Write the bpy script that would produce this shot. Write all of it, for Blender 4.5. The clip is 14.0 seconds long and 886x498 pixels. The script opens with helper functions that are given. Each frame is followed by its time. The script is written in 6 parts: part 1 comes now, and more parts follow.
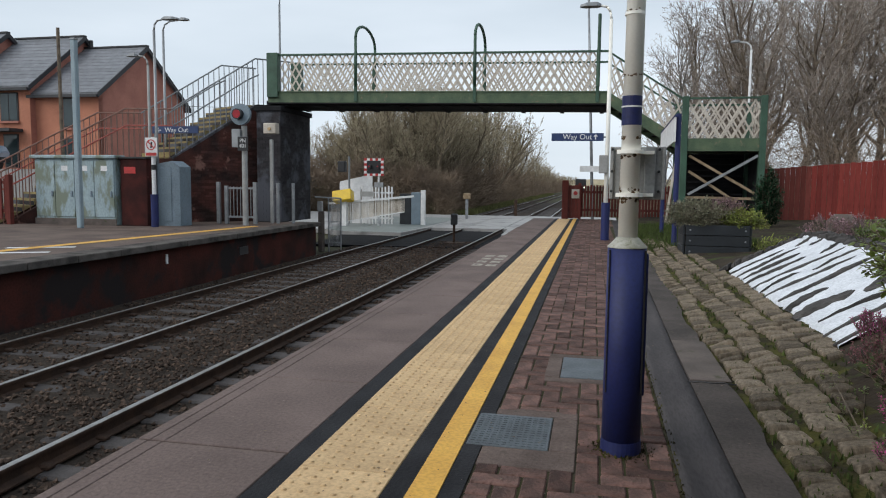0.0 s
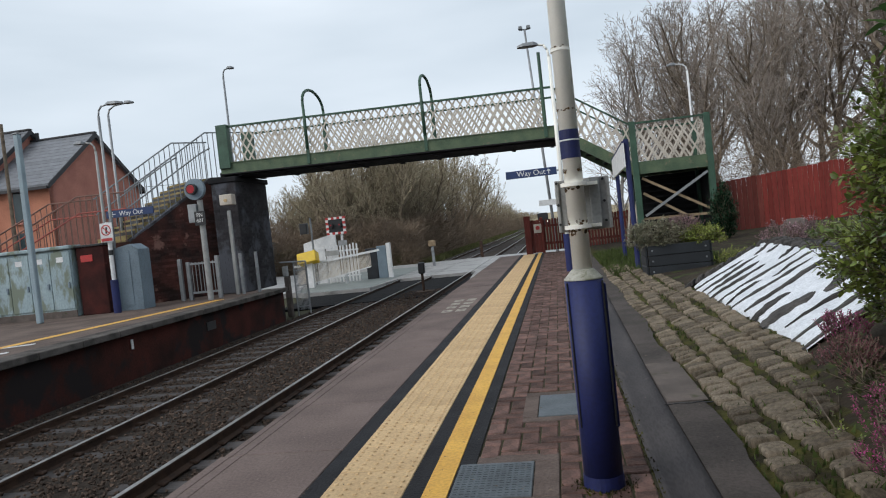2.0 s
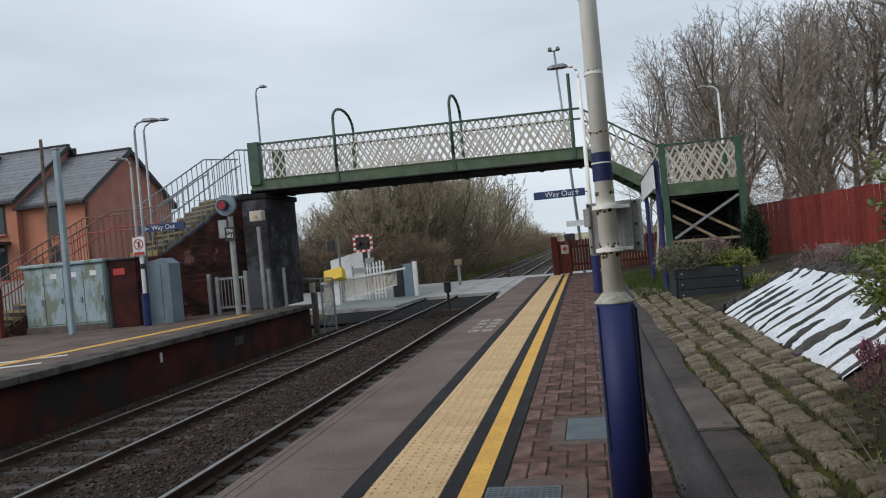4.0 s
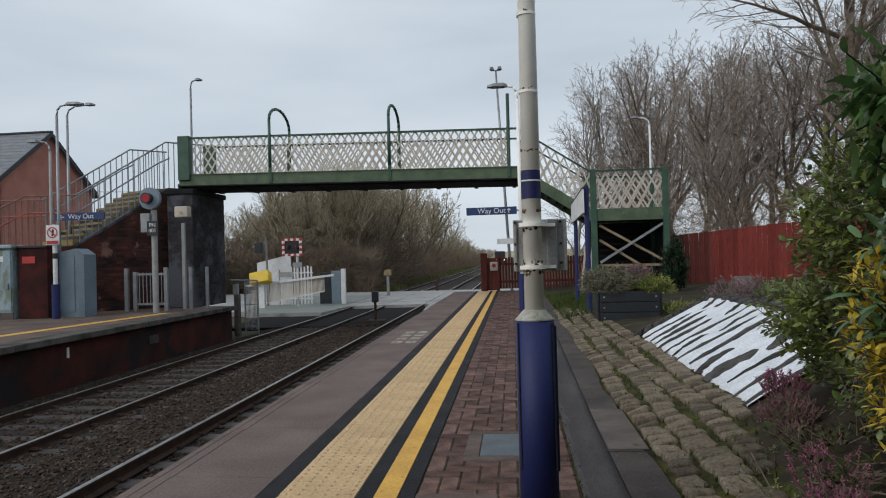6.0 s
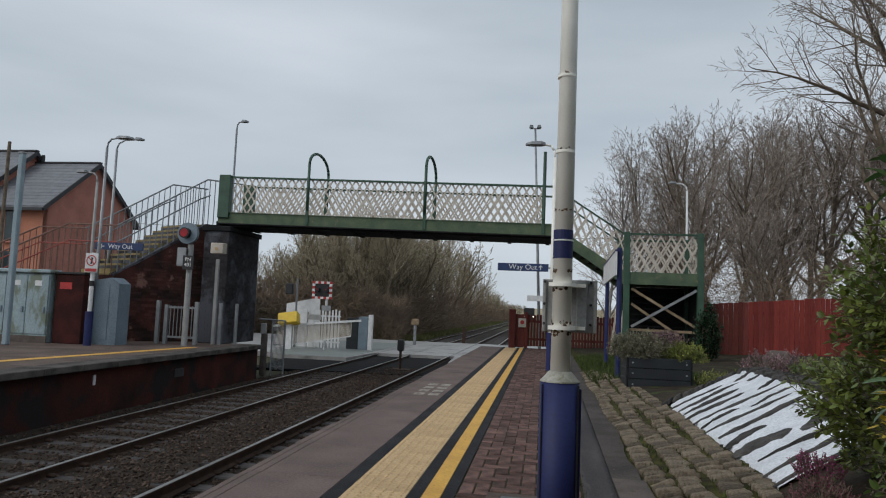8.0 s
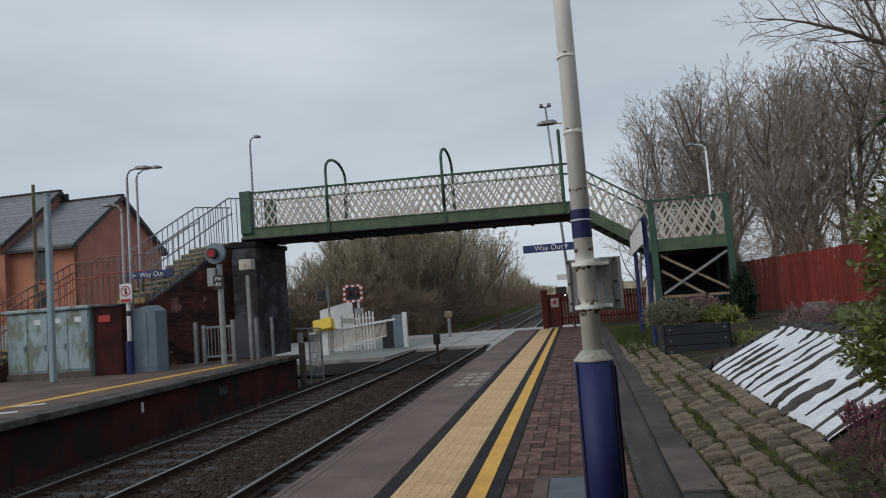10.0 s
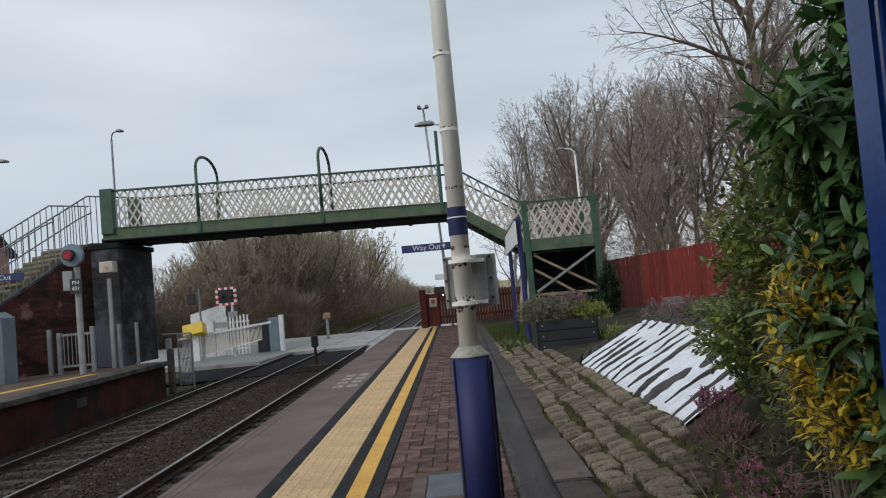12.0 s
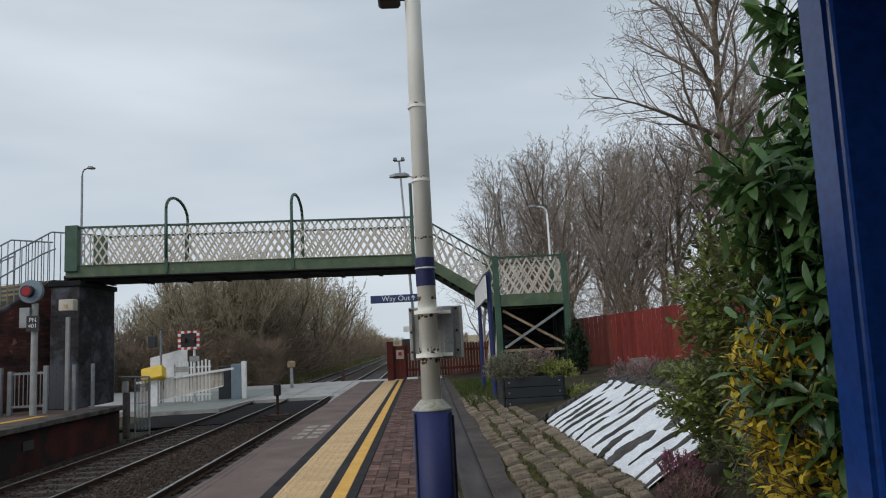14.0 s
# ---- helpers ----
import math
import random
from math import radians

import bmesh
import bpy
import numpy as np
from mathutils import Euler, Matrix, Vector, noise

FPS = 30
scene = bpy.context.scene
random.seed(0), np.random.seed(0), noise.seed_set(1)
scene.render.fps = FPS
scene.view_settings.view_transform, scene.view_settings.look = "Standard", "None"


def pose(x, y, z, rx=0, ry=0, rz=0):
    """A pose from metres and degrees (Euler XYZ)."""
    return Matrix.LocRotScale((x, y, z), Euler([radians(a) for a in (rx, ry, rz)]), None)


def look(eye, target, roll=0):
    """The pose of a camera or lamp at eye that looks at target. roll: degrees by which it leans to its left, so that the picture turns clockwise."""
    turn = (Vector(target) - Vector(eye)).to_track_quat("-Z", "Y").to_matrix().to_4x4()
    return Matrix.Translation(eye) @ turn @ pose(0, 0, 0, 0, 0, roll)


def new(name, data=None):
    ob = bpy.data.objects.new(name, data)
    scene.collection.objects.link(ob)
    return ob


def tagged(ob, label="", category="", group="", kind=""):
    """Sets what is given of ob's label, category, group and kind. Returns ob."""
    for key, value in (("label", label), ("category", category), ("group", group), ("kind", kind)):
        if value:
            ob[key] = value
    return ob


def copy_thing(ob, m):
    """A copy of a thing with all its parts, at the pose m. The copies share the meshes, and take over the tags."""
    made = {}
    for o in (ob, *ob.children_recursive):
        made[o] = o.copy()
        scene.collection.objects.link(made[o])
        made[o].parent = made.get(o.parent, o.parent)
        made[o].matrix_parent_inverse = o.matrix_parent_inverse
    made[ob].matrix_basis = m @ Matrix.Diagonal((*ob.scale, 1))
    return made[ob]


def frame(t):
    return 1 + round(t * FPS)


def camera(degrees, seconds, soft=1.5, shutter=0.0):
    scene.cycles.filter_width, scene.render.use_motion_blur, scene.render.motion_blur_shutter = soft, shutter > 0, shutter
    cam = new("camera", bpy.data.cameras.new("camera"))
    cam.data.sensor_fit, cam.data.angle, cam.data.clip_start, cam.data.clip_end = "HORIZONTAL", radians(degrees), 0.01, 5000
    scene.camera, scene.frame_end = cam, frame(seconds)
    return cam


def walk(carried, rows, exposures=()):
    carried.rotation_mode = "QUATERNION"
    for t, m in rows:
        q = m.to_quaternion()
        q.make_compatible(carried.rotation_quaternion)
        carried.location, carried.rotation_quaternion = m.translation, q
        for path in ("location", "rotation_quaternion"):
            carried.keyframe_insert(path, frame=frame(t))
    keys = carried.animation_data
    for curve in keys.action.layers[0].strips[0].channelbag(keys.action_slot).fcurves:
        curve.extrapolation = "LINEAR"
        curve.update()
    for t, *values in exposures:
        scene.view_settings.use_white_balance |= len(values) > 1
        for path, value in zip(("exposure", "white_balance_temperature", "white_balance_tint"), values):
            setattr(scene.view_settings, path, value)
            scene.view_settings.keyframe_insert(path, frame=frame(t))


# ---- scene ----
cam = camera(64.2, 14.0, soft=1.1)
PATH = [
    (0, (0.534, 0.201, 1.147), (0.121, 2.149, 0.961), 0.6),
    (0.5, (0.547, 0.198, 1.164), (0.037, 2.127, 1.024), 0.3),
    (1, (0.57, 0.224, 1.157), (0.18, 2.18, 1.01), -2.4),
    (1.5, (0.582, 0.259, 1.156), (0.243, 2.228, 1.063), -2.5),
    (2, (0.593, 0.246, 1.157), (0.269, 2.219, 1.101), -6.2),
    (4.5, (0.574, 0.231, 1.166), (0.178, 2.191, 1.176), -5.1),
    (5, (0.591, 0.288, 1.158), (0.369, 2.275, 1.14), -2.0),
    (5.5, (0.58, 0.281, 1.159), (0.404, 2.273, 1.157), -1.6),
    (6, (0.597, 0.27, 1.154), (0.4, 2.26, 1.18), -1.6),
    (6.5, (0.613, 0.279, 1.144), (0.384, 2.265, 1.209), -1.6),
    (7, (0.61, 0.282, 1.153), (0.355, 2.257, 1.339), 1.4),
    (7.5, (0.598, 0.285, 1.158), (0.327, 2.259, 1.334), 2.9),
    (10, (0.628, 0.258, 1.175), (0.273, 2.221, 1.322), -4.4),
    (10.5, (0.622, 0.285, 1.18), (0.319, 2.261, 1.148), -5.0),
    (11, (0.622, 0.297, 1.178), (0.436, 2.289, 1.16), -5.1),
    (11.5, (0.623, 0.296, 1.172), (0.532, 2.289, 1.313), -5.6),
    (12, (0.632, 0.285, 1.163), (0.616, 2.281, 1.283), -5.3),
    (12.5, (0.644, 0.294, 1.171), (0.697, 2.293, 1.237), -5.3),
    (13, (0.634, 0.336, 1.15), (0.77, 2.322, 1.342), -0.6),
    (13.5, (0.643, 0.284, 1.163), (0.75, 2.273, 1.336), -3.1),
    (14, (0.646, 0.305, 1.155), (0.722, 2.286, 1.417), -3.1),
]
EXPOSURE = ((0, 0.38), (0.5, 0.28), (1.5, 0.42), (2.2, 0.35), (4.5, 0.2), (5, 0.35), (6.5, -0.05), (7.5, -0.1), (10, -0.12), (11, 0.3), (11.5, 0.16), (12, 0.12), (12.5, 0.35), (13, 0.25), (14, 0.05))
walk(cam, [(t, look(eye, target, roll)) for t, eye, target, roll in PATH], EXPOSURE)

# ---- world and light ----
world = bpy.data.worlds.new("overcast")
scene.world = world
world.use_nodes = True
wn, wl = world.node_tree.nodes, world.node_tree.links
wn.clear()
w_out, w_bg = wn.new("ShaderNodeOutputWorld"), wn.new("ShaderNodeBackground")
sky = wn.new("ShaderNodeTexSky")
sky.sky_type, sky.sun_disc = "NISHITA", False
sky.sun_elevation, sky.sun_rotation = radians(36), radians(231)
sky_dim = wn.new("ShaderNodeVectorMath")
sky_dim.operation = "SCALE"
sky_dim.inputs["Scale"].default_value = 0.10
w_co, w_map = wn.new("ShaderNodeTexCoord"), wn.new("ShaderNodeMapping")
w_map.inputs["Scale"].default_value = (1.0, 1.0, 4.5)
cloud = wn.new("ShaderNodeTexNoise")
cloud.inputs["Scale"].default_value, cloud.inputs["Detail"].default_value = 1.3, 5.0
cloud.inputs["Roughness"].default_value = 0.45
w_ramp = wn.new("ShaderNodeValToRGB")
w_ramp.color_ramp.elements[0].position, w_ramp.color_ramp.elements[0].color = 0.30, (0.415, 0.49, 0.56, 1)
w_ramp.color_ramp.elements[1].position, w_ramp.color_ramp.elements[1].color = 0.68, (0.685, 0.75, 0.82, 1)
w_mix = wn.new("ShaderNodeMix")
w_mix.data_type = "RGBA"
w_mix.inputs["Factor"].default_value = 0.93
wl.new(w_co.outputs["Generated"], w_map.inputs["Vector"])
wl.new(w_map.outputs["Vector"], cloud.inputs["Vector"])
wl.new(cloud.outputs["Fac"], w_ramp.inputs["Fac"])
wl.new(sky.outputs["Color"], sky_dim.inputs[0])
wl.new(sky_dim.outputs["Vector"], w_mix.inputs["A"])
wl.new(w_ramp.outputs["Color"], w_mix.inputs["B"])
wl.new(w_mix.outputs["Result"], w_bg.inputs["Color"])
w_bg.inputs["Strength"].default_value = 1.0
wl.new(w_bg.outputs["Background"], w_out.inputs["Surface"])
sun_data = bpy.data.lights.new("sun", "SUN")
sun_data.energy, sun_data.angle, sun_data.color = 1.3, radians(40), (1.0, 0.97, 0.93)
sun = new("sun", sun_data)
sun.matrix_basis = look((-32, -26, 30), (0, 0, 0))

# ---- materials ----


def mat(name, a, b=None, rough=0.7, metal=0.0, scale=8.0, bump=0.2, fine=60.0, mark=None, mark_scale=3.0, mark_at=0.6, spread=0.0, stretch=(1, 1, 1), coat=0.0, speckle=0.55):
    """Two-scale procedural surface: a and b mixed by noise, fine grain relief, optional stains of colour mark."""
    m = bpy.data.materials.new(name)
    m.use_nodes = True
    n, l = m.node_tree.nodes, m.node_tree.links
    p = n["Principled BSDF"]
    p.inputs["Roughness"].default_value, p.inputs["Metallic"].default_value = rough, metal
    p.inputs["Coat Weight"].default_value = coat
    p.inputs["Specular IOR Level"].default_value = 0.12 if rough >= 0.75 else 0.5
    b = b or tuple(c * 0.75 for c in a)
    co, mp = n.new("ShaderNodeTexCoord"), n.new("ShaderNodeMapping")
    mp.inputs["Scale"].default_value = stretch
    l.new(co.outputs["Object"], mp.inputs["Vector"])
    big, small = n.new("ShaderNodeTexNoise"), n.new("ShaderNodeTexNoise")
    big.inputs["Scale"].default_value, big.inputs["Detail"].default_value = scale, 6.0
    small.inputs["Scale"].default_value, small.inputs["Detail"].default_value = fine, 4.0
    l.new(mp.outputs["Vector"], big.inputs["Vector"])
    l.new(mp.outputs["Vector"], small.inputs["Vector"])
    ramp = n.new("ShaderNodeValToRGB")
    ramp.color_ramp.elements[0].position, ramp.color_ramp.elements[1].position = 0.36, 0.66
    ramp.color_ramp.elements[0].color, ramp.color_ramp.elements[1].color = (*b, 1), (*a, 1)
    l.new(big.outputs["Fac"], ramp.inputs["Fac"])
    grain = n.new("ShaderNodeMix")
    grain.data_type, grain.blend_type = "RGBA", "MULTIPLY"
    grain.inputs["Factor"].default_value = speckle
    g_ramp = n.new("ShaderNodeValToRGB")
    g_ramp.color_ramp.elements[0].position, g_ramp.color_ramp.elements[1].position = 0.3, 0.6
    g_ramp.color_ramp.elements[0].color = (0.55, 0.55, 0.55, 1)
    l.new(small.outputs["Fac"], g_ramp.inputs["Fac"])
    l.new(ramp.outputs["Color"], grain.inputs["A"])
    l.new(g_ramp.outputs["Color"], grain.inputs["B"])
    colour = grain.outputs["Result"]
    if spread:
        info, hsv, vary = n.new("ShaderNodeObjectInfo"), n.new("ShaderNodeHueSaturation"), n.new("ShaderNodeMapRange")
        geo, add = n.new("ShaderNodeNewGeometry"), n.new("ShaderNodeMath")
        add.operation = "ADD"
        fold = n.new("ShaderNodeMath")
        fold.operation = "FRACT"
        l.new(info.outputs["Random"], add.inputs[0])
        l.new(geo.outputs["Random Per Island"], add.inputs[1])
        l.new(add.outputs[0], fold.inputs[0])
        vary.inputs["To Min"].default_value, vary.inputs["To Max"].default_value = 1 - spread, 1 + spread
        l.new(fold.outputs[0], vary.inputs["Value"])
        l.new(vary.outputs["Result"], hsv.inputs["Value"])
        l.new(colour, hsv.inputs["Color"])
        colour = hsv.outputs["Color"]
    if mark:
        stain, cut, over = n.new("ShaderNodeTexNoise"), n.new("ShaderNodeValToRGB"), n.new("ShaderNodeMix")
        stain.inputs["Scale"].default_value, stain.inputs["Detail"].default_value = mark_scale, 7.0
        stain.inputs["Roughness"].default_value = 0.62
        cut.color_ramp.elements[0].position, cut.color_ramp.elements[1].position = mark_at, mark_at + 0.08
        over.data_type = "RGBA"
        over.inputs["B"].default_value = (*mark, 1)
        l.new(mp.outputs["Vector"], stain.inputs["Vector"])
        l.new(stain.outputs["Fac"], cut.inputs["Fac"])
        l.new(cut.outputs["Color"], over.inputs["Factor"])
        l.new(colour, over.inputs["A"])
        colour = over.outputs["Result"]
    l.new(colour, p.inputs["Base Color"])
    if bump:
        bm_ = n.new("ShaderNodeBump")
        bm_.inputs["Strength"].default_value, bm_.inputs["Distance"].default_value = bump, 0.01
        l.new(small.outputs["Fac"], bm_.inputs["Height"])
        l.new(bm_.outputs["Normal"], p.inputs["Normal"])
    return m


def lamp_mat(name, colour, strength):
    m = mat(name, colour, rough=0.3, bump=0)
    p = m.node_tree.nodes["Principled BSDF"]
    p.inputs["Emission Color"].default_value, p.inputs["Emission Strength"].default_value = (*colour, 1), strength
    return m


M = {
    "concrete": mat("slab_concrete", (0.19, 0.143, 0.129), (0.138, 0.104, 0.094), 0.8, scale=1.7, fine=55, bump=0.5, mark=(0.33, 0.28, 0.255), mark_scale=55, mark_at=0.66, spread=0.06),
    "edge": mat("edge_concrete", (0.13, 0.115, 0.105), (0.055, 0.05, 0.046), 0.9, scale=3, bump=0.4),
    "bitumen": mat("black_bitumen", (0.030, 0.030, 0.033), (0.017, 0.017, 0.019), 0.75, scale=3, fine=60, bump=0.6, mark=(0.06, 0.057, 0.055), mark_scale=40, mark_at=0.68),
    "tactile": mat("buff_tactile", (0.66, 0.47, 0.265), (0.52, 0.36, 0.20), 0.8, scale=2.2, fine=60, bump=0.25, mark=(0.36, 0.27, 0.17), mark_scale=14, mark_at=0.66, spread=0.08),
    "yellow": mat("yellow_paint", (0.74, 0.41, 0.065), (0.62, 0.33, 0.05), 0.65, scale=4, fine=60, bump=0.25, mark=(0.22, 0.15, 0.07), mark_scale=24, mark_at=0.69),
    "brick": mat("block_paver", (0.175, 0.1, 0.083), (0.088, 0.058, 0.05), 0.8, scale=9, fine=60, bump=0.9, spread=0.42, mark=(0.27, 0.20, 0.165), mark_scale=70, mark_at=0.67),
    "joint": mat("sandy_joint", (0.06, 0.052, 0.036), (0.042, 0.042, 0.018), 0.95, scale=5, fine=120, bump=0.5),
    "asphalt": mat("asphalt", (0.078, 0.070, 0.068), (0.05, 0.046, 0.046), 0.85, scale=1.6, fine=55, bump=0.7, mark=(0.125, 0.112, 0.10), mark_scale=9, mark_at=0.62),
    "channel": mat("worn_channel_asphalt", (0.082, 0.074, 0.074), (0.05, 0.046, 0.048), 0.82, scale=2.4, fine=55, bump=0.35, mark=(0.13, 0.112, 0.104), mark_scale=3.0, mark_at=0.63, stretch=(1.6, 0.35, 1)),
    "plat_brown": mat("brown_platform_asphalt", (0.172, 0.13, 0.111), (0.108, 0.081, 0.07), 0.85, scale=1.1, fine=40, bump=0.4, mark=(0.07, 0.058, 0.05), mark_scale=2.0, mark_at=0.6),
    "gutter": mat("gutter_asphalt", (0.096, 0.081, 0.074), (0.058, 0.05, 0.046), 0.9, scale=2.2, fine=55, bump=0.7, mark=(0.062, 0.054, 0.047), mark_scale=3.5, mark_at=0.56),
    "patch": mat("patch_concrete", (0.15, 0.122, 0.108), (0.098, 0.083, 0.075), 0.85, scale=4, fine=120, bump=0.35, mark=(0.07, 0.07, 0.045), mark_scale=6, mark_at=0.6),
    "sett": mat("stone_sett", (0.26, 0.21, 0.155), (0.132, 0.107, 0.08), 0.8, scale=6, fine=55, bump=0.8, spread=0.42, mark=(0.10, 0.094, 0.032), mark_scale=5, mark_at=0.60),
    "moss": mat("mossy_soil", (0.085, 0.082, 0.02), (0.028, 0.024, 0.014), 0.95, scale=7, fine=60, bump=0.8),
    "soil": mat("garden_soil", (0.055, 0.042, 0.03), (0.03, 0.024, 0.018), 0.95, scale=4, fine=40, bump=0.8, mark=(0.05, 0.065, 0.02), mark_scale=3, mark_at=0.55),
    "whitewash": mat("white_paint_stone", (0.76, 0.78, 0.82), (0.62, 0.64, 0.68), 0.7, scale=6, fine=50, bump=0.4, mark=(0.4, 0.4, 0.4), mark_scale=14, mark_at=0.74),
    "slate": mat("dark_bank_stone", (0.085, 0.078, 0.074), (0.045, 0.042, 0.04), 0.85, scale=6, fine=45, bump=0.6, spread=0.2),
    "ballast": mat("ballast", (0.06, 0.047, 0.038), (0.03, 0.024, 0.02), 0.95, scale=30, fine=55, bump=1.0),
    "stone": mat("ballast_stone", (0.108, 0.076, 0.058), (0.052, 0.038, 0.031), 0.95, scale=9, fine=60, bump=0.3, spread=0.45),
    "sleeper": mat("sleeper_concrete", (0.095, 0.086, 0.084), (0.055, 0.05, 0.049), 0.85, scale=5, bump=0.4, spread=0.15),
    "rail_side": mat("rusty_rail", (0.075, 0.045, 0.032), (0.045, 0.03, 0.024), 0.8, scale=6, bump=0.3),
    "rail_top": mat("worn_steel", (0.42, 0.41, 0.40), (0.3, 0.29, 0.28), 0.38, metal=0.85, scale=10, bump=0.05),
    "wall": mat("old_red_brick", (0.105, 0.042, 0.034), (0.04, 0.026, 0.024), 0.9, scale=2.0, fine=30, bump=0.5, spread=0.3, mark=(0.24, 0.13, 0.105), mark_scale=1.7, mark_at=0.58),
    "plat_wall": mat("stained_platform_brick", (0.085, 0.026, 0.02), (0.03, 0.016, 0.014), 0.9, scale=1.2, fine=25, bump=0.5, mark=(0.025, 0.02, 0.02), mark_scale=1.0, mark_at=0.5),
    "soot": mat("sooty_brick", (0.062, 0.058, 0.062), (0.033, 0.031, 0.034), 0.85, scale=1.5, fine=30, bump=0.5, spread=0.3, mark=(0.10, 0.104, 0.12), mark_scale=0.7, mark_at=0.5),
    "green": mat("green_paint", (0.045, 0.105, 0.066), (0.03, 0.072, 0.045), 0.55, scale=3, fine=50, bump=0.2, mark=(0.10, 0.075, 0.04), mark_scale=5, mark_at=0.66),
    "moss_green": mat("mossy_green_girder", (0.10, 0.14, 0.075), (0.06, 0.098, 0.055), 0.65, scale=3, fine=50, bump=0.25, mark=(0.17, 0.145, 0.09), mark_scale=5, mark_at=0.60),
    "cream": mat("cream_lattice", (0.66, 0.60, 0.52), (0.50, 0.44, 0.37), 0.65, scale=2, fine=40, bump=0.2, mark=(0.30, 0.20, 0.13), mark_scale=6, mark_at=0.66),
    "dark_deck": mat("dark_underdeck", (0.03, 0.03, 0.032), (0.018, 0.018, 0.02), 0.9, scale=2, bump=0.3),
    "tread": mat("step_stone", (0.33, 0.26, 0.12), (0.22, 0.175, 0.09), 0.85, scale=4, bump=0.3),
    "galv": mat("galvanised_steel", (0.36, 0.37, 0.38), (0.26, 0.27, 0.28), 0.5, metal=0.5, scale=4, bump=0.1),
    "grey_rail": mat("grey_rail_paint", (0.28, 0.295, 0.31), (0.19, 0.2, 0.21), 0.55, metal=0.2, scale=5, bump=0.1),
    "red_rail": mat("faded_red_rail", (0.45, 0.10, 0.075), (0.3, 0.07, 0.055), 0.6, scale=5, bump=0.1),
    "brown_rail": mat("brown_railing", (0.26, 0.13, 0.10), (0.17, 0.095, 0.075), 0.7, scale=5, bump=0.1),
    "pole_white": mat("chipped_white_paint", (0.93, 0.91, 0.84), (0.84, 0.82, 0.75), 0.5, scale=5, fine=160, bump=0.1, mark=(0.30, 0.22, 0.13), mark_scale=9, mark_at=0.72, speckle=0.12),
    "collar": mat("weathered_collar_paint", (0.42, 0.41, 0.36), (0.27, 0.27, 0.21), 0.7, scale=14, fine=90, bump=0.2, mark=(0.13, 0.13, 0.06), mark_scale=18, mark_at=0.6),
    "rust": mat("rust_streak", (0.16, 0.095, 0.045), (0.075, 0.05, 0.03), 0.85, scale=30, fine=120, bump=0.4, mark=(0.62, 0.6, 0.54), mark_scale=26, mark_at=0.55),
    "navy": mat("navy_paint", (0.008, 0.016, 0.105), (0.006, 0.011, 0.075), 0.62, scale=3, fine=60, bump=0.06, mark=(0.022, 0.026, 0.085), mark_scale=5, mark_at=0.66, coat=0.0),
    "blue_post": mat("glossy_blue_paint", (0.012, 0.06, 0.28), (0.010, 0.05, 0.23), 0.2, scale=2, fine=60, bump=0.04, mark=(0.02, 0.04, 0.14), mark_scale=30, mark_at=0.72),
    "sign_blue": mat("sign_blue", (0.02, 0.045, 0.14), (0.018, 0.04, 0.12), 0.45, scale=3, bump=0.02),
    "white": mat("white_paint", (0.78, 0.78, 0.78), (0.66, 0.66, 0.66), 0.5, scale=5, bump=0.05, mark=(0.45, 0.44, 0.4), mark_scale=6, mark_at=0.70),
    "red": mat("red_paint", (0.55, 0.04, 0.035), (0.42, 0.03, 0.03), 0.5, scale=5, bump=0.05),
    "black": mat("black_plastic", (0.02, 0.02, 0.022), rough=0.5, bump=0.05),
    "board_grey": mat("grey_board_back", (0.36, 0.36, 0.35), (0.28, 0.28, 0.27), 0.5, scale=4, bump=0.1, mark=(0.22, 0.2, 0.17), mark_scale=8, mark_at=0.66),
    "cabinet": mat("pale_blue_cabinet", (0.33, 0.42, 0.45), (0.26, 0.34, 0.37), 0.55, scale=1.5, fine=30, bump=0.12, mark=(0.16, 0.19, 0.145), mark_scale=2.4, mark_at=0.50, stretch=(1, 1, 0.45)),
    "car_paint": mat("silver_blue_car_paint", (0.34, 0.43, 0.52), (0.30, 0.39, 0.48), 0.22, metal=0.35, scale=1, fine=200, bump=0, speckle=0.1),
    "post_grey": mat("pale_blue_grey_post", (0.30, 0.38, 0.42), (0.24, 0.31, 0.35), 0.55, scale=2, fine=60, bump=0.1),
    "cabinet_grey": mat("grey_blue_cabinet", (0.20, 0.26, 0.31), (0.16, 0.21, 0.25), 0.55, scale=2, fine=30, bump=0.12),
    "cabinet_brown": mat("brown_cabinet", (0.075, 0.021, 0.018), (0.035, 0.014, 0.013), 0.8, scale=3, bump=0.2, mark=(0.12, 0.05, 0.04), mark_scale=5, mark_at=0.66),
    "fence_red": mat("red_stained_board", (0.25, 0.047, 0.038), (0.175, 0.037, 0.031), 0.8, scale=2, fine=30, bump=0.3, spread=0.14, stretch=(1, 1, 0.15)),
    "fence_dark": mat("dark_red_board", (0.17, 0.045, 0.036), (0.11, 0.032, 0.027), 0.8, scale=2, fine=30, bump=0.3, spread=0.2, stretch=(1, 1, 0.15)),
    "wood": mat("weathered_timber", (0.36, 0.27, 0.18), (0.22, 0.16, 0.10), 0.8, scale=4, bump=0.3, stretch=(1, 1, 1)),
    "planter": mat("black_planter_board", (0.022, 0.026, 0.032), (0.015, 0.018, 0.022), 0.55, scale=4, fine=50, bump=0.2, spread=0.15),
    "house_brick": mat("orange_brick", (0.52, 0.225, 0.145), (0.43, 0.18, 0.118), 0.85, scale=1.2, fine=22, bump=0.2),
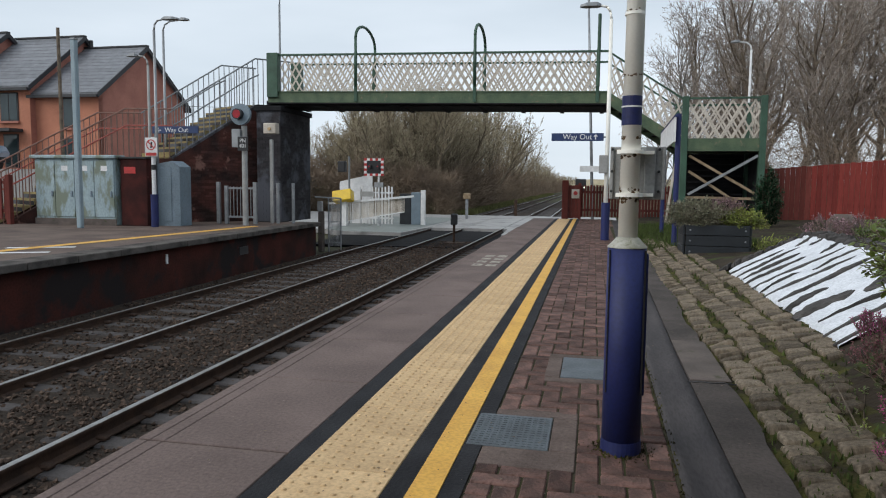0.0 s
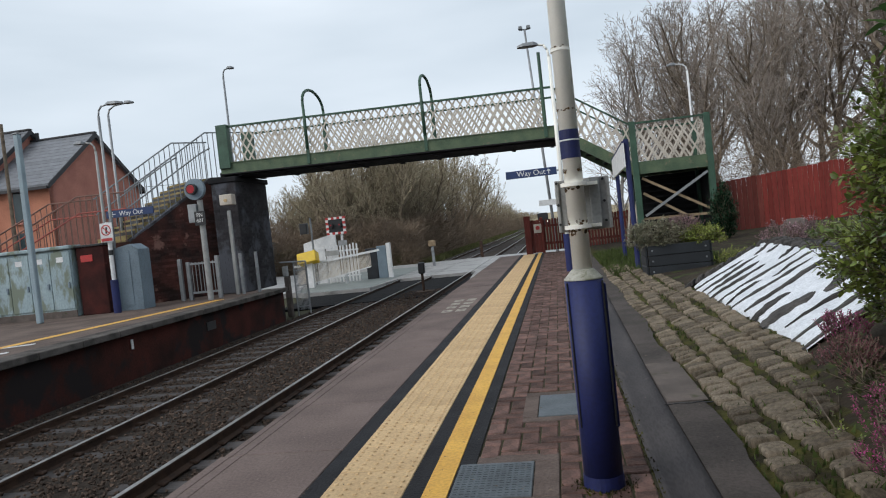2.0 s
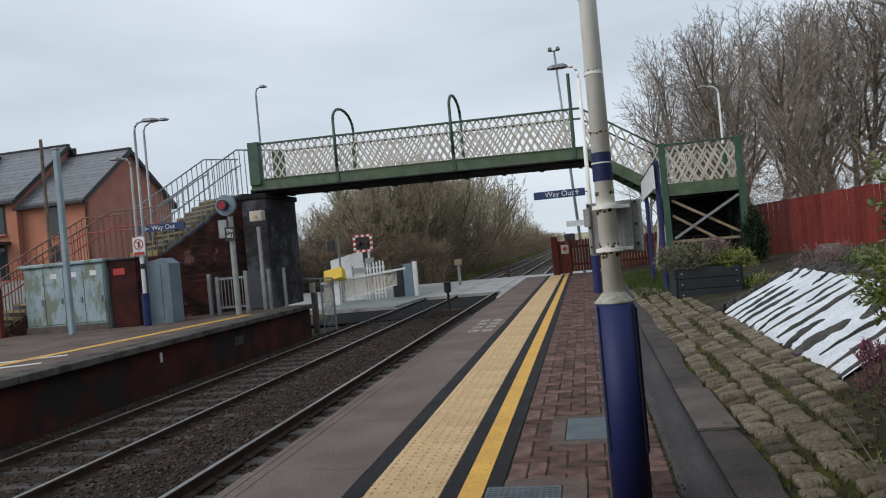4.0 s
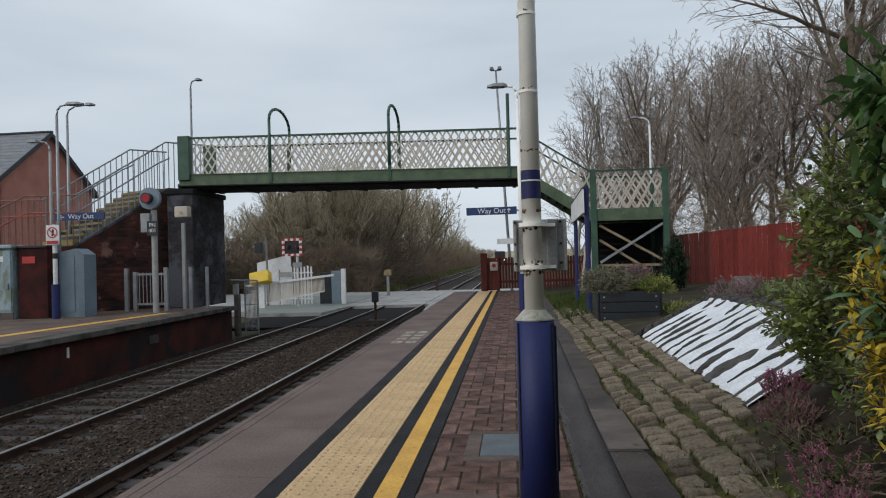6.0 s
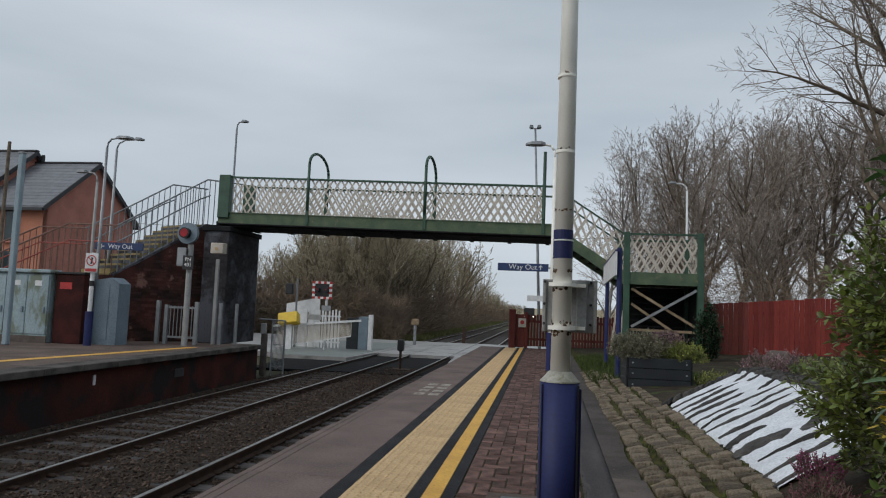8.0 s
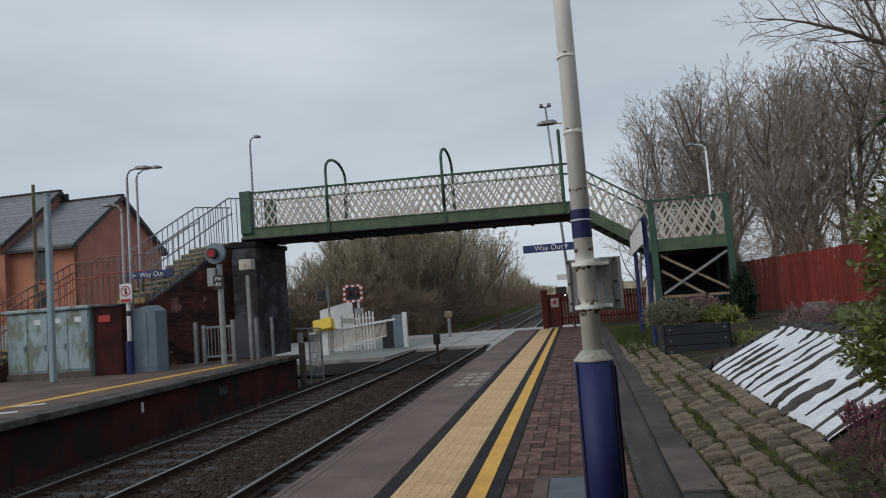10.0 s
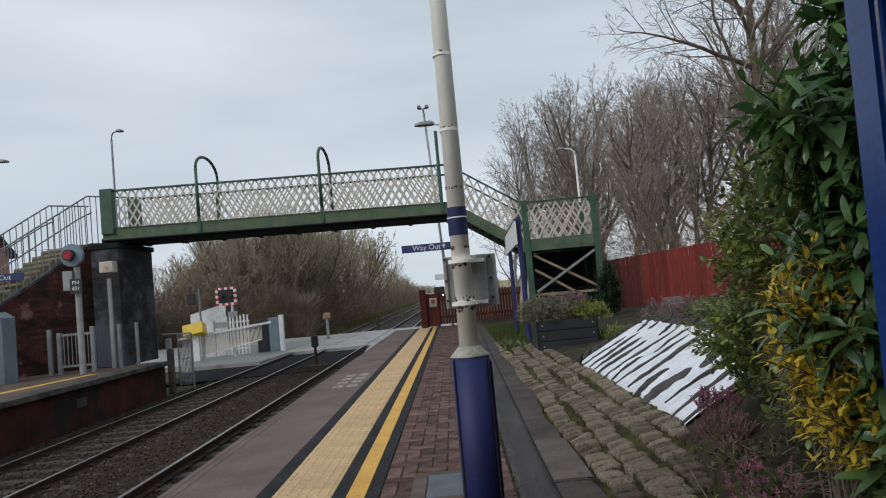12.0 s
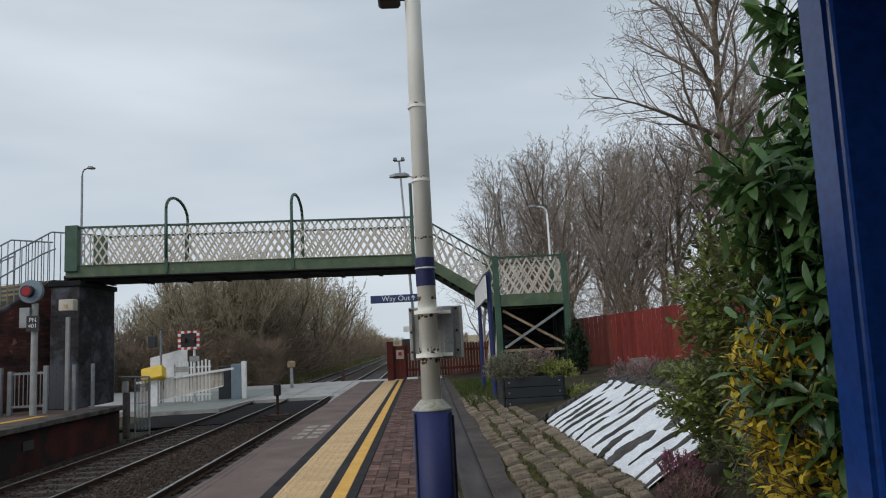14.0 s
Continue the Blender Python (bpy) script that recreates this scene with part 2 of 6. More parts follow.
    "house_gable": mat("red_brick", (0.47, 0.21, 0.16), (0.38, 0.165, 0.13), 0.85, scale=1.2, fine=22, bump=0.2),
    "roof": mat("slate_roof", (0.19, 0.197, 0.215), (0.14, 0.145, 0.16), 0.5, scale=3, fine=20, bump=0.25, spread=0.12),
    "verge": mat("dark_bargeboard", (0.03, 0.03, 0.035), rough=0.6),
    "glass": mat("window_glass", (0.04, 0.06, 0.065), (0.03, 0.045, 0.05), 0.06, scale=1, bump=0),
    "bark": mat("bark", (0.22, 0.175, 0.13), (0.12, 0.095, 0.075), 0.95, scale=5, fine=30, bump=0.6),
    "bark_pale": mat("birch_bark", (0.30, 0.28, 0.26), (0.16, 0.145, 0.13), 0.9, scale=5, fine=30, bump=0.4),
    "twig": mat("twig", (0.37, 0.315, 0.27), (0.25, 0.21, 0.18), 0.95, scale=0.6, fine=8, bump=0),
    "bark_far": mat("dull_far_bark", (0.25, 0.205, 0.15), (0.15, 0.122, 0.09), 0.95, scale=0.8, fine=6, bump=0),
    "bramble": mat("dead_bramble", (0.29, 0.22, 0.16), (0.18, 0.138, 0.105), 0.95, scale=0.5, fine=5, bump=0, mark=(0.085, 0.09, 0.04), mark_scale=0.35, mark_at=0.62),
    "worn_paint": mat("worn_pale_paint", (0.46, 0.43, 0.36), (0.2, 0.17, 0.15), 0.85, scale=9, fine=70, bump=0.2),
    "guard": mat("shaded_gap_black", (0.014, 0.014, 0.015), (0.008, 0.008, 0.009), 0.95, scale=2, bump=0.3),
    "twig_far": mat("far_twig", (0.42, 0.36, 0.255), (0.31, 0.26, 0.18), 0.95, scale=0.12, fine=3, bump=0, mark=(0.35, 0.33, 0.20), mark_scale=0.25, mark_at=0.55),
    "laurel": mat("laurel_leaf", (0.125, 0.215, 0.065), (0.06, 0.13, 0.045), 0.25, scale=3, fine=20, bump=0.05, spread=0.45),
    "leaf": mat("small_leaf", (0.235, 0.28, 0.06), (0.11, 0.165, 0.042), 0.38, scale=3, fine=20, bump=0.05, spread=0.5),
    "variegated": mat("yellow_leaf", (0.86, 0.60, 0.05), (0.50, 0.40, 0.05), 0.45, scale=20, fine=40, bump=0.05, spread=0.25),
    "spike": mat("laurel_flower_spike", (0.30, 0.36, 0.13), (0.20, 0.27, 0.09), 0.6, scale=40, fine=90, bump=0.2),
    "bed": mat("dull_bed_plants", (0.06, 0.07, 0.028), (0.04, 0.035, 0.018), 0.8, scale=6, fine=20, bump=0, spread=0.5),
    "heather": mat("pink_heather", (0.50, 0.095, 0.27), (0.28, 0.065, 0.15), 0.8, scale=6, fine=20, bump=0, spread=0.5),
    "heather_pale": mat("pale_pink_heather", (0.36, 0.22, 0.26), (0.22, 0.14, 0.15), 0.8, scale=6, fine=20, bump=0, spread=0.5),
    "heather_mix": mat("fading_pink_heather", (0.30, 0.11, 0.15), (0.12, 0.07, 0.06), 0.85, scale=9, fine=20, bump=0, spread=0.5),
    "sage": mat("grey_green_leaf", (0.30, 0.29, 0.21), (0.17, 0.175, 0.11), 0.75, scale=6, fine=20, bump=0, spread=0.45),
    "lime": mat("yellow_green_leaf", (0.30, 0.34, 0.06), (0.16, 0.21, 0.04), 0.7, scale=6, fine=20, bump=0, spread=0.45),
    "conifer": mat("dark_conifer", (0.018, 0.05, 0.024), (0.012, 0.035, 0.016), 0.8, scale=6, fine=20, bump=0, spread=0.5),
    "verge_grass": mat("verge_grass", (0.17, 0.17, 0.07), (0.10, 0.105, 0.045), 0.95, scale=0.4, fine=4, bump=0, spread=0.3),
    "grass": mat("rough_grass", (0.09, 0.12, 0.036), (0.055, 0.075, 0.025), 0.95, scale=3, fine=20, bump=0.3, spread=0.4),
    "road": mat("road_surface", (0.36, 0.35, 0.34), (0.27, 0.262, 0.255), 0.5, scale=1.2, fine=60, bump=0.25, mark=(0.15, 0.145, 0.14), mark_scale=0.8, mark_at=0.55),
    "road_green": mat("grey_green_road", (0.21, 0.235, 0.22), (0.165, 0.185, 0.175), 0.55, scale=1.0, fine=60, bump=0.25),
    "ground": mat("far_ground", (0.075, 0.075, 0.04), (0.05, 0.045, 0.03), 0.95, scale=0.15, fine=2.5, bump=0.4),
    "cover": mat("iron_cover", (0.115, 0.135, 0.15), (0.075, 0.088, 0.098), 0.55, metal=0.3, scale=6, fine=60, bump=0.2, mark=(0.11, 0.08, 0.06), mark_scale=10, mark_at=0.64),
    "yellow_box": mat("yellow_enamel", (0.78, 0.52, 0.02), (0.68, 0.44, 0.02), 0.5, scale=4, bump=0.05),
    "mortar": mat("brown_mortar", (0.165, 0.125, 0.108), (0.105, 0.08, 0.07), 0.9, scale=5, fine=60, bump=0.7, mark=(0.07, 0.06, 0.05), mark_scale=9, mark_at=0.6),
    "cable": mat("black_cable", (0.03, 0.03, 0.03), rough=0.6, bump=0),
    "red_lens": lamp_mat("red_lens", (0.33, 0.006, 0.015), 0.08),
    "head_lens": lamp_mat("headlight", (1.0, 0.95, 0.85), 3.0),
}

for key in ("laurel", "leaf", "variegated", "lime", "sage", "grass"):
    tree = M[key].node_tree
    shade, leaf_out = tree.nodes["Principled BSDF"], tree.nodes["Material Output"]
    glow, blend = tree.nodes.new("ShaderNodeBsdfTranslucent"), tree.nodes.new("ShaderNodeMixShader")
    blend.inputs[0].default_value = 0.28
    tree.links.new(shade.inputs["Base Color"].links[0].from_socket, glow.inputs["Color"])
    tree.links.new(shade.outputs["BSDF"], blend.inputs[1])
    tree.links.new(glow.outputs["BSDF"], blend.inputs[2])
    tree.links.new(blend.outputs["Shader"], leaf_out.inputs["Surface"])

# ---- mesh helpers ----


def thing(name, label, category, at=(0, 0, 0), group="", kind=""):
    ob = new(name)
    ob.matrix_basis = Matrix.Translation(at)
    ob.empty_display_size = 0.1
    return tagged(ob, label, category, group, kind)


def mesh_of(bm, material, smooth=False):
    me = bpy.data.meshes.new("mesh")
    bm.to_mesh(me)
    bm.free()
    me.materials.append(M[material])
    if smooth:
        me.shade_smooth()
    return me


def part(name, bm, material, parent, label="", smooth=False, kind=""):
    """One mesh under a thing or part. bm is in world coordinates."""
    me = bm if isinstance(bm, bpy.types.Mesh) else mesh_of(bm, material, smooth)
    ob = new(name, me)
    ob.parent = parent
    if parent.type == "EMPTY":
        ob.matrix_parent_inverse = Matrix.Translation(parent.matrix_basis.translation).inverted()
    return tagged(ob, label, kind=kind)


def solid(name, bm, material, label, category="", kind="", group="", smooth=False):
    return tagged(new(name, mesh_of(bm, material, smooth)), label, category, group, kind)


def box(bm, lo, hi, bevel=0.0, turn=None):
    c = [(a + b) / 2 for a, b in zip(lo, hi)]
    s = [abs(b - a) for a, b in zip(lo, hi)]
    made = bmesh.ops.create_cube(bm, size=1.0, matrix=Matrix.Translation(c) @ (turn or Matrix()) @ Matrix.Diagonal((*s, 1)))
    if bevel:
        edges = list({e for v in made["verts"] for e in v.link_edges})
        bmesh.ops.bevel(bm, geom=edges, offset=bevel, segments=1, affect="EDGES")
    return bm


def rod(bm, p, q, r0, r1=None, n=10):
    """A tapered round bar from p to q."""
    p, q = Vector(p), Vector(q)
    d = q - p
    m = Matrix.Translation((p + q) / 2) @ d.to_track_quat("Z", "Y").to_matrix().to_4x4()
    bmesh.ops.create_cone(bm, cap_ends=True, segments=n, radius1=r0, radius2=r0 if r1 is None else r1, depth=d.length, matrix=m)
    return bm


def bar(bm, p, q, w, t, up=(0, 0, 1)):
    """A flat bar from p to q, w wide across up, t thick."""
    p, q = Vector(p), Vector(q)
    z = (q - p).normalized()
    x = z.cross(Vector(up)).normalized()
    y = z.cross(x)
    if abs(up[1]) > 0.5:
        w, t = t, w
    m = Matrix((x, y, z)).transposed().to_4x4()
    bmesh.ops.create_cube(bm, size=1.0, matrix=Matrix.Translation((p + q) / 2) @ m @ Matrix.Diagonal((t, w, (q - p).length, 1)))
    return bm


def tube(bm, pts, r, n=8):
    for a, b in zip(pts, pts[1:]):
        rod(bm, a, b, r, r, n)
    for a in pts[1:-1]:
        bmesh.ops.create_uvsphere(bm, u_segments=n, v_segments=5, radius=r, matrix=Matrix.Translation(a))
    return bm


def prism(bm, outline, axis, lo, hi):
    """An outline in the plane across axis (0 x, 1 y, 2 z), drawn out from lo to hi."""
    def at(p, h):
        p = list(p)
        p.insert(axis, h)
        return p
    a = [bm.verts.new(at(p, lo)) for p in outline]
    b = [bm.verts.new(at(p, hi)) for p in outline]
    bm.faces.new(a)
    bm.faces.new(b[::-1])
    for i in range(len(a)):
        j = (i + 1) % len(a)
        bm.faces.new((a[i], b[i], b[j], a[j]))
    bmesh.ops.recalc_face_normals(bm, faces=bm.faces)
    return bm


def B():
    return bmesh.new()


def text_mesh(words, size, at, turn=0.0, material="white"):
    """Raised lettering that faces -y, turned about z, centred at a place."""
    cu = bpy.data.curves.new("letters", "FONT")
    cu.body, cu.size, cu.extrude, cu.align_x, cu.align_y = words, size, 0.002, "CENTER", "CENTER"
    ob = bpy.data.objects.new("letters", cu)
    me = bpy.data.meshes.new_from_object(ob)
    bpy.data.objects.remove(ob)
    me.transform(pose(*at, 90, 0, turn))
    me.materials.clear()
    me.materials.append(M[material])
    return me


rnd = random.Random(7)

# ---- ground, platforms, tracks ----
bm = B()
bmesh.ops.create_grid(bm, x_segments=2, y_segments=2, size=2500, matrix=Matrix.Translation((0, 0, -1.22)))
solid("ground", bm, "ground", "rough grassy ground reaching to the horizon", "ground", "structure")

EDGE, END = -1.42, 24.3
ZL, LEDGE, LEND = -0.13, -7.88, 21.3

bm = B()
box(bm, (EDGE + 0.12, -8, -1.2), (1.32, END, -0.03))
solid("platform_base", bm, "bitumen", "dark concrete platform body under the paving", "platform", "structure")
bm = B()
box(bm, (-30, -8, -1.2), (LEDGE - 0.2, LEND, ZL - 0.1))
solid("platform_wall", bm, "plat_wall", "sooty red brick platform wall opposite", "platform", "structure")
bm = B()
box(bm, (-30, -8, ZL - 0.1), (LEDGE - 0.55, LEND, ZL))
solid("platform_surface", bm, "plat_brown", "worn brown asphalt surface of the opposite platform", "platform", "structure")
coping_l = thing("platform_coping", "weathered concrete edge slabs of the opposite platform", "coping", (LEDGE, 8, ZL), kind="structure")
for i in range(27):
    y = -8 + i * 1.085
    bm = box(B(), (LEDGE - 0.545, y + 0.006, ZL - 0.12), (LEDGE + rnd.uniform(-0.012, 0.012), min(y + 1.079, LEND), ZL + 0.004), 0.012)
    part("slab", bm, "edge", coping_l)
bm = B()
n = 40
quad = []
for i in range(n + 1):
    y = -6 + i * (18.6 + 6) / n
    x = -9.66 + (y - 10.6) * 0.108
    quad.append((bm.verts.new((x - 0.16, y, ZL + 0.006)), bm.verts.new((x + 0.13, y, ZL + 0.006))))
for a, b in zip(quad, quad[1:]):
    bm.faces.new((a[0], a[1], b[1], b[0]))
solid("yellow_line", bm, "yellow", "faded yellow safety line on the opposite platform", "line", "structure")
for x0, x1, y0 in ((-9.6, -8.7, 10.5), (-10.1, -8.95, 11.4)):
    bm = B()
    box(bm, (x0, y0, ZL), (x1, y0 + 0.16, ZL + 0.006), turn=pose(0, 0, 0, 0, 0, 28))
    solid("painted_bar", bm, "white", "worn white bar painted on the opposite platform", "marking", "structure")

# ballast and tracks
bm = B()
prism(bm, [(-8.2, -1.21), (-8.0, -1.16), (-1.3, -1.15), (-1.2, -1.21)], 1, -12, 90)
solid("ballast_bed", bm, "ballast", "brown grey stone ballast between the platforms", "ballast", "structure")
RAILS = ((-2.15, -3.66, -0.975), (-5.57, -7.08, -1.03))


def rail_mesh(x, z, y0, y1):
    o = [(-.07, -.15), (.07, -.15), (.07, -.135), (.012, -.11), (.012, -.04), (.036, -.028), (.036, -.004), (.03, 0), (-.03, 0), (-.036, -.004), (-.036, -.028), (-.012, -.04), (-.012, -.11), (-.07, -.135)]
    return prism(B(), [(x + a, z + b) for a, b in o], 1, y0, y1)


sleeper_me = mesh_of(box(box(B(), (-1.25, -0.125, -0.1), (1.25, 0.125, 0.0), 0.02), (-0.35, -0.11, -0.1), (0.35, 0.11, 0.006), 0.02), "sleeper")
clip_me = mesh_of(box(B(), (-0.11, -0.05, 0), (0.11, 0.05, 0.045), 0.015), "rail_side")
for xa, xb, z in RAILS:
    tr = thing("railway_track", "rusty rails with bright worn tops on concrete sleepers", "track", ((xa + xb) / 2, 10, z), kind="structure")
    for x in (xa, xb):
        r = part("rail", rail_mesh(x, z, -12, 160), "rail_side", tr)
        part("running_surface", box(B(), (x - 0.029, -12, z - 0.002), (x + 0.029, 160, z + 0.003)), "rail_top", r, "bright worn rail head")
    for i in range(110):
        y = -3 + i * 0.65
        if 25.2 < y < 47.5:
            continue
        s = part("sleeper", sleeper_me, "", tr)
        s.location = ((xa + xb) / 2, y, z - 0.155 + (0.008 if xa > -5 else 0.035))
        for x in (xa, xb):
            c = part("rail_clip", clip_me, "", s)
            c.location = (x - (xa + xb) / 2, 0, 0)

# loose ballast stones
verts, faces = [], []
base = [(1, 0, 0), (-1, 0, 0), (0, 1, 0), (0, -1, 0), (0, 0, 1), (0, 0, -1)]
tri = [(0, 2, 4), (2, 1, 4), (1, 3, 4), (3, 0, 4), (2, 0, 5), (1, 2, 5), (3, 1, 5), (0, 3, 5)]
for i in range(21000):
    y = 3 + 24 * rnd.random() ** 1.5
    x = rnd.uniform(-7.9, -2.6)
    if min(abs(x - q) for pair in RAILS for q in pair[:2]) < 0.09 or (x < -5.0 and rnd.random() < 0.45 and (y + 3.15) % 0.65 < 0.3):
        continue
    s = rnd.uniform(0.016, 0.036)
    m = Euler((rnd.uniform(0, 6), rnd.uniform(0, 6), rnd.uniform(0, 6))).to_matrix()
    k = len(verts)
    mid = -4.62
    low = -1.15 + (0.045 if abs(x - mid) < 0.7 else 0.0) + rnd.uniform(-0.01, 0.02)
    for b_ in base:
        v = m @ (Vector(b_) * s * rnd.uniform(0.7, 1.25))
        verts.append((x + v.x, y + v.y, low + v.z * 0.8))
    faces += [tuple(k + t_ for t_ in f) for f in tri]
me = bpy.data.meshes.new("stones")
me.from_pydata(verts, [], faces)
me.materials.append(M["stone"])
tagged(new("ballast_stones", me), "loose brown and grey ballast stones", "ballast", kind="stuff")

# ---- near platform paving ----
bm = B()
box(bm, (-0.70, -6, -0.03), (-0.597, END, 0.0), 0.002)
box(bm, (-0.203, -6, -0.03), (-0.112, END, 0.0))
box(bm, (0.004, -6, -0.03), (0.085, END, 0.0))
solid("bitumen_strip", bm, "bitumen", "black bitumen strips beside the tactile paving", "paving", "structure")
bm = B()
box(bm, (-0.112, -6, -0.03), (0.002, END, 0.004))
solid("safety_line", bm, "yellow", "bright yellow safety line along the platform", "line", "structure")
coping = thing("platform_edge", "brown grey concrete edge slabs with grip grooves", "coping", (EDGE, 8, 0), kind="structure")
slab_y = [2.91 + 1.07 * i for i in range(-8, 20)]
for y in slab_y:
    bm = B()
    x0 = EDGE + rnd.uniform(-0.012, 0.012)
    g = rnd.uniform(0.006, 0.013)
    for a, b in ((x0, EDGE + 0.055), (EDGE + 0.065, EDGE + 0.125), (EDGE + 0.135, -0.705)):
        box(bm, (a, y + g, -0.09), (b, min(y + 1.07 - g, END), 0.0), 0.004)
    box(bm, (x0 + 0.01, y + g + 0.001, -0.09), (-0.71, min(y + 1.069 - g, END), -0.004))
    bmesh.ops.rotate(bm, verts=bm.verts, cent=(EDGE, y + 0.5, 0), matrix=Matrix.Rotation(radians(rnd.uniform(-0.25, 0.25)), 3, "X"))
    part("slab", bm, "concrete", coping)
stencil = thing("platform_marking", "worn pale lettering bars painted on the platform edge", "marking", (-0.95, 10.5, 0), kind="structure")
for i in range(4):
    for j in range(2):
        bm = box(B(), (-1.12 + j * 0.2, 9.9 + i * 0.42, 0.0), (-0.98 + j * 0.2, 10.15 + i * 0.42, 0.003))
        part("painted_bar", bm, "worn_paint", stencil)

tactile = thing("tactile_paving", "buff yellow blister tactile slabs", "paving", (-0.4, 8, 0), kind="structure")


def tactile_tile(rows):
    t = box(B(), (-0.195, 0.0025, -0.03), (0.195, 0.3975, 0.004), 0.003)
    if rows:
        for i in range(6):
            for j in range(6):
                c = bmesh.ops.create_cone(t, cap_ends=True, segments=7, radius1=0.0125, radius2=0.008, depth=0.006, matrix=Matrix.Translation((-0.1625 + i * 0.065, 0.035 + j * 0.0665, 0.007)))
    return mesh_of(t, "tactile")


tile_me = tactile_tile(True)
for i in range(-20, 53):
    y = 3.19 + 0.4 * i
    if y < -5 or y > END - 0.4:
        continue
    s = part("tile", tile_me, "", tactile)
    s.location = (-0.4, y, rnd.uniform(-0.001, 0.001))

bm = prism(B(), [(0.085, -6), (0.9, -6), (0.9, 5), (0.9 + (END - 5) * 0.012, END), (0.085, END)], 2, -0.035, -0.008)
solid("paving_bed", bm, "joint", "sandy dirt bed between the paving blocks", "bed", "structure")
bm = box(B(), (0.012, 3.19, -0.03), (0.372, 3.62, 0.003), 0.004)
cover = thing("access_cover", "blue grey chequered iron access cover set in the paving", "cover", (0.19, 3.4, 0))
part("plate", bm, "cover", cover)
rim = box(box(box(B(), (0.375, 3.19, -0.03), (0.49, 3.62, 0.0), 0.004), (0.088, 2.985, -0.03), (0.49, 3.187, 0.0), 0.004), (0.088, 3.625, -0.03), (0.49, 3.735, -0.001), 0.004)
part("frame", rim, "mortar", cover, "cracked mortar surround")
bm = B()
for i in range(12):
    for j in range(14):
        box(bm, (0.025 + i * 0.0285, 3.205 + j * 0.029, 0.003), (0.044 + i * 0.0285, 3.217 + j * 0.029, 0.0055))
part("tread_pattern", bm, "cover", cover)
cover2 = thing("access_cover", "plain blue grey iron access cover in the paving", "cover", (0.49, 4.63, 0))
part("plate", box(B(), (0.37, 4.39, -0.03), (0.67, 4.88, 0.003), 0.004), "cover", cover2)
part("frame", box(box(box(B(), (0.275, 4.39, -0.03), (0.366, 4.88, 0.0), 0.004), (0.275, 4.3, -0.03), (0.69, 4.386, -0.001), 0.004), (0.275, 4.884, -0.03), (0.69, 4.975, -0.001), 0.004), "mortar", cover2, "mortar surround")

# right-hand gutter strips
XA = 0.90


def strip(name, x0, x1, material, label, top, y0=-6.0, y1=END, dish=0.0, ragged=0.0):
    bm = B()
    n = 150
    rows = []
    for i in range(n + 1):
        y = y0 + (y1 - y0) * i / n
        k = max(0.0, y - 5) * 0.012
        e = ragged * noise.noise((y * 2.1, x1, 0))
        top_line = [(x0 + (x1 + e - x0) * u, top - dish * math.sin(math.pi * u)) for u in (0, 0.2, 0.4, 0.6, 0.8, 1)]
        rows.append([bm.verts.new((x + k, y, z)) for x, z in top_line + [(x1, -0.05), (x0, -0.05)]])
    for a, b in zip(rows, rows[1:]):
        for j in range(8):
            bm.faces.new((a[j], a[(j + 1) % 8], b[(j + 1) % 8], b[j]))
    bmesh.ops.recalc_face_normals(bm, faces=bm.faces)
    return solid(name, bm, material, label, "paving", "structure", smooth=dish > 0)


strip("drain_channel", XA, 1.115, "channel", "dark dished asphalt drainage channel", 0.0, dish=0.026)
strip("gutter", 1.120, 1.335, "gutter", "cracked asphalt strip beside the cobbles", 0.004, ragged=0.055)
bm = box(B(), (1.125, 4.5, 0.002), (1.355, 5.58, 0.010), 0.003)
solid("concrete_patch", bm, "patch", "lighter cracked concrete patch in the gutter", "paving", "structure")
bm = B()
for k in range(9):
    bar(bm, (1.1 + k * 0.03, 4.46 - 0.012 * math.sin(k * 1.7), 0.005), (1.133 + k * 0.03, 4.46 - 0.012 * math.sin(k * 1.7 + 1.7), 0.005), 0.006, 0.007)
solid("crack", bm, "black", "dark crack across the gutter", "crack", "structure")

# ---- garden bank ----


def setts_right(y):
    pts = ((2.0, 1.5), (2.9, 1.62), (4.2, 1.86), (5.0, 2.05), (8.8, 2.05), (11, 2.0), (14, 1.75), (24, 1.6))
    if y <= pts[0][0]:
        return pts[0][1]
    for (a, p), (b, q) in zip(pts, pts[1:]):
        if y <= b:
            return p + (q - p) * (y - a) / (b - a)
    return pts[-1][1]


def bank(x, y):
    """Height of the garden ground."""
    xs = setts_right(y)
    if x <= 1.32:
        return -0.01
    low = (min(x, xs) - 1.32) * 0.19
    rise = 0.45 if y < 9 else max(0.06, 0.45 - (y - 9) * 0.2)
    up = min(1.0, max(0.0, (x - xs) / 0.9))
    return low + rise * up + max(0, x - xs - 0.9) * 0.03


bm = B()
grid = {}
xs_ = [1.32 + 0.06 * i for i in range(32)] + [3.4, 3.8, 4.5, 6, 8, 11, 16, 30]
ys_ = [-6 + 0.25 * i for i in range(72)] + [12.5 + i for i in range(16)]
for i, x in enumerate(xs_):
    for j, y in enumerate(ys_):
        grid[i, j] = bm.verts.new((x, y, bank(x, y) - 0.022 + noise.noise((x * 3, y * 3, 0)) * 0.018))
for i in range(len(xs_) - 1):
    for j in range(len(ys_) - 1):
        bm.faces.new((grid[i, j], grid[i + 1, j], grid[i + 1, j + 1], grid[i, j + 1]))
garden = solid("garden_ground", bm, "moss", "mossy brown soil of the station garden bank", "soil", "structure", smooth=True)
garden.data.materials.append(M["soil"])
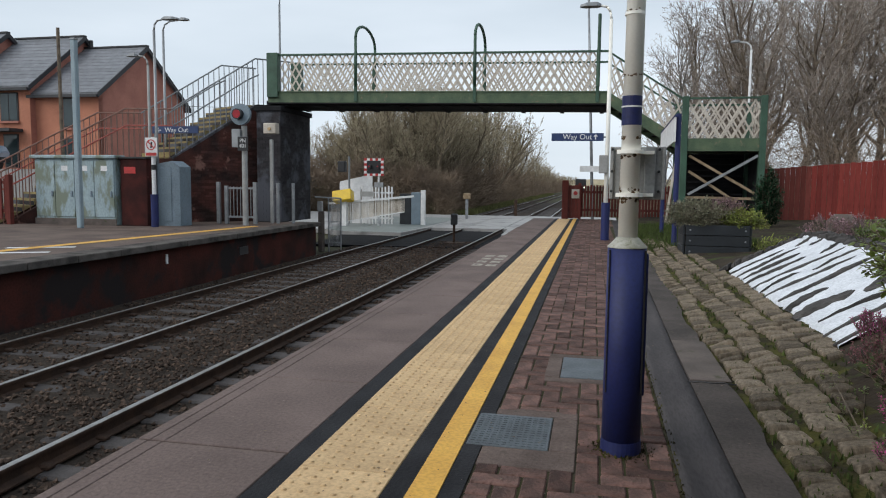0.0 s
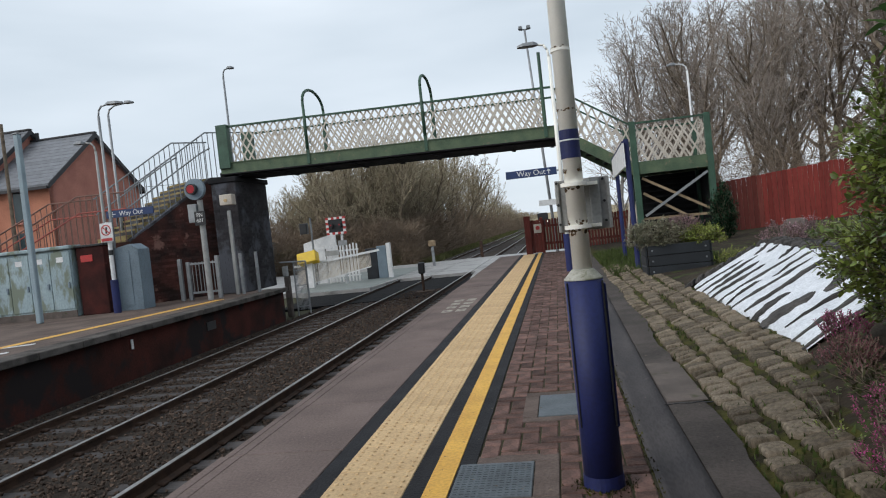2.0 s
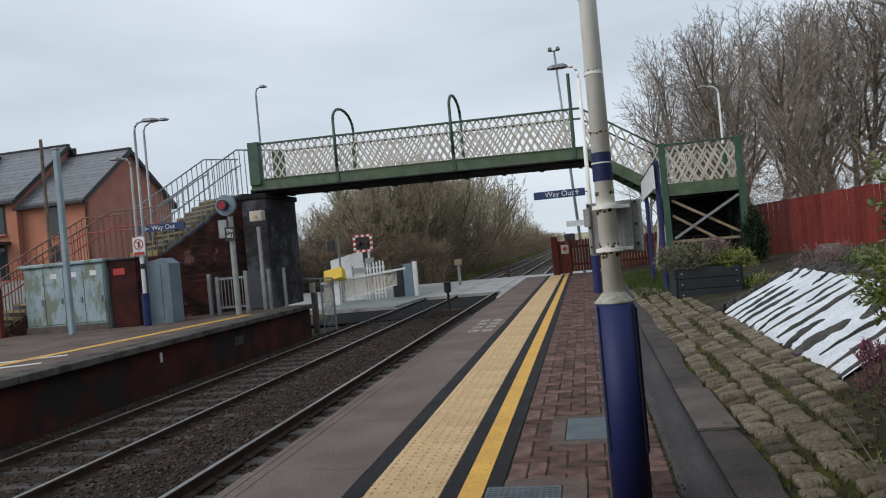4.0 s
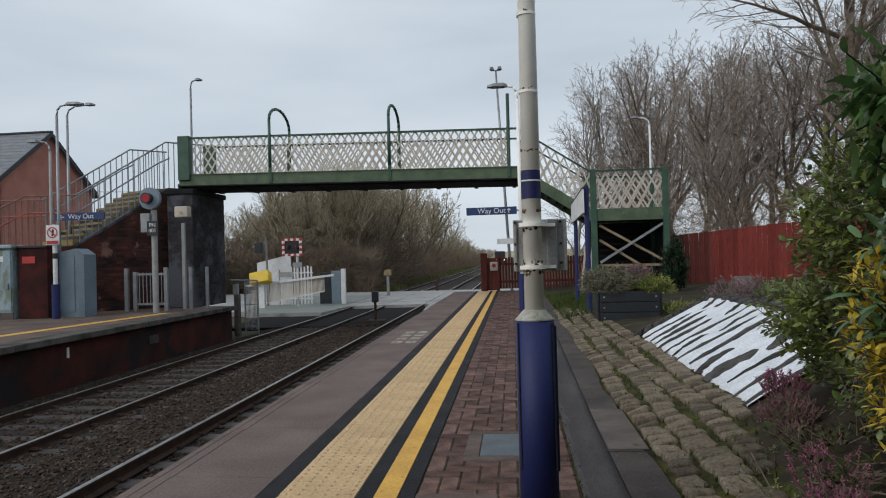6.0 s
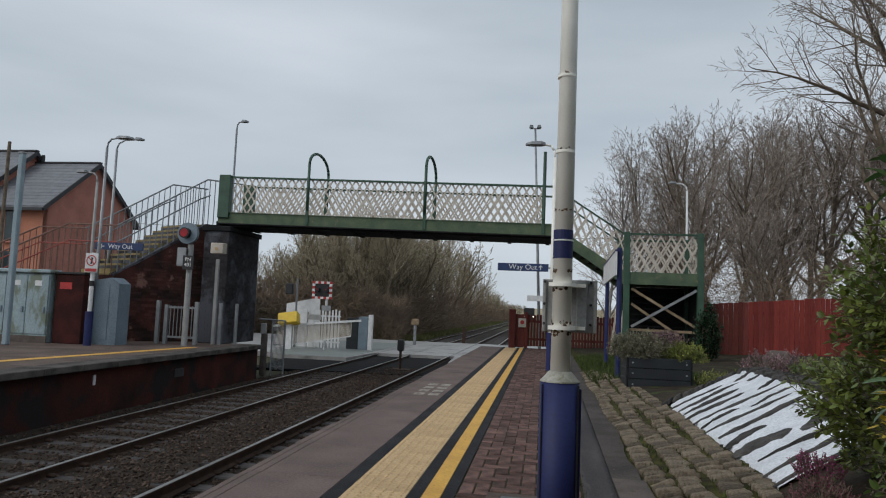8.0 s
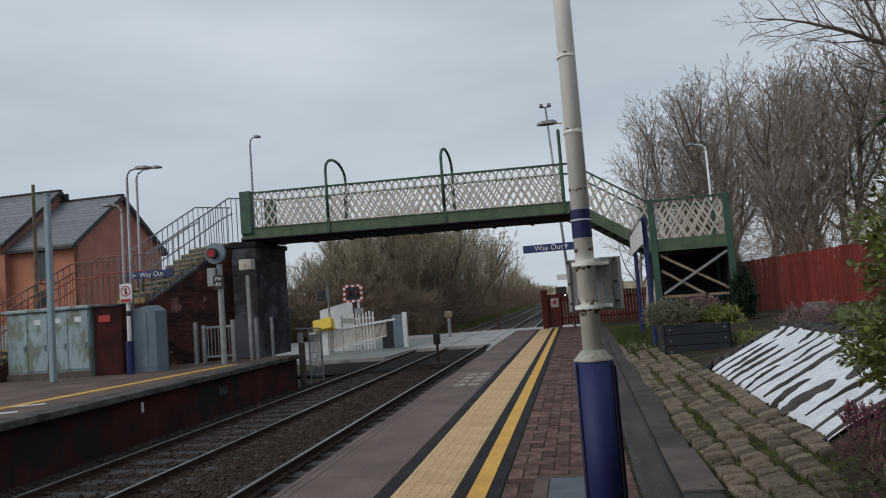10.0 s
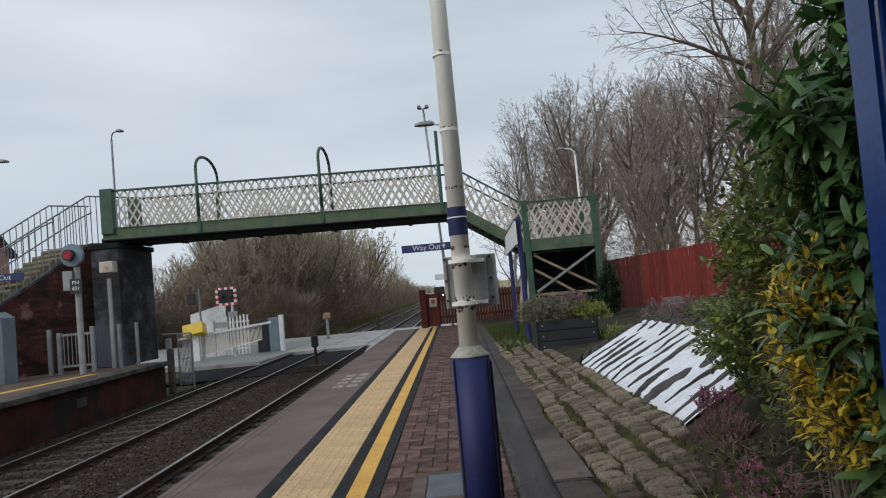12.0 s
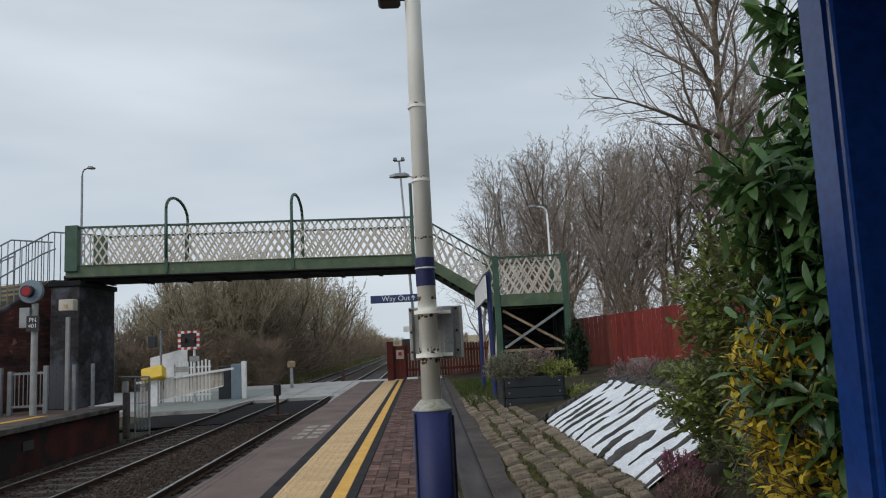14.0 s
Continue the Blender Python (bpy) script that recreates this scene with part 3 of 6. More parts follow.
for f in garden.data.polygons:
    if f.center.x > setts_right(f.center.y) + 0.03:
        f.material_index = 1

# painted stone bank: whitewashed sheet with dark stones lying on it in rows
bm = B()
rows = []
for j in range(61):
    y = 5.0 + j * 3.9 / 60
    line = [bm.verts.new((setts_right(y) + 0.03, y, bank(setts_right(y) + 0.03, y) - 0.08))]
    ragged = 0.045 * noise.noise((y * 4.1, 2.0, 0)) + 0.03 * noise.noise((y * 13, 5.0, 0))
    for k in range(11):
        u = k / 10
        x = setts_right(y) + 0.05 + ragged * (1 - u) ** 2 + 0.84 * u + rnd.uniform(-0.006, 0.006)
        line.append(bm.verts.new((x, y + 0.12 * u, bank(x, y) + (0.002 if k == 0 else 0.012) + rnd.uniform(-0.004, 0.006))))
    rows.append(line)
for a, b in zip(rows, rows[1:]):
    for k in range(11):
        bm.faces.new((a[k], a[k + 1], b[k + 1], b[k]))
rock = thing("painted_stone_bank", "sloping stone bank with bold white painted stripes", "stone bank", (2.5, 7, 0.3))
part("whitewash", bm, "whitewash", rock, "bright white painted stone face", smooth=True)


def lump(x0, x1, y, w, h, seed):
    """A long flat stone that lies up the slope, with a ragged outline."""
    bm = B()
    n, r = 12, random.Random(seed)
    ring = []
    for i in range(n + 1):
        u = i / n
        x = x0 + (x1 - x0) * u
        f = max(0.12, math.sin(math.pi * min(max(u, 0.02), 0.98)) ** 0.35)
        yy = y + r.uniform(-0.012, 0.012) + u * 0.12 + 0.025 * math.sin(seed * 2.1 + u * 5)
        a, b_ = w * f * r.uniform(0.75, 1.1), w * f * r.uniform(0.75, 1.1)
        g = bank(x, yy) + 0.004
        ring.append([bm.verts.new(p) for p in ((x, yy - a, g), (x, yy - a * 0.6, g + h * f * r.uniform(0.7, 1.1)), (x, yy + b_ * 0.5, g + h * f * r.uniform(0.7, 1.1)), (x, yy + b_, g))])
    for p, q in zip(ring, ring[1:]):
        for k in range(3):
            bm.faces.new((p[k], q[k], q[k + 1], p[k + 1]))
    bm.faces.new(ring[0])
    bm.faces.new(ring[-1][::-1])
    bmesh.ops.recalc_face_normals(bm, faces=bm.faces)
    return bm


stripes = [5.02, 5.3, 5.62, 5.95, 6.3, 6.62, 6.95, 7.22, 7.5, 7.78, 8.05, 8.32, 8.6]
for k, y in enumerate(stripes):
    r = random.Random(k)
    x = setts_right(y) + (r.uniform(0.0, 0.08) if k % 3 else 0.0)
    end = setts_right(y) + 0.92
    while x < end - 0.12:
        ln = min(r.uniform(0.28, 0.95), end - x)
        part("stone", lump(x, x + ln, y + r.uniform(-0.02, 0.02), (r.uniform(0.10, 0.15) if (k in (3, 4, 5) and r.random() < 0.6) else r.uniform(0.03, 0.062)), r.uniform(0.02, 0.04), k * 10 + int(x * 50)), "slate", rock, smooth=False)
        x += ln + (r.uniform(0.02, 0.16) if r.random() < 0.7 else 0.32)
for k in range(16):
    y = 5.0 + k * 0.27
    part("cap_stone", lump(setts_right(y) + 0.88, setts_right(y) + 1.15 + 0.1 * rnd.random(), y, 0.14, 0.06, 900 + k), "slate", rock)
for k in range(9):
    x = 2.02 + k * 0.12
    part("kerb_stone", lump(x, x + 0.16, 9.0 + 0.05 * rnd.random(), 0.09, 0.05, 800 + k), "slate", rock)

# ---- footbridge ----
BY, BW = 21.0, 1.8
YR = BY + BW


def zt(x):
    return 5.07 - (x + 9.3) * 0.0155


def lattice(bm, x0, x1, y, low, high, pitch, run, w=0.032):
    """Crossed flat bars between the heights low(x) and high(x)."""
    n = int((x1 - x0 + run) / pitch) + 1
    for s, dy in ((1, -0.006), (-1, 0.006)):
        for i in range(-1, n + 2):
            a = x0 - run + i * pitch if s > 0 else x0 + i * pitch
            b = a + run if s > 0 else a - run
            lo_, hi_ = min(a, b), max(a, b)
            if hi_ <= x0 or lo_ >= x1:
                continue
            t0 = max(0.0, (x0 - a) / (b - a) if s > 0 else (x1 - a) / (b - a))
            t1 = min(1.0, (x1 - a) / (b - a) if s > 0 else (x0 - a) / (b - a))
            if t1 - t0 < 0.03:
                continue
            xa, xb = a + (b - a) * t0, a + (b - a) * t1
            bar(bm, (xa, y + dy, low(xa) + (high(xa) - low(xa)) * t0), (xb, y + dy, low(xb) + (high(xb) - low(xb)) * t1), w, 0.008, up=(0, 1, 0))
    return bm


def slanted(x0, x1, y0, y1, low, high):
    """A plate between two sloping heights."""
    return prism(B(), [(x0, low(x0)), (x1, low(x1)), (x1, high(x1)), (x0, high(x0))], 1, y0, y1)


bridge = thing("footbridge", "green and cream riveted iron lattice footbridge over the tracks", "footbridge", (-4.3, BY + 0.9, 3.4))
XP = (-9.13, -6.62, -2.97, 0.55)
for y in (BY, YR):
    part("girder", slanted(-9.5, 0.9, y - 0.05, y + 0.05, lambda x: zt(x) - 1.50, lambda x: zt(x) - 1.14), "moss_green", bridge, "mossy green riveted girder")
    part("bottom_flange", slanted(-9.5, 0.9, y - 0.14, y + 0.14, lambda x: zt(x) - 1.52, lambda x: zt(x) - 1.485), "dark_deck", bridge)
    part("top_flange", slanted(-9.5, 0.9, y - 0.075, y + 0.075, lambda x: zt(x) - 1.16, lambda x: zt(x) - 1.135), "moss_green", bridge)
    part("handrail", slanted(-9.3, 0.9, y - 0.045, y + 0.045, lambda x: zt(x) - 0.05, lambda x: zt(x)), "green", bridge, "dark green top rail")
    for a, b in zip(XP, XP[1:]):
        part("lattice", lattice(B(), a + 0.05, b - 0.05, y, lambda x: zt(x) - 1.14, lambda x: zt(x) - 0.05, 0.235, 0.66, 0.05), "cream", bridge, "cream painted lattice panel")
    bm = B()
    for i in range(70):
        x = -9.0 + i * 0.14
        rod(bm, (x, y - 0.051, zt(x) - 1.22), (x, y - 0.066, zt(x) - 1.22), 0.014, 0.009, 6)
    part("rivet_row", bm, "moss_green", bridge, kind="stuff")
    for x in XP[1:]:
        part("post", box(B(), (x - 0.05, y - 0.09, zt(x) - 1.45), (x + 0.05, y - 0.055, zt(x) + 0.02), 0.008), "green", bridge)
    part("end_post", box(B(), (-9.5, y - 0.13, zt(-9.3) - 1.32), (-9.14, y + 0.1, zt(-9.3) + 0.03), 0.01), "green", bridge, "broad green end pillar")
part("deck", slanted(-9.6, 0.95, BY + 0.06, YR - 0.06, lambda x: zt(x) - 1.56, lambda x: zt(x) - 1.42), "dark_deck", bridge, "dark timber and iron deck")
for i in range(9):
    x = -8.9 + i * 1.2
    part("cross_beam", box(B(), (x - 0.06, BY - 0.05, zt(x) - 1.585), (x + 0.06, YR + 0.05, zt(x) - 1.56)), "dark_deck", bridge)
for x in XP[1:3]:
    pts = [(x, BY - 0.07, zt(x) - 1.0), (x, BY - 0.07, zt(x) + 0.45)]
    for i in range(1, 10):
        a = math.pi * i / 10
        pts.append((x, BY + BW / 2 - math.cos(a) * (BW / 2 + 0.07), zt(x) + 0.45 + 0.48 * math.sin(a)))
    pts += [(x, YR + 0.07, zt(x) + 0.45), (x, YR + 0.07, zt(x) - 1.0)]
    part("hoop", tube(B(), pts, 0.045, 8), "green", bridge, "green tubular overhead hoop", smooth=True)
part("stub_post", rod(B(), (0.56, BY - 0.08, zt(0.5) - 1.0), (0.56, BY - 0.08, 5.9), 0.05), "green", bridge)
part("stub_post", rod(B(), (0.56, YR, zt(0.5) - 1.0), (0.56, YR, 5.75), 0.045), "green", bridge)

# pier
bm = box(B(), (-9.8, BY - 0.25, ZL), (-9.0, YR + 0.3, zt(-9) - 1.66), 0.02)
pier = thing("bridge_pier", "soot-blackened brick pier under the footbridge end", "pier", (-8.8, BY + 0.9, ZL))
part("shaft", bm, "soot", pier)
part("cap", box(B(), (-9.86, BY - 0.31, zt(-9) - 1.76), (-8.94, YR + 0.36, zt(-9) - 1.60), 0.02), "dark_deck", pier)

# right flight and landing
flight = thing("footbridge_stair", "green and cream lattice stair flight from bridge to landing", "stair", (1.9, BY + 0.9, 2.2))


def zs(x):
    return 4.88 - (x - 0.86) * 0.655


for y in (BY, YR):
    part("stringer", slanted(0.86, 2.9, y - 0.05, y + 0.05, lambda x: zs(x) - 1.48, lambda x: zs(x) - 1.12), "moss_green", flight)
    part("handrail", slanted(0.86, 2.9, y - 0.045, y + 0.045, lambda x: zs(x) - 0.05, zs), "green", flight)
    part("lattice", lattice(B(), 0.9, 2.86, y, lambda x: zs(x) - 1.14, lambda x: zs(x) - 0.05, 0.25, 0.5, 0.045), "cream", flight)
for i in range(8):
    x = 0.95 + i * 0.25
    part("tread", box(B(), (x, BY + 0.05, zs(x) - 1.40), (x + 0.3, YR - 0.05, zs(x) - 1.35)), "dark_deck", flight)
landing = thing("stair_landing", "green lattice-sided stair landing on braced iron legs", "landing", (4.0, BY + 0.9, 0.1))
LX0, LX1, LZ = 2.90, 5.03, 3.57
for y in (BY, YR):
    for x in (LX0 + 0.05, LX1 - 0.05):
        part("leg", box(B(), (x - 0.085, y - 0.085, bank(x, y) - 0.02), (x + 0.085, y + 0.085, LZ + 0.03), 0.01), "green", landing)
    part("girder", box(B(), (LX0 + 0.135, y - 0.05, 2.10), (LX1 - 0.135, y + 0.05, 2.45)), "moss_green", landing)
    part("handrail", box(B(), (LX0, y - 0.05, LZ - 0.05), (LX1, y + 0.05, LZ)), "green", landing)
    part("lattice", lattice(B(), LX0 + 0.14, LX1 - 0.14, y, lambda x: 2.45, lambda x: LZ - 0.05, 0.29, 0.62, 0.05), "cream", landing)
part("side_handrail", box(B(), (LX1 - 0.1, BY + 0.09, LZ - 0.05), (LX1, YR - 0.09, LZ)), "green", landing)
bm = B()
for i in range(16):
    y = BY + 0.12 + i * 0.2
    if y + 0.5 < YR:
        bar(bm, (LX1 - 0.05, y, 2.45), (LX1 - 0.05, y + 0.55, LZ - 0.05), 0.035, 0.008)
        bar(bm, (LX1 - 0.06, y + 0.55, 2.45), (LX1 - 0.06, y, LZ - 0.05), 0.035, 0.008)
part("side_lattice", bm, "cream", landing)
part("side_girder", box(B(), (LX1 - 0.1, BY + 0.09, 2.1), (LX1, YR - 0.09, 2.45)), "moss_green", landing)
part("deck", box(B(), (LX0, BY + 0.055, 2.16), (LX1 - 0.105, YR - 0.055, 2.30)), "dark_deck", landing)
for p, q, m_ in (((3.1, 1.98), (4.85, 0.95), "wood"), ((3.1, 0.9), (4.88, 1.98), "galv"), ((3.05, 0.82), (4.85, 0.80), "wood"), ((3.1, 1.55), (4.4, 0.7), "wood")):
    dy = -0.02 if m_ == "galv" else 0.03
    part("brace", bar(B(), (p[0], BY + dy, p[1]), (q[0], BY + dy, q[1]), 0.07, 0.03, up=(0, 1, 0)), m_, landing, "diagonal brace")
# Dark sheets put the shade under the landing into colour, behind and beside the legs.
part("back_panel", box(B(), (LX0 + 0.14, YR + 0.1, 0.0), (LX1 - 0.1, YR + 0.14, 2.1)), "dark_deck", landing, "dark sheet standing in for the shaded space behind the legs")
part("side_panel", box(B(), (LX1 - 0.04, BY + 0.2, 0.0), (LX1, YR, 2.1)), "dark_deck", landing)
for i in range(11):
    z = 2.0 - i * 0.18
    part("lower_tread", box(B(), (3.05, YR - 0.3 - 0.02 * i, z - 0.04), (4.8, YR - 0.05 - 0.02 * i, z)), "dark_deck", landing)
for x in (2.55, 2.75):
    part("strut", bar(B(), (x, BY + 0.3, 0.0), (x + 0.3, BY + 0.3, 2.4), 0.06, 0.04), "cream", flight, "raking timber strut")

# ---- opposite stair with its brick wall ----
SA = radians(44)
SD, SN = Vector((-math.cos(SA), -math.sin(SA), 0)), Vector((-0.66, 0.39, 0))
SD2, SN2 = Vector((-0.985, -0.174, 0)), SN
SD3, SN3 = Vector((-0.731, -0.682, 0)), SN
S0 = Vector((-9.35, 22.0, 0))


def sp(s, w, z):
    p = S0 + SD * s + SN * w if s <= 3.56 else S0 + SD * 3.55 + SD2 * (s - 3.55) + SN2 * w if s < 4.95 else S0 + SD * 3.55 + SD2 * 1.4 + SD3 * (s - 4.95) + SN3 * w
    return Vector((p.x, p.y, z))


PROFILE = ((-0.2, 3.6), (0.98, 3.6), (3.55, 1.86), (4.96, 1.86), (8.3, ZL))


def stair_z(s):
    for (a, p), (b, q) in zip(PROFILE, PROFILE[1:]):
        if s <= b:
            return p + (q - p) * (s - a) / (b - a)
    return ZL


def along(bm, s0, s1, w0, w1, low, high, n=1):
    """A block that follows the stair, between two heights given by distance."""
    rows = []
    for i in range(n + 1):
        s = s0 + (s1 - s0) * i / n
        rows.append([bm.verts.new(sp(s, w, z)) for w, z in ((w0, low(s)), (w1, low(s)), (w1, high(s)), (w0, high(s)))])
    for a, b in zip(rows, rows[1:]):
        for k in range(4):
            bm.faces.new((a[k], a[(k + 1) % 4], b[(k + 1) % 4], b[k]))
    bm.faces.new(rows[0])
    bm.faces.new(rows[-1][::-1])
    bmesh.ops.recalc_face_normals(bm, faces=bm.faces)
    return bm


stair = thing("platform_stair", "stone steps on a sooty brick wall with iron railings", "stair", tuple(sp(4, 0, ZL)))
bm = B()
for (a, p), (b, q) in zip(PROFILE, PROFILE[1:]):
    along(bm, a, b, 0.0, 0.3, lambda s: ZL, lambda s, a=a, b=b, p=p, q=q: p + (q - p) * (s - a) / (b - a) - 0.06)
part("side_wall", bm, "wall", stair, "sooty red brick side wall")
bm = B()
for (a, p), (b, q) in zip(PROFILE, PROFILE[1:]):
    along(bm, a, b, 0.302, 2.85, lambda s: ZL, lambda s, a=a, b=b, p=p, q=q: p + (q - p) * (s - a) / (b - a) - 0.28)
part("core", bm, "soot", stair)
for s0, s1, n in ((0.98, 3.55, 10), (4.96, 8.3, 11)):
    for i in range(n):
        a, b = s0 + (s1 - s0) * i / n, s0 + (s1 - s0) * (i + 1) / n
        z = stair_z(a)
        st = part("step", along(B(), a - 0.03, b + 0.01, 0.302, 2.84, lambda s: z - 0.34, lambda s: z - 0.03), "tread", stair, "yellowish worn step")
        # Dark strip over the riser paints in the shade below the step edge.
        part("riser_shadow_gap", along(B(), b - 0.02, b + 0.012, 0.305, 2.835, lambda s: z - 0.30, lambda s: z - 0.09), "soot", st)
part("mid_landing", along(B(), 3.55, 4.97, 0.302, 2.84, lambda s: 1.6, lambda s: 1.84), "tread", stair)
part("top_landing", along(B(), -0.4, 1.0, 0.302, 2.84, lambda s: 3.3, lambda s: 3.58), "tread", stair)
for w, top in ((0.1, 1.42), (2.76, 1.42)):
    for (a, b, m_) in ((-0.2, 0.98, "grey_rail"), (0.98, 3.55, "grey_rail"), (3.55, 4.96, "brown_rail"), (4.96, 8.3, "brown_rail")):
        rail = part("railing", tube(B(), [sp(a, w, stair_z(a) + top), sp(b, w, stair_z(b) + top)], 0.024, 6), m_, stair)
        n = max(2, int((b - a) / 0.165))
        for i in range(n):
            s = a + (b - a) * (i + 0.5) / n
            part("baluster", rod(B(), sp(s, w, stair_z(s) - 0.05), sp(s, w, stair_z(s) + top), 0.015, n=5), m_, rail)
    hand = [sp(s, w - 0.08, stair_z(s) + 0.92) for s in (0.9, 1.25, 3.55, 4.96, 8.3)]
    part("grab_rail", tube(B(), hand[:3], 0.022, 6), "grey_rail", stair)
    part("grab_rail", tube(B(), hand[2:], 0.022, 6), "red_rail", stair, "faded red handrail")
# brick courses proud of the wall
bm = B()
for c in range(40):
    z = ZL + 0.04 + c * 0.09
    s = -0.1 + (0.115 if c % 2 else 0)
    while s < 7.0:
        if stair_z(s) - 0.26 > z + 0.07 and stair_z(s + 0.22) - 0.26 > z + 0.07:
            along(bm, s, s + 0.215, -0.006 - 0.004 * rnd.random(), 0.02, lambda q: z, lambda q: z + 0.076)
        s += 0.23
part("brick_facing", bm, "wall", stair, kind="stuff")
part("coping", along(along(B(), 0.98, 3.6, -0.03, 0.33, lambda s: stair_z(s) - 0.10, lambda s: stair_z(s) - 0.02), -0.2, 0.98, -0.03, 0.33, lambda s: 3.50, lambda s: 3.58), "soot", stair)
bm = B()
for c in range(38):
    z = ZL + 0.03 + c * 0.09
    if z > 3.2:
        break
    for k in range(6):
        x = -9.79 + k * 0.2 + (0.1 if c % 2 else 0)
        if x + 0.19 < -8.99:
            box(bm, (x, BY - 0.258 - 0.004 * rnd.random(), z), (x + 0.188, BY - 0.24, z + 0.076))
    for k in range(12):
        y = BY - 0.24 + k * 0.2 + (0.1 if c % 2 else 0)
        if y + 0.19 < YR + 0.29:
            box(bm, (-9.01, y, z), (-8.992 + 0.004 * rnd.random(), y + 0.188, z + 0.076))
part("brick_facing", bm, "soot", pier, kind="stuff")

# ---- posts and signs ----
PX, PY = 0.68, 3.29
lp = thing("lamp_post", "chipped white lamp post with a navy blue sleeve", "lamp post", (PX, PY, 0))
bm = rod(B(), (PX, PY, -0.01), (PX, PY, 0.884), 0.083, 0.081, 28)
part("sleeve", bm, "navy", lp, "navy blue steel sleeve", smooth=True)
part("base_collar", rod(B(), (PX, PY, -0.01), (PX, PY, 0.05), 0.088, 0.085, 28), "navy", lp)
part("door_strip", box(B(), (PX + 0.075, PY - 0.03, 0.25), (PX + 0.088, PY + 0.03, 0.86), 0.004), "navy", lp)
part("shoulder", rod(rod(B(), (PX, PY, 0.883), (PX, PY, 0.889), 0.083, 0.082, 28), (PX, PY, 0.889), (PX, PY, 0.926), 0.079, 0.046, 28), "collar", lp, "sloping weathered grey collar")
part("shaft", rod(B(), (PX, PY, 0.92), (PX + 0.01, PY, 4.75), 0.041, 0.028, 24), "pole_white", lp, "chipped white tube", smooth=True)
part("band", rod(B(), (PX, PY, 1.395), (PX, PY, 1.515), 0.0415, 0.041, 24), "navy", lp, "painted blue band")
part("cable_tie", rod(B(), (PX, PY, 1.468), (PX, PY, 1.474), 0.043, 0.043, 24), "white", lp)
for z in (1.285, 1.105):
    part("clamp", rod(B(), (PX, PY, z - 0.008), (PX, PY, z + 0.008), 0.056, 0.056, 24), "pole_white", lp, "steel clamp ring")
for z in (1.85, 2.18):
    part("weld_ring", rod(B(), (PX, PY, z - 0.006), (PX, PY, z + 0.006), 0.041, 0.041, 24), "pole_white", lp)
bm = B()
for z, h in ((1.266, 0.016), (1.345, 0.014), (1.087, 0.016), (1.13, 0.02), (1.862, 0.008), (2.188, 0.012), (1.6, 0.008)):
    band_r = random.Random(int(z * 1000))
    for i in range(20):
        a = band_r.uniform(0, 2 * math.pi)
        h1 = h * band_r.uniform(0.25, 0.6)
        w_ = band_r.uniform(0.07, 0.3)
        rr = 0.0413 - (z - 0.95) * 0.0034 + 0.0008 + 0.0004 * i / 26
        zc = z + band_r.gauss(0, h * 0.3)
        q = [bm.verts.new((PX + rr * math.sin(a + da), PY - rr * math.cos(a + da), zc + dz)) for da, dz in ((-w_, -h1 * 0.2), (-w_ * 0.3, -h1), (w_ * 0.5, -h1 * 0.7), (w_, 0.1 * h1), (w_ * 0.2, h1 * 0.8), (-w_ * 0.6, h1 * 0.6))]
        bm.faces.new(q)
part("rust_patches", bm, "rust", lp, "flaking paint and rust", kind="stuff")
for x, w_ in ((PX - 0.072, 0.003), (PX + 0.074, 0.004)):
    part("sleeve_seam", box(B(), (x - w_, PY - 0.048, 0.26), (x + w_, PY - 0.036, 0.875), 0.001), "black", lp)
part("bracket", tube(B(), [(PX, PY, 2.69), (PX - 0.1, PY, 2.69)], 0.014), "black", lp)
part("loudspeaker", box(B(), (PX - 0.15, PY - 0.05, 2.66), (PX - 0.05, PY + 0.05, 2.70), 0.012), "black", lp)
nb = thing("notice_board", "grey metal back of a notice board clamped to the post", "notice board", (PX, PY + 0.1, 1.2))
part("panel", box(B(), (0.60, 3.395, 1.085), (0.832, 3.405, 1.312), 0.003), "board_grey", nb)
part("channel", box(B(), (0.745, 3.372, 1.085), (0.79, 3.394, 1.312), 0.004), "board_grey", nb)
part("channel", box(B(), (0.60, 3.380, 1.085), (0.615, 3.394, 1.312), 0.003), "board_grey", nb)
part("rim", box(B(), (0.818, 3.378, 1.085), (0.832, 3.394, 1.312), 0.003), "board_grey", nb)
for z in (1.30, 1.12, 1.205):
    for x in (0.608, 0.805):
        part("bolt", rod(B(), (x, 3.395, z), (x, 3.376, z), 0.006, n=8), "black", nb)
for z in (1.285, 1.105):
    part("strap", box(B(), (PX - 0.03, PY + 0.04, z - 0.007), (PX + 0.1, PY + 0.108, z + 0.007)), "pole_white", nb)


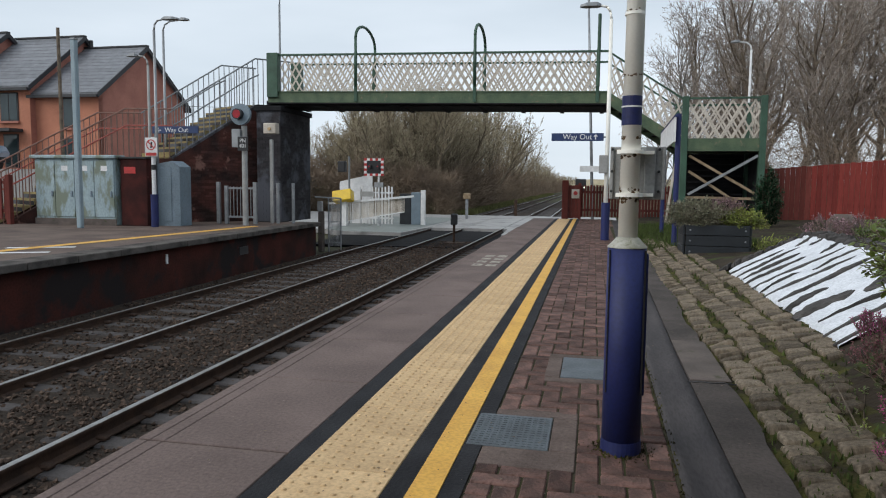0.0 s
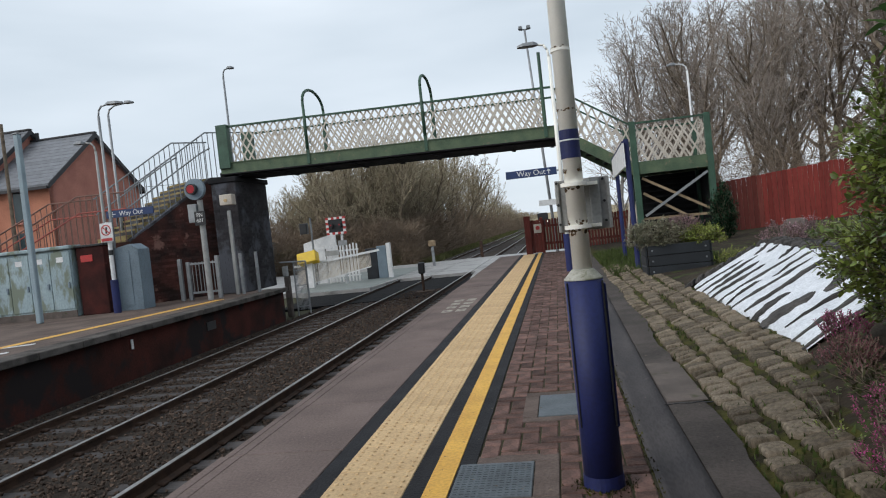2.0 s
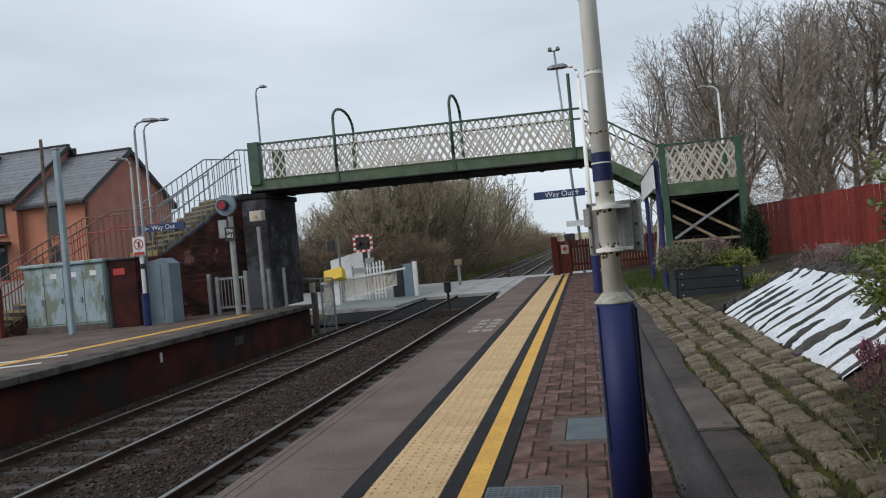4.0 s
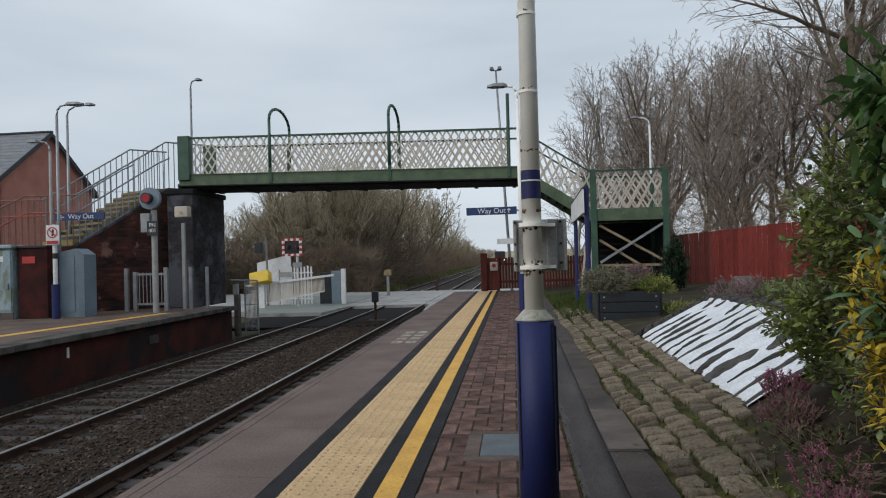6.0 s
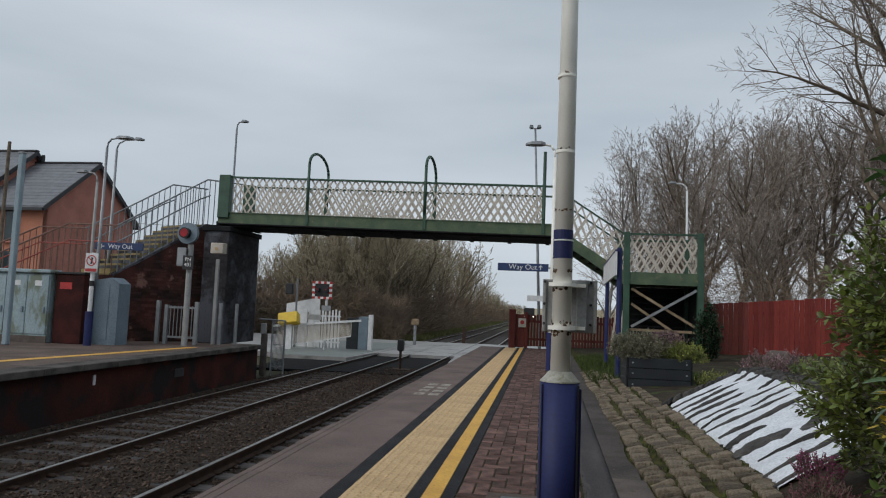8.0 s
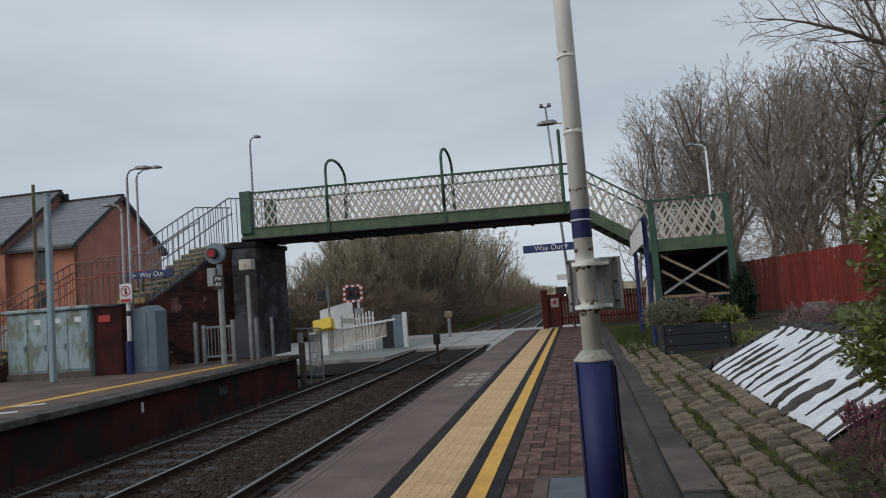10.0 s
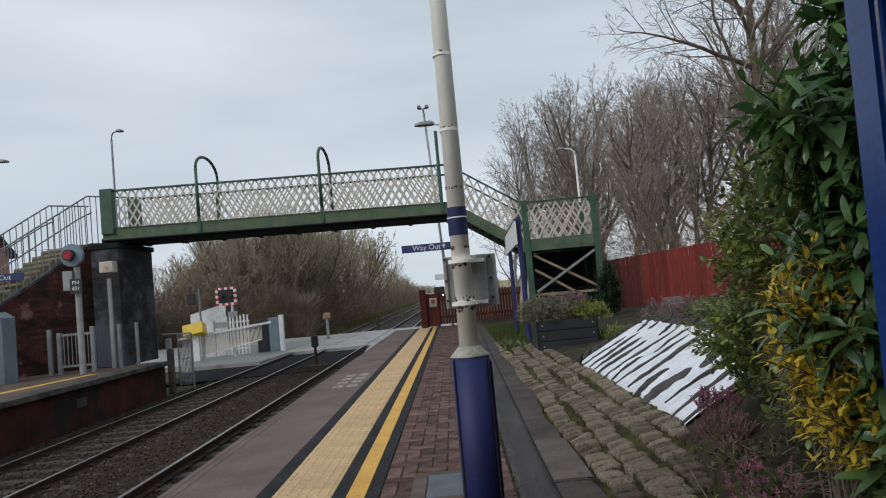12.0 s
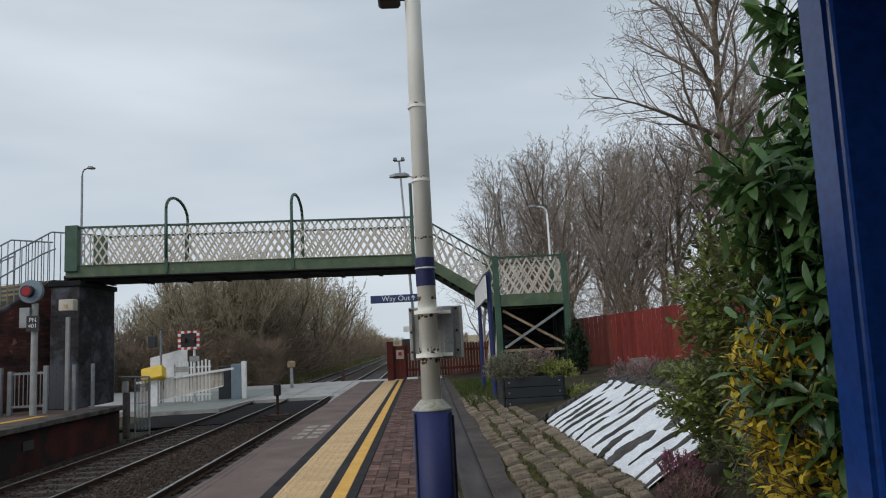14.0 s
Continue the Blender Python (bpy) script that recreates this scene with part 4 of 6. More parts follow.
def lantern(name, x, y, z0, z1, arm, head, blue, sleeve_r=0.085, label="tall lamp post with a curved arm", m_="galv", ground_z=None):
    """A street lamp: shaft, bent arm towards arm=(dx, dy) and a flat lantern."""
    lamp = thing(name, label, "lamp post", (x, y, z0))
    if blue:
        part("sleeve", rod(B(), (x, y, z0), (x, y, z0 + blue), sleeve_r, sleeve_r, 16), "navy", lamp, "navy blue sleeve")
    part("shaft", rod(B(), (x, y, z0), (x, y, z1 - 0.25), 0.05, 0.035, 12), m_, lamp, smooth=True)
    a = Vector((arm[0], arm[1], 0))
    pts = [Vector((x, y, z1 - 0.26)), Vector((x, y, z1 - 0.1)) + a * 0.06, Vector((x, y, z1)) + a * 0.25, Vector((x, y, z1 + 0.03)) + a * 0.65]
    part("arm", tube(B(), pts, 0.025, 8), m_, lamp, smooth=True)
    d = a.normalized()
    side = Vector((-d.y, d.x, 0))
    bm = B()
    o = Vector((x, y, z1 + 0.03)) + a * 0.6
    rows = []
    for u, w, t in ((0, 0.05, 0.03), (0.2, 0.11, 0.06), (0.7, 0.12, 0.05), (1.0, 0.05, 0.02)):
        c = o + d * (u * head)
        rows.append([bm.verts.new(c + side * sx * w + Vector((0, 0, sz))) for sx, sz in ((-1, -0.02), (1, -0.02), (0.7, t), (-0.7, t))])
    for p, q in zip(rows, rows[1:]):
        for k in range(4):
            bm.faces.new((p[k], p[(k + 1) % 4], q[(k + 1) % 4], q[k]))
    bm.faces.new(rows[0])
    bm.faces.new(rows[-1][::-1])
    bmesh.ops.recalc_face_normals(bm, faces=bm.faces)
    part("lantern", bm, "grey_rail", lamp, "flat grey lantern head")
    return lamp


l2 = lantern("lamp_post", 0.78, 15.2, 0, 4.72, (-0.35, 0), 0.42, 0.78, label="white platform lamp post with navy sleeve and flat lantern", m_="pole_white")
part("camera_box", box(B(), (0.62, 15.08, 1.38), (0.80, 15.22, 1.75), 0.01), "board_grey", l2)
wo = thing("way_out_sign", "dark blue hanging sign reading Way Out in white", "sign", (0.2, 15.2, 2.1))
part("panel", box(B(), (-0.36, 15.17, 2.04), (0.70, 15.21, 2.20), 0.006), "sign_blue", wo)
part("lettering", text_mesh("Way Out", 0.155, (0.17, 15.166, 2.12)), "", wo, "white lettering")
bm = bar(B(), (0.535, 15.166, 2.07), (0.535, 15.166, 2.15), 0.02, 0.004, up=(0, 1, 0))
bar(bm, (0.50, 15.166, 2.125), (0.535, 15.166, 2.165), 0.02, 0.004, up=(0, 1, 0))
bar(bm, (0.57, 15.166, 2.125), (0.535, 15.166, 2.165), 0.02, 0.004, up=(0, 1, 0))
part("arrow", bm, "white", wo)
part("hanger", rod(B(), (0.69, 15.19, 2.12), (0.79, 15.2, 2.12), 0.015), "grey_rail", wo)
tall = thing("street_lamp", "slim leaning pale pole with two small floodlights on top", "lamp post", (0.54, 33, -1.2))
part("shaft", rod(B(), (0.54, 33, -1.2), (0.04, 33, 9.8), 0.075, 0.045, 12), "galv", tall, smooth=True)
part("crossbar", box(B(), (-0.2, 32.97, 9.76), (0.28, 33.03, 9.81), 0.01), "grey_rail", tall)
for x in (-0.14, 0.22):
    part("floodlight", prism(B(), [(x - 0.1, 9.81), (x + 0.1, 9.81), (x + 0.07, 9.93), (x - 0.07, 9.93)], 1, 32.86, 33.08), "grey_rail", tall)
small_sign = thing("platform_sign", "small white sign on the leaning pole by the crossing", "sign", (0.4, 32.9, 1.85))
part("panel", box(B(), (-0.12, 32.86, 1.72), (0.92, 32.9, 1.98), 0.005), "white", small_sign)
for x in (0.3, 0.5):
    part("clip", box(B(), (x - 0.02, 32.901, 1.8), (x + 0.02, 32.99, 1.9)), "galv", small_sign)

name_board = thing("station_name_board", "white station name board on navy posts seen edge-on", "sign", (1.98, 15, 0.1))
for x, y in ((1.93, 13.1), (2.06, 16.9)):
    part("post", rod(B(), (x, y, bank(x, y) - 0.05), (x, y, 2.38), 0.045, 0.045, 12), "navy", name_board)
bm = bar(B(), (1.86, 12.95, 2.1), (2.0, 17.1, 2.1), 0.42, 0.03)
part("panel", bm, "white", name_board, "plain white name panel")
part("panel_edge", bar(B(), (1.865, 12.93, 2.325), (2.005, 17.12, 2.325), 0.03, 0.05), "navy", name_board)

# opposite platform things
nose = thing("no_smoking_sign", "white no-entry pictogram sign on a striped navy post", "sign", (-11.15, 17.4, ZL))
part("sleeve", rod(B(), (-11.15, 17.4, ZL), (-11.15, 17.4, 0.76), 0.1, 0.1, 16), "navy", nose)
part("post", rod(B(), (-11.15, 17.4, 0.76), (-11.15, 17.4, 2.3), 0.055, 0.055, 12), "white", nose)
part("black_band", rod(B(), (-11.15, 17.4, 1.42), (-11.15, 17.4, 1.56), 0.058, 0.058, 12), "black", nose)
part("panel", box(B(), (-11.33, 17.31, 1.78), (-10.97, 17.335, 2.28), 0.004), "white", nose)
part("red_strip", box(B(), (-11.31, 17.302, 1.80), (-10.99, 17.309, 1.88)), "red", nose)
bm = B()
for i in range(20):
    a, b = 2 * math.pi * i / 20, 2 * math.pi * (i + 1) / 20
    bar(bm, (-11.15 + 0.13 * math.cos(a), 17.304, 2.09 + 0.13 * math.sin(a)), (-11.15 + 0.13 * math.cos(b), 17.304, 2.09 + 0.13 * math.sin(b)), 0.026, 0.006, up=(0, 1, 0))
bar(bm, (-11.24, 17.303, 2.18), (-11.06, 17.303, 2.0), 0.026, 0.006, up=(0, 1, 0))
part("ring", bm, "red", nose)
part("pictogram", bar(B(), (-11.15, 17.306, 2.0), (-11.13, 17.306, 2.17), 0.05, 0.004, up=(0, 1, 0)), "black", nose)

wl_ = thing("way_out_sign", "dark blue platform sign reading Way Out in white", "sign", (-11.7, 19.2, 2.6))
part("panel", box(B(), (-12.35, 19.15, 2.52), (-10.85, 19.19, 2.73), 0.006), "sign_blue", wl_)
part("lettering", text_mesh("Way Out", 0.2, (-11.55, 19.146, 2.62)), "", wl_)
bm = bar(B(), (-12.2, 19.146, 2.62), (-12.05, 19.146, 2.62), 0.025, 0.004, up=(0, 1, 0))
bar(bm, (-12.21, 19.146, 2.62), (-12.13, 19.146, 2.68), 0.025, 0.004, up=(0, 1, 0))
bar(bm, (-12.21, 19.146, 2.62), (-12.13, 19.146, 2.56), 0.025, 0.004, up=(0, 1, 0))
part("arrow", bm, "white", wl_)
part("post", rod(B(), (-12.3, 19.22, ZL), (-12.3, 19.22, 2.75), 0.04), "grey_rail", wl_)
lantern("lamp_post", -11.57, 18.2, ZL, 5.55, (0.45, 0), 0.5, 0, label="grey lamp post with a flat lantern on a bent arm")
lantern("lamp_post", -12.86, 20.6, ZL, 6.1, (1.0, 0), 0.3, 0, label="slim grey lamp post with a long thin arm")
lantern("lamp_post", -12.06, 18.6, ZL, 4.66, (-0.5, 0), 0.35, 0, label="short grey lamp post with a pale arm", m_="board_grey")
lantern("lamp_post", -10.59, 24.2, -1.2, 7.66, (0.3, 0), 0.25, 0, label="thin dark lamp post standing behind the footbridge", m_="grey_rail")
lantern("lamp_post", 5.6, 26.2, 0.1, 5.98, (-0.62, 0), 0.3, 0, label="white lamp post with a thin arm behind the landing", m_="white")
bp = thing("telephone_pole", "slim dark wooden pole behind the stairs", "pole", (-22.5, 27.5, -1.2))
part("shaft", rod(B(), (-22.5, 27.5, -1.2), (-22.5, 27.5, 7.7), 0.09, 0.07), "bark", bp)
gp = thing("steel_post", "tall square pale blue steel post", "post", (-12.6, 16.3, ZL))
part("shaft", box(B(), (-12.67, 16.24, ZL), (-12.53, 16.38, 4.7), 0.02), "post_grey", gp)
part("cap", box(B(), (-12.68, 16.23, 4.7), (-12.52, 16.39, 4.74), 0.01), "galv", gp)

sig = thing("signal", "red railway signal with round black hood on a pale post", "signal", (-9.3, 19.0, ZL))
part("post", rod(B(), (-9.3, 19.0, ZL), (-9.3, 19.0, 2.72), 0.085, 0.08, 14), "board_grey", sig)
part("head", rod(B(), (-9.35, 18.96, 3.03), (-9.35, 18.84, 3.03), 0.3, 0.3, 28), "cabinet_grey", sig, "round grey backboard")
hood = part("hood", rod(B(), (-9.38, 18.84, 3.03), (-9.38, 18.7, 3.03), 0.15, 0.15, 20), "black", sig)
part("lens", rod(B(), (-9.38, 18.70, 3.03), (-9.38, 18.69, 3.03), 0.115, 0.115, 20), "red_lens", sig, "lit red lens")
part("box", box(B(), (-9.62, 18.85, 2.1), (-9.36, 19.0, 2.62), 0.01), "galv", sig)
plate = part("plate", box(B(), (-9.42, 18.82, 2.0), (-9.1, 18.84, 2.4), 0.004), "black", sig)
part("lettering", text_mesh("PN\n401", 0.15, (-9.26, 18.815, 2.21)), "", plate)
rlight = thing("wall_lamp", "cream box lamp on a white pole by the pier", "lamp", (-9.0, 20.0, ZL))
part("pole", box(B(), (-9.06, 20.1, ZL), (-8.96, 20.18, 2.4), 0.01), "board_grey", rlight)
part("housing", box(B(), (-9.2, 19.98, 2.56), (-8.8, 20.25, 2.88), 0.02), "cream", rlight)
part("lens", rod(B(), (-9.0, 19.979, 2.7), (-9.0, 19.95, 2.7), 0.05, 0.05, 14), "tactile", rlight)
for x, y in ((-8.83, 20.15), (-8.44, 20.4)):
    bm = rod(B(), (x, y, ZL), (x, y, 1.1), 0.05, 0.05, 10)
    solid("fence_post", bm, "galv", "grey galvanised post on the platform end", "post", group="platform end posts")
gate = thing("metal_gate", "pale grey galvanised bar gate on the platform", "gate", (-9.8, 19.5, ZL))
for x in (-10.43, -10.17, -9.25):
    part("post", box(B(), (x - 0.055, 19.46, ZL), (x + 0.055, 19.56, 1.11 if x != -10.17 else 1.0), 0.008), "galv", gate)
for z in (0.05, 0.9):
    part("rail", box(B(), (-10.12, 19.49, z), (-9.31, 19.53, z + 0.06)), "galv", gate)
for i in range(7):
    x = -10.05 + i * 0.11
    part("bar", rod(B(), (x, 19.51, 0.06), (x, 19.51, 0.98), 0.014, n=6), "galv", gate)

cab = thing("equipment_cabinet", "large pale blue weathered cabinet with algae stains", "cabinet", (-13.6, 18.0, ZL))
part("body", box(B(), (-15.0, 17.5, ZL), (-12.42, 17.85, 1.72), 0.02), "cabinet", cab)
part("roof", box(B(), (-15.1, 17.41, 1.72), (-12.36, 17.9, 1.82), 0.02), "cabinet", cab)
part("plinth", box(B(), (-15.02, 17.47, ZL), (-12.4, 17.498, 0.05)), "patch", cab)
for i in range(4):
    x = -14.95 + i * 0.63
    d = part("door", box(B(), (x, 17.472, 0.1), (x + 0.615, 17.499, 1.66), 0.006), "cabinet", cab)
    part("handle", box(B(), (x + 0.5, 17.44, 0.66), (x + 0.56, 17.471, 0.82), 0.006), "cabinet_grey", d)
    if i != 0:
        part("label_plate", box(B(), (x + 0.22, 17.466, 1.38), (x + 0.42, 17.4715, 1.52)), "white", d)
cb = thing("relay_cabinet", "dark brown narrow cabinet with a red warning plate", "cabinet", (-12.0, 18.0, ZL))
part("body", box(B(), (-12.33, 17.6, ZL), (-11.5, 17.95, 1.72), 0.015), "cabinet_brown", cb)
part("roof", box(B(), (-12.36, 17.56, 1.72), (-11.48, 18.0, 1.78), 0.01), "black", cb)
part("warning_plate", box(B(), (-12.2, 17.59, 1.32), (-11.85, 17.6, 1.5)), "red", cb)
cg = thing("equipment_cabinet", "grey blue steel cabinet with a sloping top", "cabinet", (-11.1, 18.3, ZL))
bm = prism(B(), [(-11.42, ZL), (-10.72, ZL), (-10.72, 1.52), (-10.95, 1.68), (-11.42, 1.6)], 1, 17.95, 18.5)
part("body", bm, "cabinet_grey", cg)
part("door", box(B(), (-11.38, 17.93, 0.0), (-10.98, 17.949, 1.5), 0.005), "cabinet_grey", cg)

for y in (13.2,):
    bm = box(B(), (-8.10, y, -0.58), (-8.06, y + 0.07, -0.38), 0.005)
    solid("distance_marker", bm, "white", "small white marker plate on the platform wall", "marker")
# No hollow is cut: a black block gives the drain recess its shade.
bm = box(B(), (-8.2, 16.3, -0.7), (-8.06, 16.75, -0.5))
solid("wall_recess", bm, "black", "black block standing for the shaded drain recess in the platform wall", "drain", "structure")

wg = thing("white_gate", "white painted timber gate at the platform entrance", "gate", (-17.2, 17.0, ZL))
for i in range(7):
    x = -17.65 + i * 0.19
    part("pale", box(B(), (x, 16.98, 0.0), (x + 0.15, 17.01, 1.22), 0.006), "white", wg)
for z in (0.15, 0.95):
    part("rail", box(B(), (-17.75, 17.012, z), (-16.3, 17.05, z + 0.1), 0.006), "white", wg)
part("brace", bar(B(), (-17.65, 17.06, 0.2), (-16.35, 17.06, 0.95), 0.08, 0.03), "white", wg)
rg = thing("red_gate", "small dark red picket gate beside the bottom step", "gate", (-16.2, 17.0, ZL))
for x in (-16.17, -15.43):
    part("post", box(B(), (x - 0.07, 16.95, ZL), (x + 0.07, 17.09, 1.25), 0.01), "fence_dark", rg)
for i in range(4):
    x = -16.05 + i * 0.15
    part("picket", box(B(), (x, 17.0, 0.0), (x + 0.08, 17.03, 1.15), 0.006), "fence_dark", rg)
for z in (0.2, 1.0):
    part("rail", box(B(), (-16.1, 17.032, z), (-15.5, 17.07, z + 0.09)), "fence_dark", rg)

# ---- red fences ----
df = thing("picket_fence", "dark red timber picket fence closing the platform end", "fence", (1.2, 24.75, 0))
part("gate_post", box(B(), (-0.52, 24.55, -0.05), (-0.3, 24.75, 1.28), 0.015), "fence_dark", df)
part("gate_post", box(B(), (0.02, 24.55, -0.05), (0.12, 24.68, 1.2), 0.015), "fence_dark", df)
part("notice", box(B(), (-0.2, 24.53, 0.68), (0.06, 24.548, 0.98), 0.004), "cream", df, "small faded notice")
part("notice_ring", rod(B(), (-0.07, 24.529, 0.85), (-0.07, 24.524, 0.85), 0.07, 0.07, 16), "red", df)
for i in range(46):
    x = -0.3 + i * 0.1
    if i < 4:
        part("picket", box(B(), (x + 0.005, 24.62, 0.0), (x + 0.102, 24.645, 1.13 + rnd.uniform(-0.02, 0.02)), 0.004), "fence_dark", df)
    else:
        part("picket", box(B(), (x + 0.012, 24.62, 0.06), (x + 0.082, 24.645, 1.12 + rnd.uniform(-0.02, 0.02)), 0.004), "fence_dark", df)
for z in (0.25, 0.85):
    part("rail", box(B(), (-0.3, 24.648, z), (4.3, 24.69, z + 0.08)), "fence_dark", df)
rf = thing("board_fence", "bright red closeboard timber fence behind the garden", "fence", (8, 22, 0.2))
x = 5.15
while x < 15:
    top = 1.62 + (x - 5.15) * 0.09 if x < 8.5 else 1.92
    m_ = "fence_dark" if x < 6.4 else "fence_red"
    yy = 22.0 + (x - 5.15) * -0.05 + rnd.uniform(-0.006, 0.006)
    part("board", box(B(), (x, yy, bank(x, 22) - 0.05), (x + 0.132, yy + 0.02, top + rnd.uniform(-0.012, 0.012)), 0.004), m_, rf)
    x += 0.138
for z in (0.6, 1.4):
    part("rail", bar(B(), (5.15, 22.06, z), (15, 21.57, z + 0.1), 0.09, 0.05), "fence_dark", rf)

# ---- planter ----
pl = thing("planter", "black timber trough planter with silver bolts", "planter", (2.38, 11.9, 0.1))
for k in range(3):
    z = 0.06 + k * 0.165
    part("board", box(B(), (1.94, 11.58, z), (2.86, 11.615, z + 0.158), 0.006), "planter", pl)
    part("end_board", box(B(), (1.9, 11.62, z), (1.935, 12.3, z + 0.158), 0.006), "planter", pl)
    part("end_board", box(B(), (2.865, 11.62, z), (2.9, 12.3, z + 0.158), 0.006), "planter", pl)
    part("board", box(B(), (1.94, 12.3, z), (2.86, 12.335, z + 0.158), 0.006), "planter", pl)
    for x in (2.0, 2.8):
        part("bolt", rod(B(), (x, 11.58, z + 0.08), (x, 11.568, z + 0.08), 0.014, n=8), "galv", pl)
part("fill", box(B(), (1.94, 11.62, 0.1), (2.86, 12.3, 0.5)), "soil", pl, "dark compost")

# ---- near blue post ----
nbp = thing("shelter_post", "glossy blue painted square steel post close by", "post", (1.34, 1.37, 0))
bm = bmesh.new()
made = bmesh.ops.create_cube(bm, size=1.0, matrix=Matrix.Translation((1.3705, 1.3525, 1.59)) @ Matrix.Diagonal((0.165, 0.085, 3.22, 1)))
bmesh.ops.bevel(bm, geom=list(bm.edges), offset=0.012, segments=5, affect="EDGES")
bmesh.ops.rotate(bm, verts=bm.verts, cent=(1.3705, 1.3525, 1.3), matrix=Matrix.Rotation(radians(1.3), 3, "Y"))
bmesh.ops.translate(bm, verts=bm.verts, vec=(-0.005, 0, 0))
part("shaft", bm, "blue_post", nbp)
part("foot_plate", box(B(), (1.21, 1.25, -0.012), (1.47, 1.46, 0.006), 0.003), "blue_post", nbp)

# Unseen walls and roof, added to block sky light from the post's near face.
sh_ = thing("waiting_shelter", "unseen plain blue shelter added behind the viewpoint to keep sky light off the post", "shelter", (1.0, -2.5, 0))
part("back_wall", box(B(), (-0.3, -3.1, 0), (3.3, -3.0, 2.45)), "navy", sh_)
part("side_wall", box(B(), (3.2, -2.99, 0), (3.3, 1.2, 2.45)), "navy", sh_)
part("end_wall", box(B(), (0.2, -2.99, 0), (3.19, -2.9, 2.4)), "cabinet_brown", sh_)
part("roof", box(B(), (-0.4, -3.2, 2.46), (3.4, 1.28, 2.56)), "navy", sh_)
part("beam", box(B(), (-0.35, 1.18, 2.34), (3.3, 1.26, 2.458)), "navy", sh_)

# ---- level crossing ----
bm = B()
prism(bm, [(-60, 33.0), (-11.5, 30.6), (-10.2, 29.3), (-7.5, 29.3), (-7.2, 33.2), (-3.4, 33.4), (-3.2, 29.5), (-1.0, 26), (14, 25.2), (14, 48), (-9, 47), (-60, 54)], 2, -1.2, -0.985)
solid("road", bm, "road", "pale worn level crossing road surface", "road", "structure")
bm = B()
prism(bm, [(-11.4, 30.65), (-10.2, 29.4), (-7.56, 29.4), (-7.4, 43), (-13.2, 43)], 2, -0.985, -0.975)
solid("crossing_panel", bm, "road_green", "grey green painted panel of the crossing approach", "road", "structure")
for xa, xb, z in RAILS:
    bm = B()
    for x in (xa, xb):
        box(bm, (x - 0.036, 33, z - 0.01), (x + 0.036, 48, max(z, -0.985) + 0.008))
    solid("crossing_rail", bm, "rail_top", "steel rails set into the crossing", "rail", "structure")
# Near-black sheet stands for the shaded gap below the road's near edge.
bm = B()
prism(bm, [(-9.6, 24.4), (-3.2, 24.6), (-3.3, 33.3), (-7.1, 33.1), (-7.4, 29.2), (-10.1, 29.2)], 2, -1.21, -1.12)
solid("trespass_guard", bm, "guard", "near-black guard strip carrying the shade of the gap before the crossing", "guard", "structure")


def pale_fence(name, pts, h, label):
    f = thing(name, label, "fence", (*pts[0], -1.0))
    for (a, b), (c, d) in zip(pts, pts[1:]):
        ln = math.hypot(c - a, d - b)
        n = int(ln / 0.16)
        for i in range(n):
            u = (i + 0.5) / n
            x, y = a + (c - a) * u, b + (d - b) * u
            part("pale", box(B(), (x - 0.045, y - 0.012, -0.98), (x + 0.045, y + 0.012, h - 0.98 + 0.05 * (i % 2)), 0.006), "white", f)
        for z in (0.3, h - 0.3):
            part("rail", bar(B(), (a, b, z - 0.98), (c, d, z - 0.98), 0.07, 0.04), "white", f)
    return f


pale_fence("white_fence", [(-11.35, 35.0), (-9.45, 35.0)], 1.9, "white painted picket fence beside the crossing")
bar_ = thing("crossing_barrier", "white level crossing barrier with hanging skirt and cabinets", "barrier", (-11.5, 33, -1))
part("boom", bar(B(), (-12.25, 33.1, 0.08), (-7.9, 33.1, 0.50), 0.10, 0.08), "white", bar_)
for i in range(64):
    u = i / 63
    x = -12.1 + u * 3.7
    part("skirt_bar", box(B(), (x - 0.016, 33.18, -0.92 + 0.66 * u), (x + 0.016, 33.2, 0.1 + 0.36 * u)), "cream", bar_)
part("skirt_rail", bar(B(), (-12.12, 33.19, -0.92), (-8.4, 33.19, -0.26), 0.05, 0.03), "white", bar_)
part("pedestal", box(B(), (-8.0, 34.9, -1.0), (-7.78, 35.1, 0.77), 0.02), "white", bar_)
part("pedestal", box(B(), (-8.52, 35.0, -1.0), (-8.04, 35.5, 0.66), 0.02), "cabinet_grey", bar_, "grey barrier machine cabinet")
part("pedestal", box(B(), (-9.15, 35.1, -1.0), (-8.55, 35.5, 0.58), 0.02), "planter", bar_, "dark barrier machine cabinet")
part("weight", prism(B(), [(-12.45, 0.62), (-12.45, 1.17), (-10.7, 1.56), (-10.7, 0.86)], 1, 35.3, 35.42), "white", bar_, "white sloped barrier shield")
for xa, xb in ((-12.4, -11.85), (-11.8, -11.3), (-11.25, -10.72)):
    part("shield_panel", box(B(), (xa, 35.28, -1.0), (xb, 35.34, 0.9), 0.01), "white", bar_)
part("notice", box(B(), (-10.6, 33.15, 0.45), (-9.9, 33.18, 0.7)), "board_grey", bar_)
yb = thing("machine_box", "bright yellow barrier machine cover", "box", (-11.4, 32.8, -1))
part("cover", box(B(), (-11.85, 32.6, 0.18), (-10.9, 33.1, 0.72), 0.03, turn=pose(0, 0, 0, -18, -9, 0)), "yellow_box", yb)
for k in range(3):
    part("rib", bar(B(), (-11.84, 32.57 + 0.05 * k, 0.27 + 0.15 * k), (-10.92, 32.57 + 0.05 * k, 0.41 + 0.15 * k), 0.03, 0.02), "yellow_box", yb)
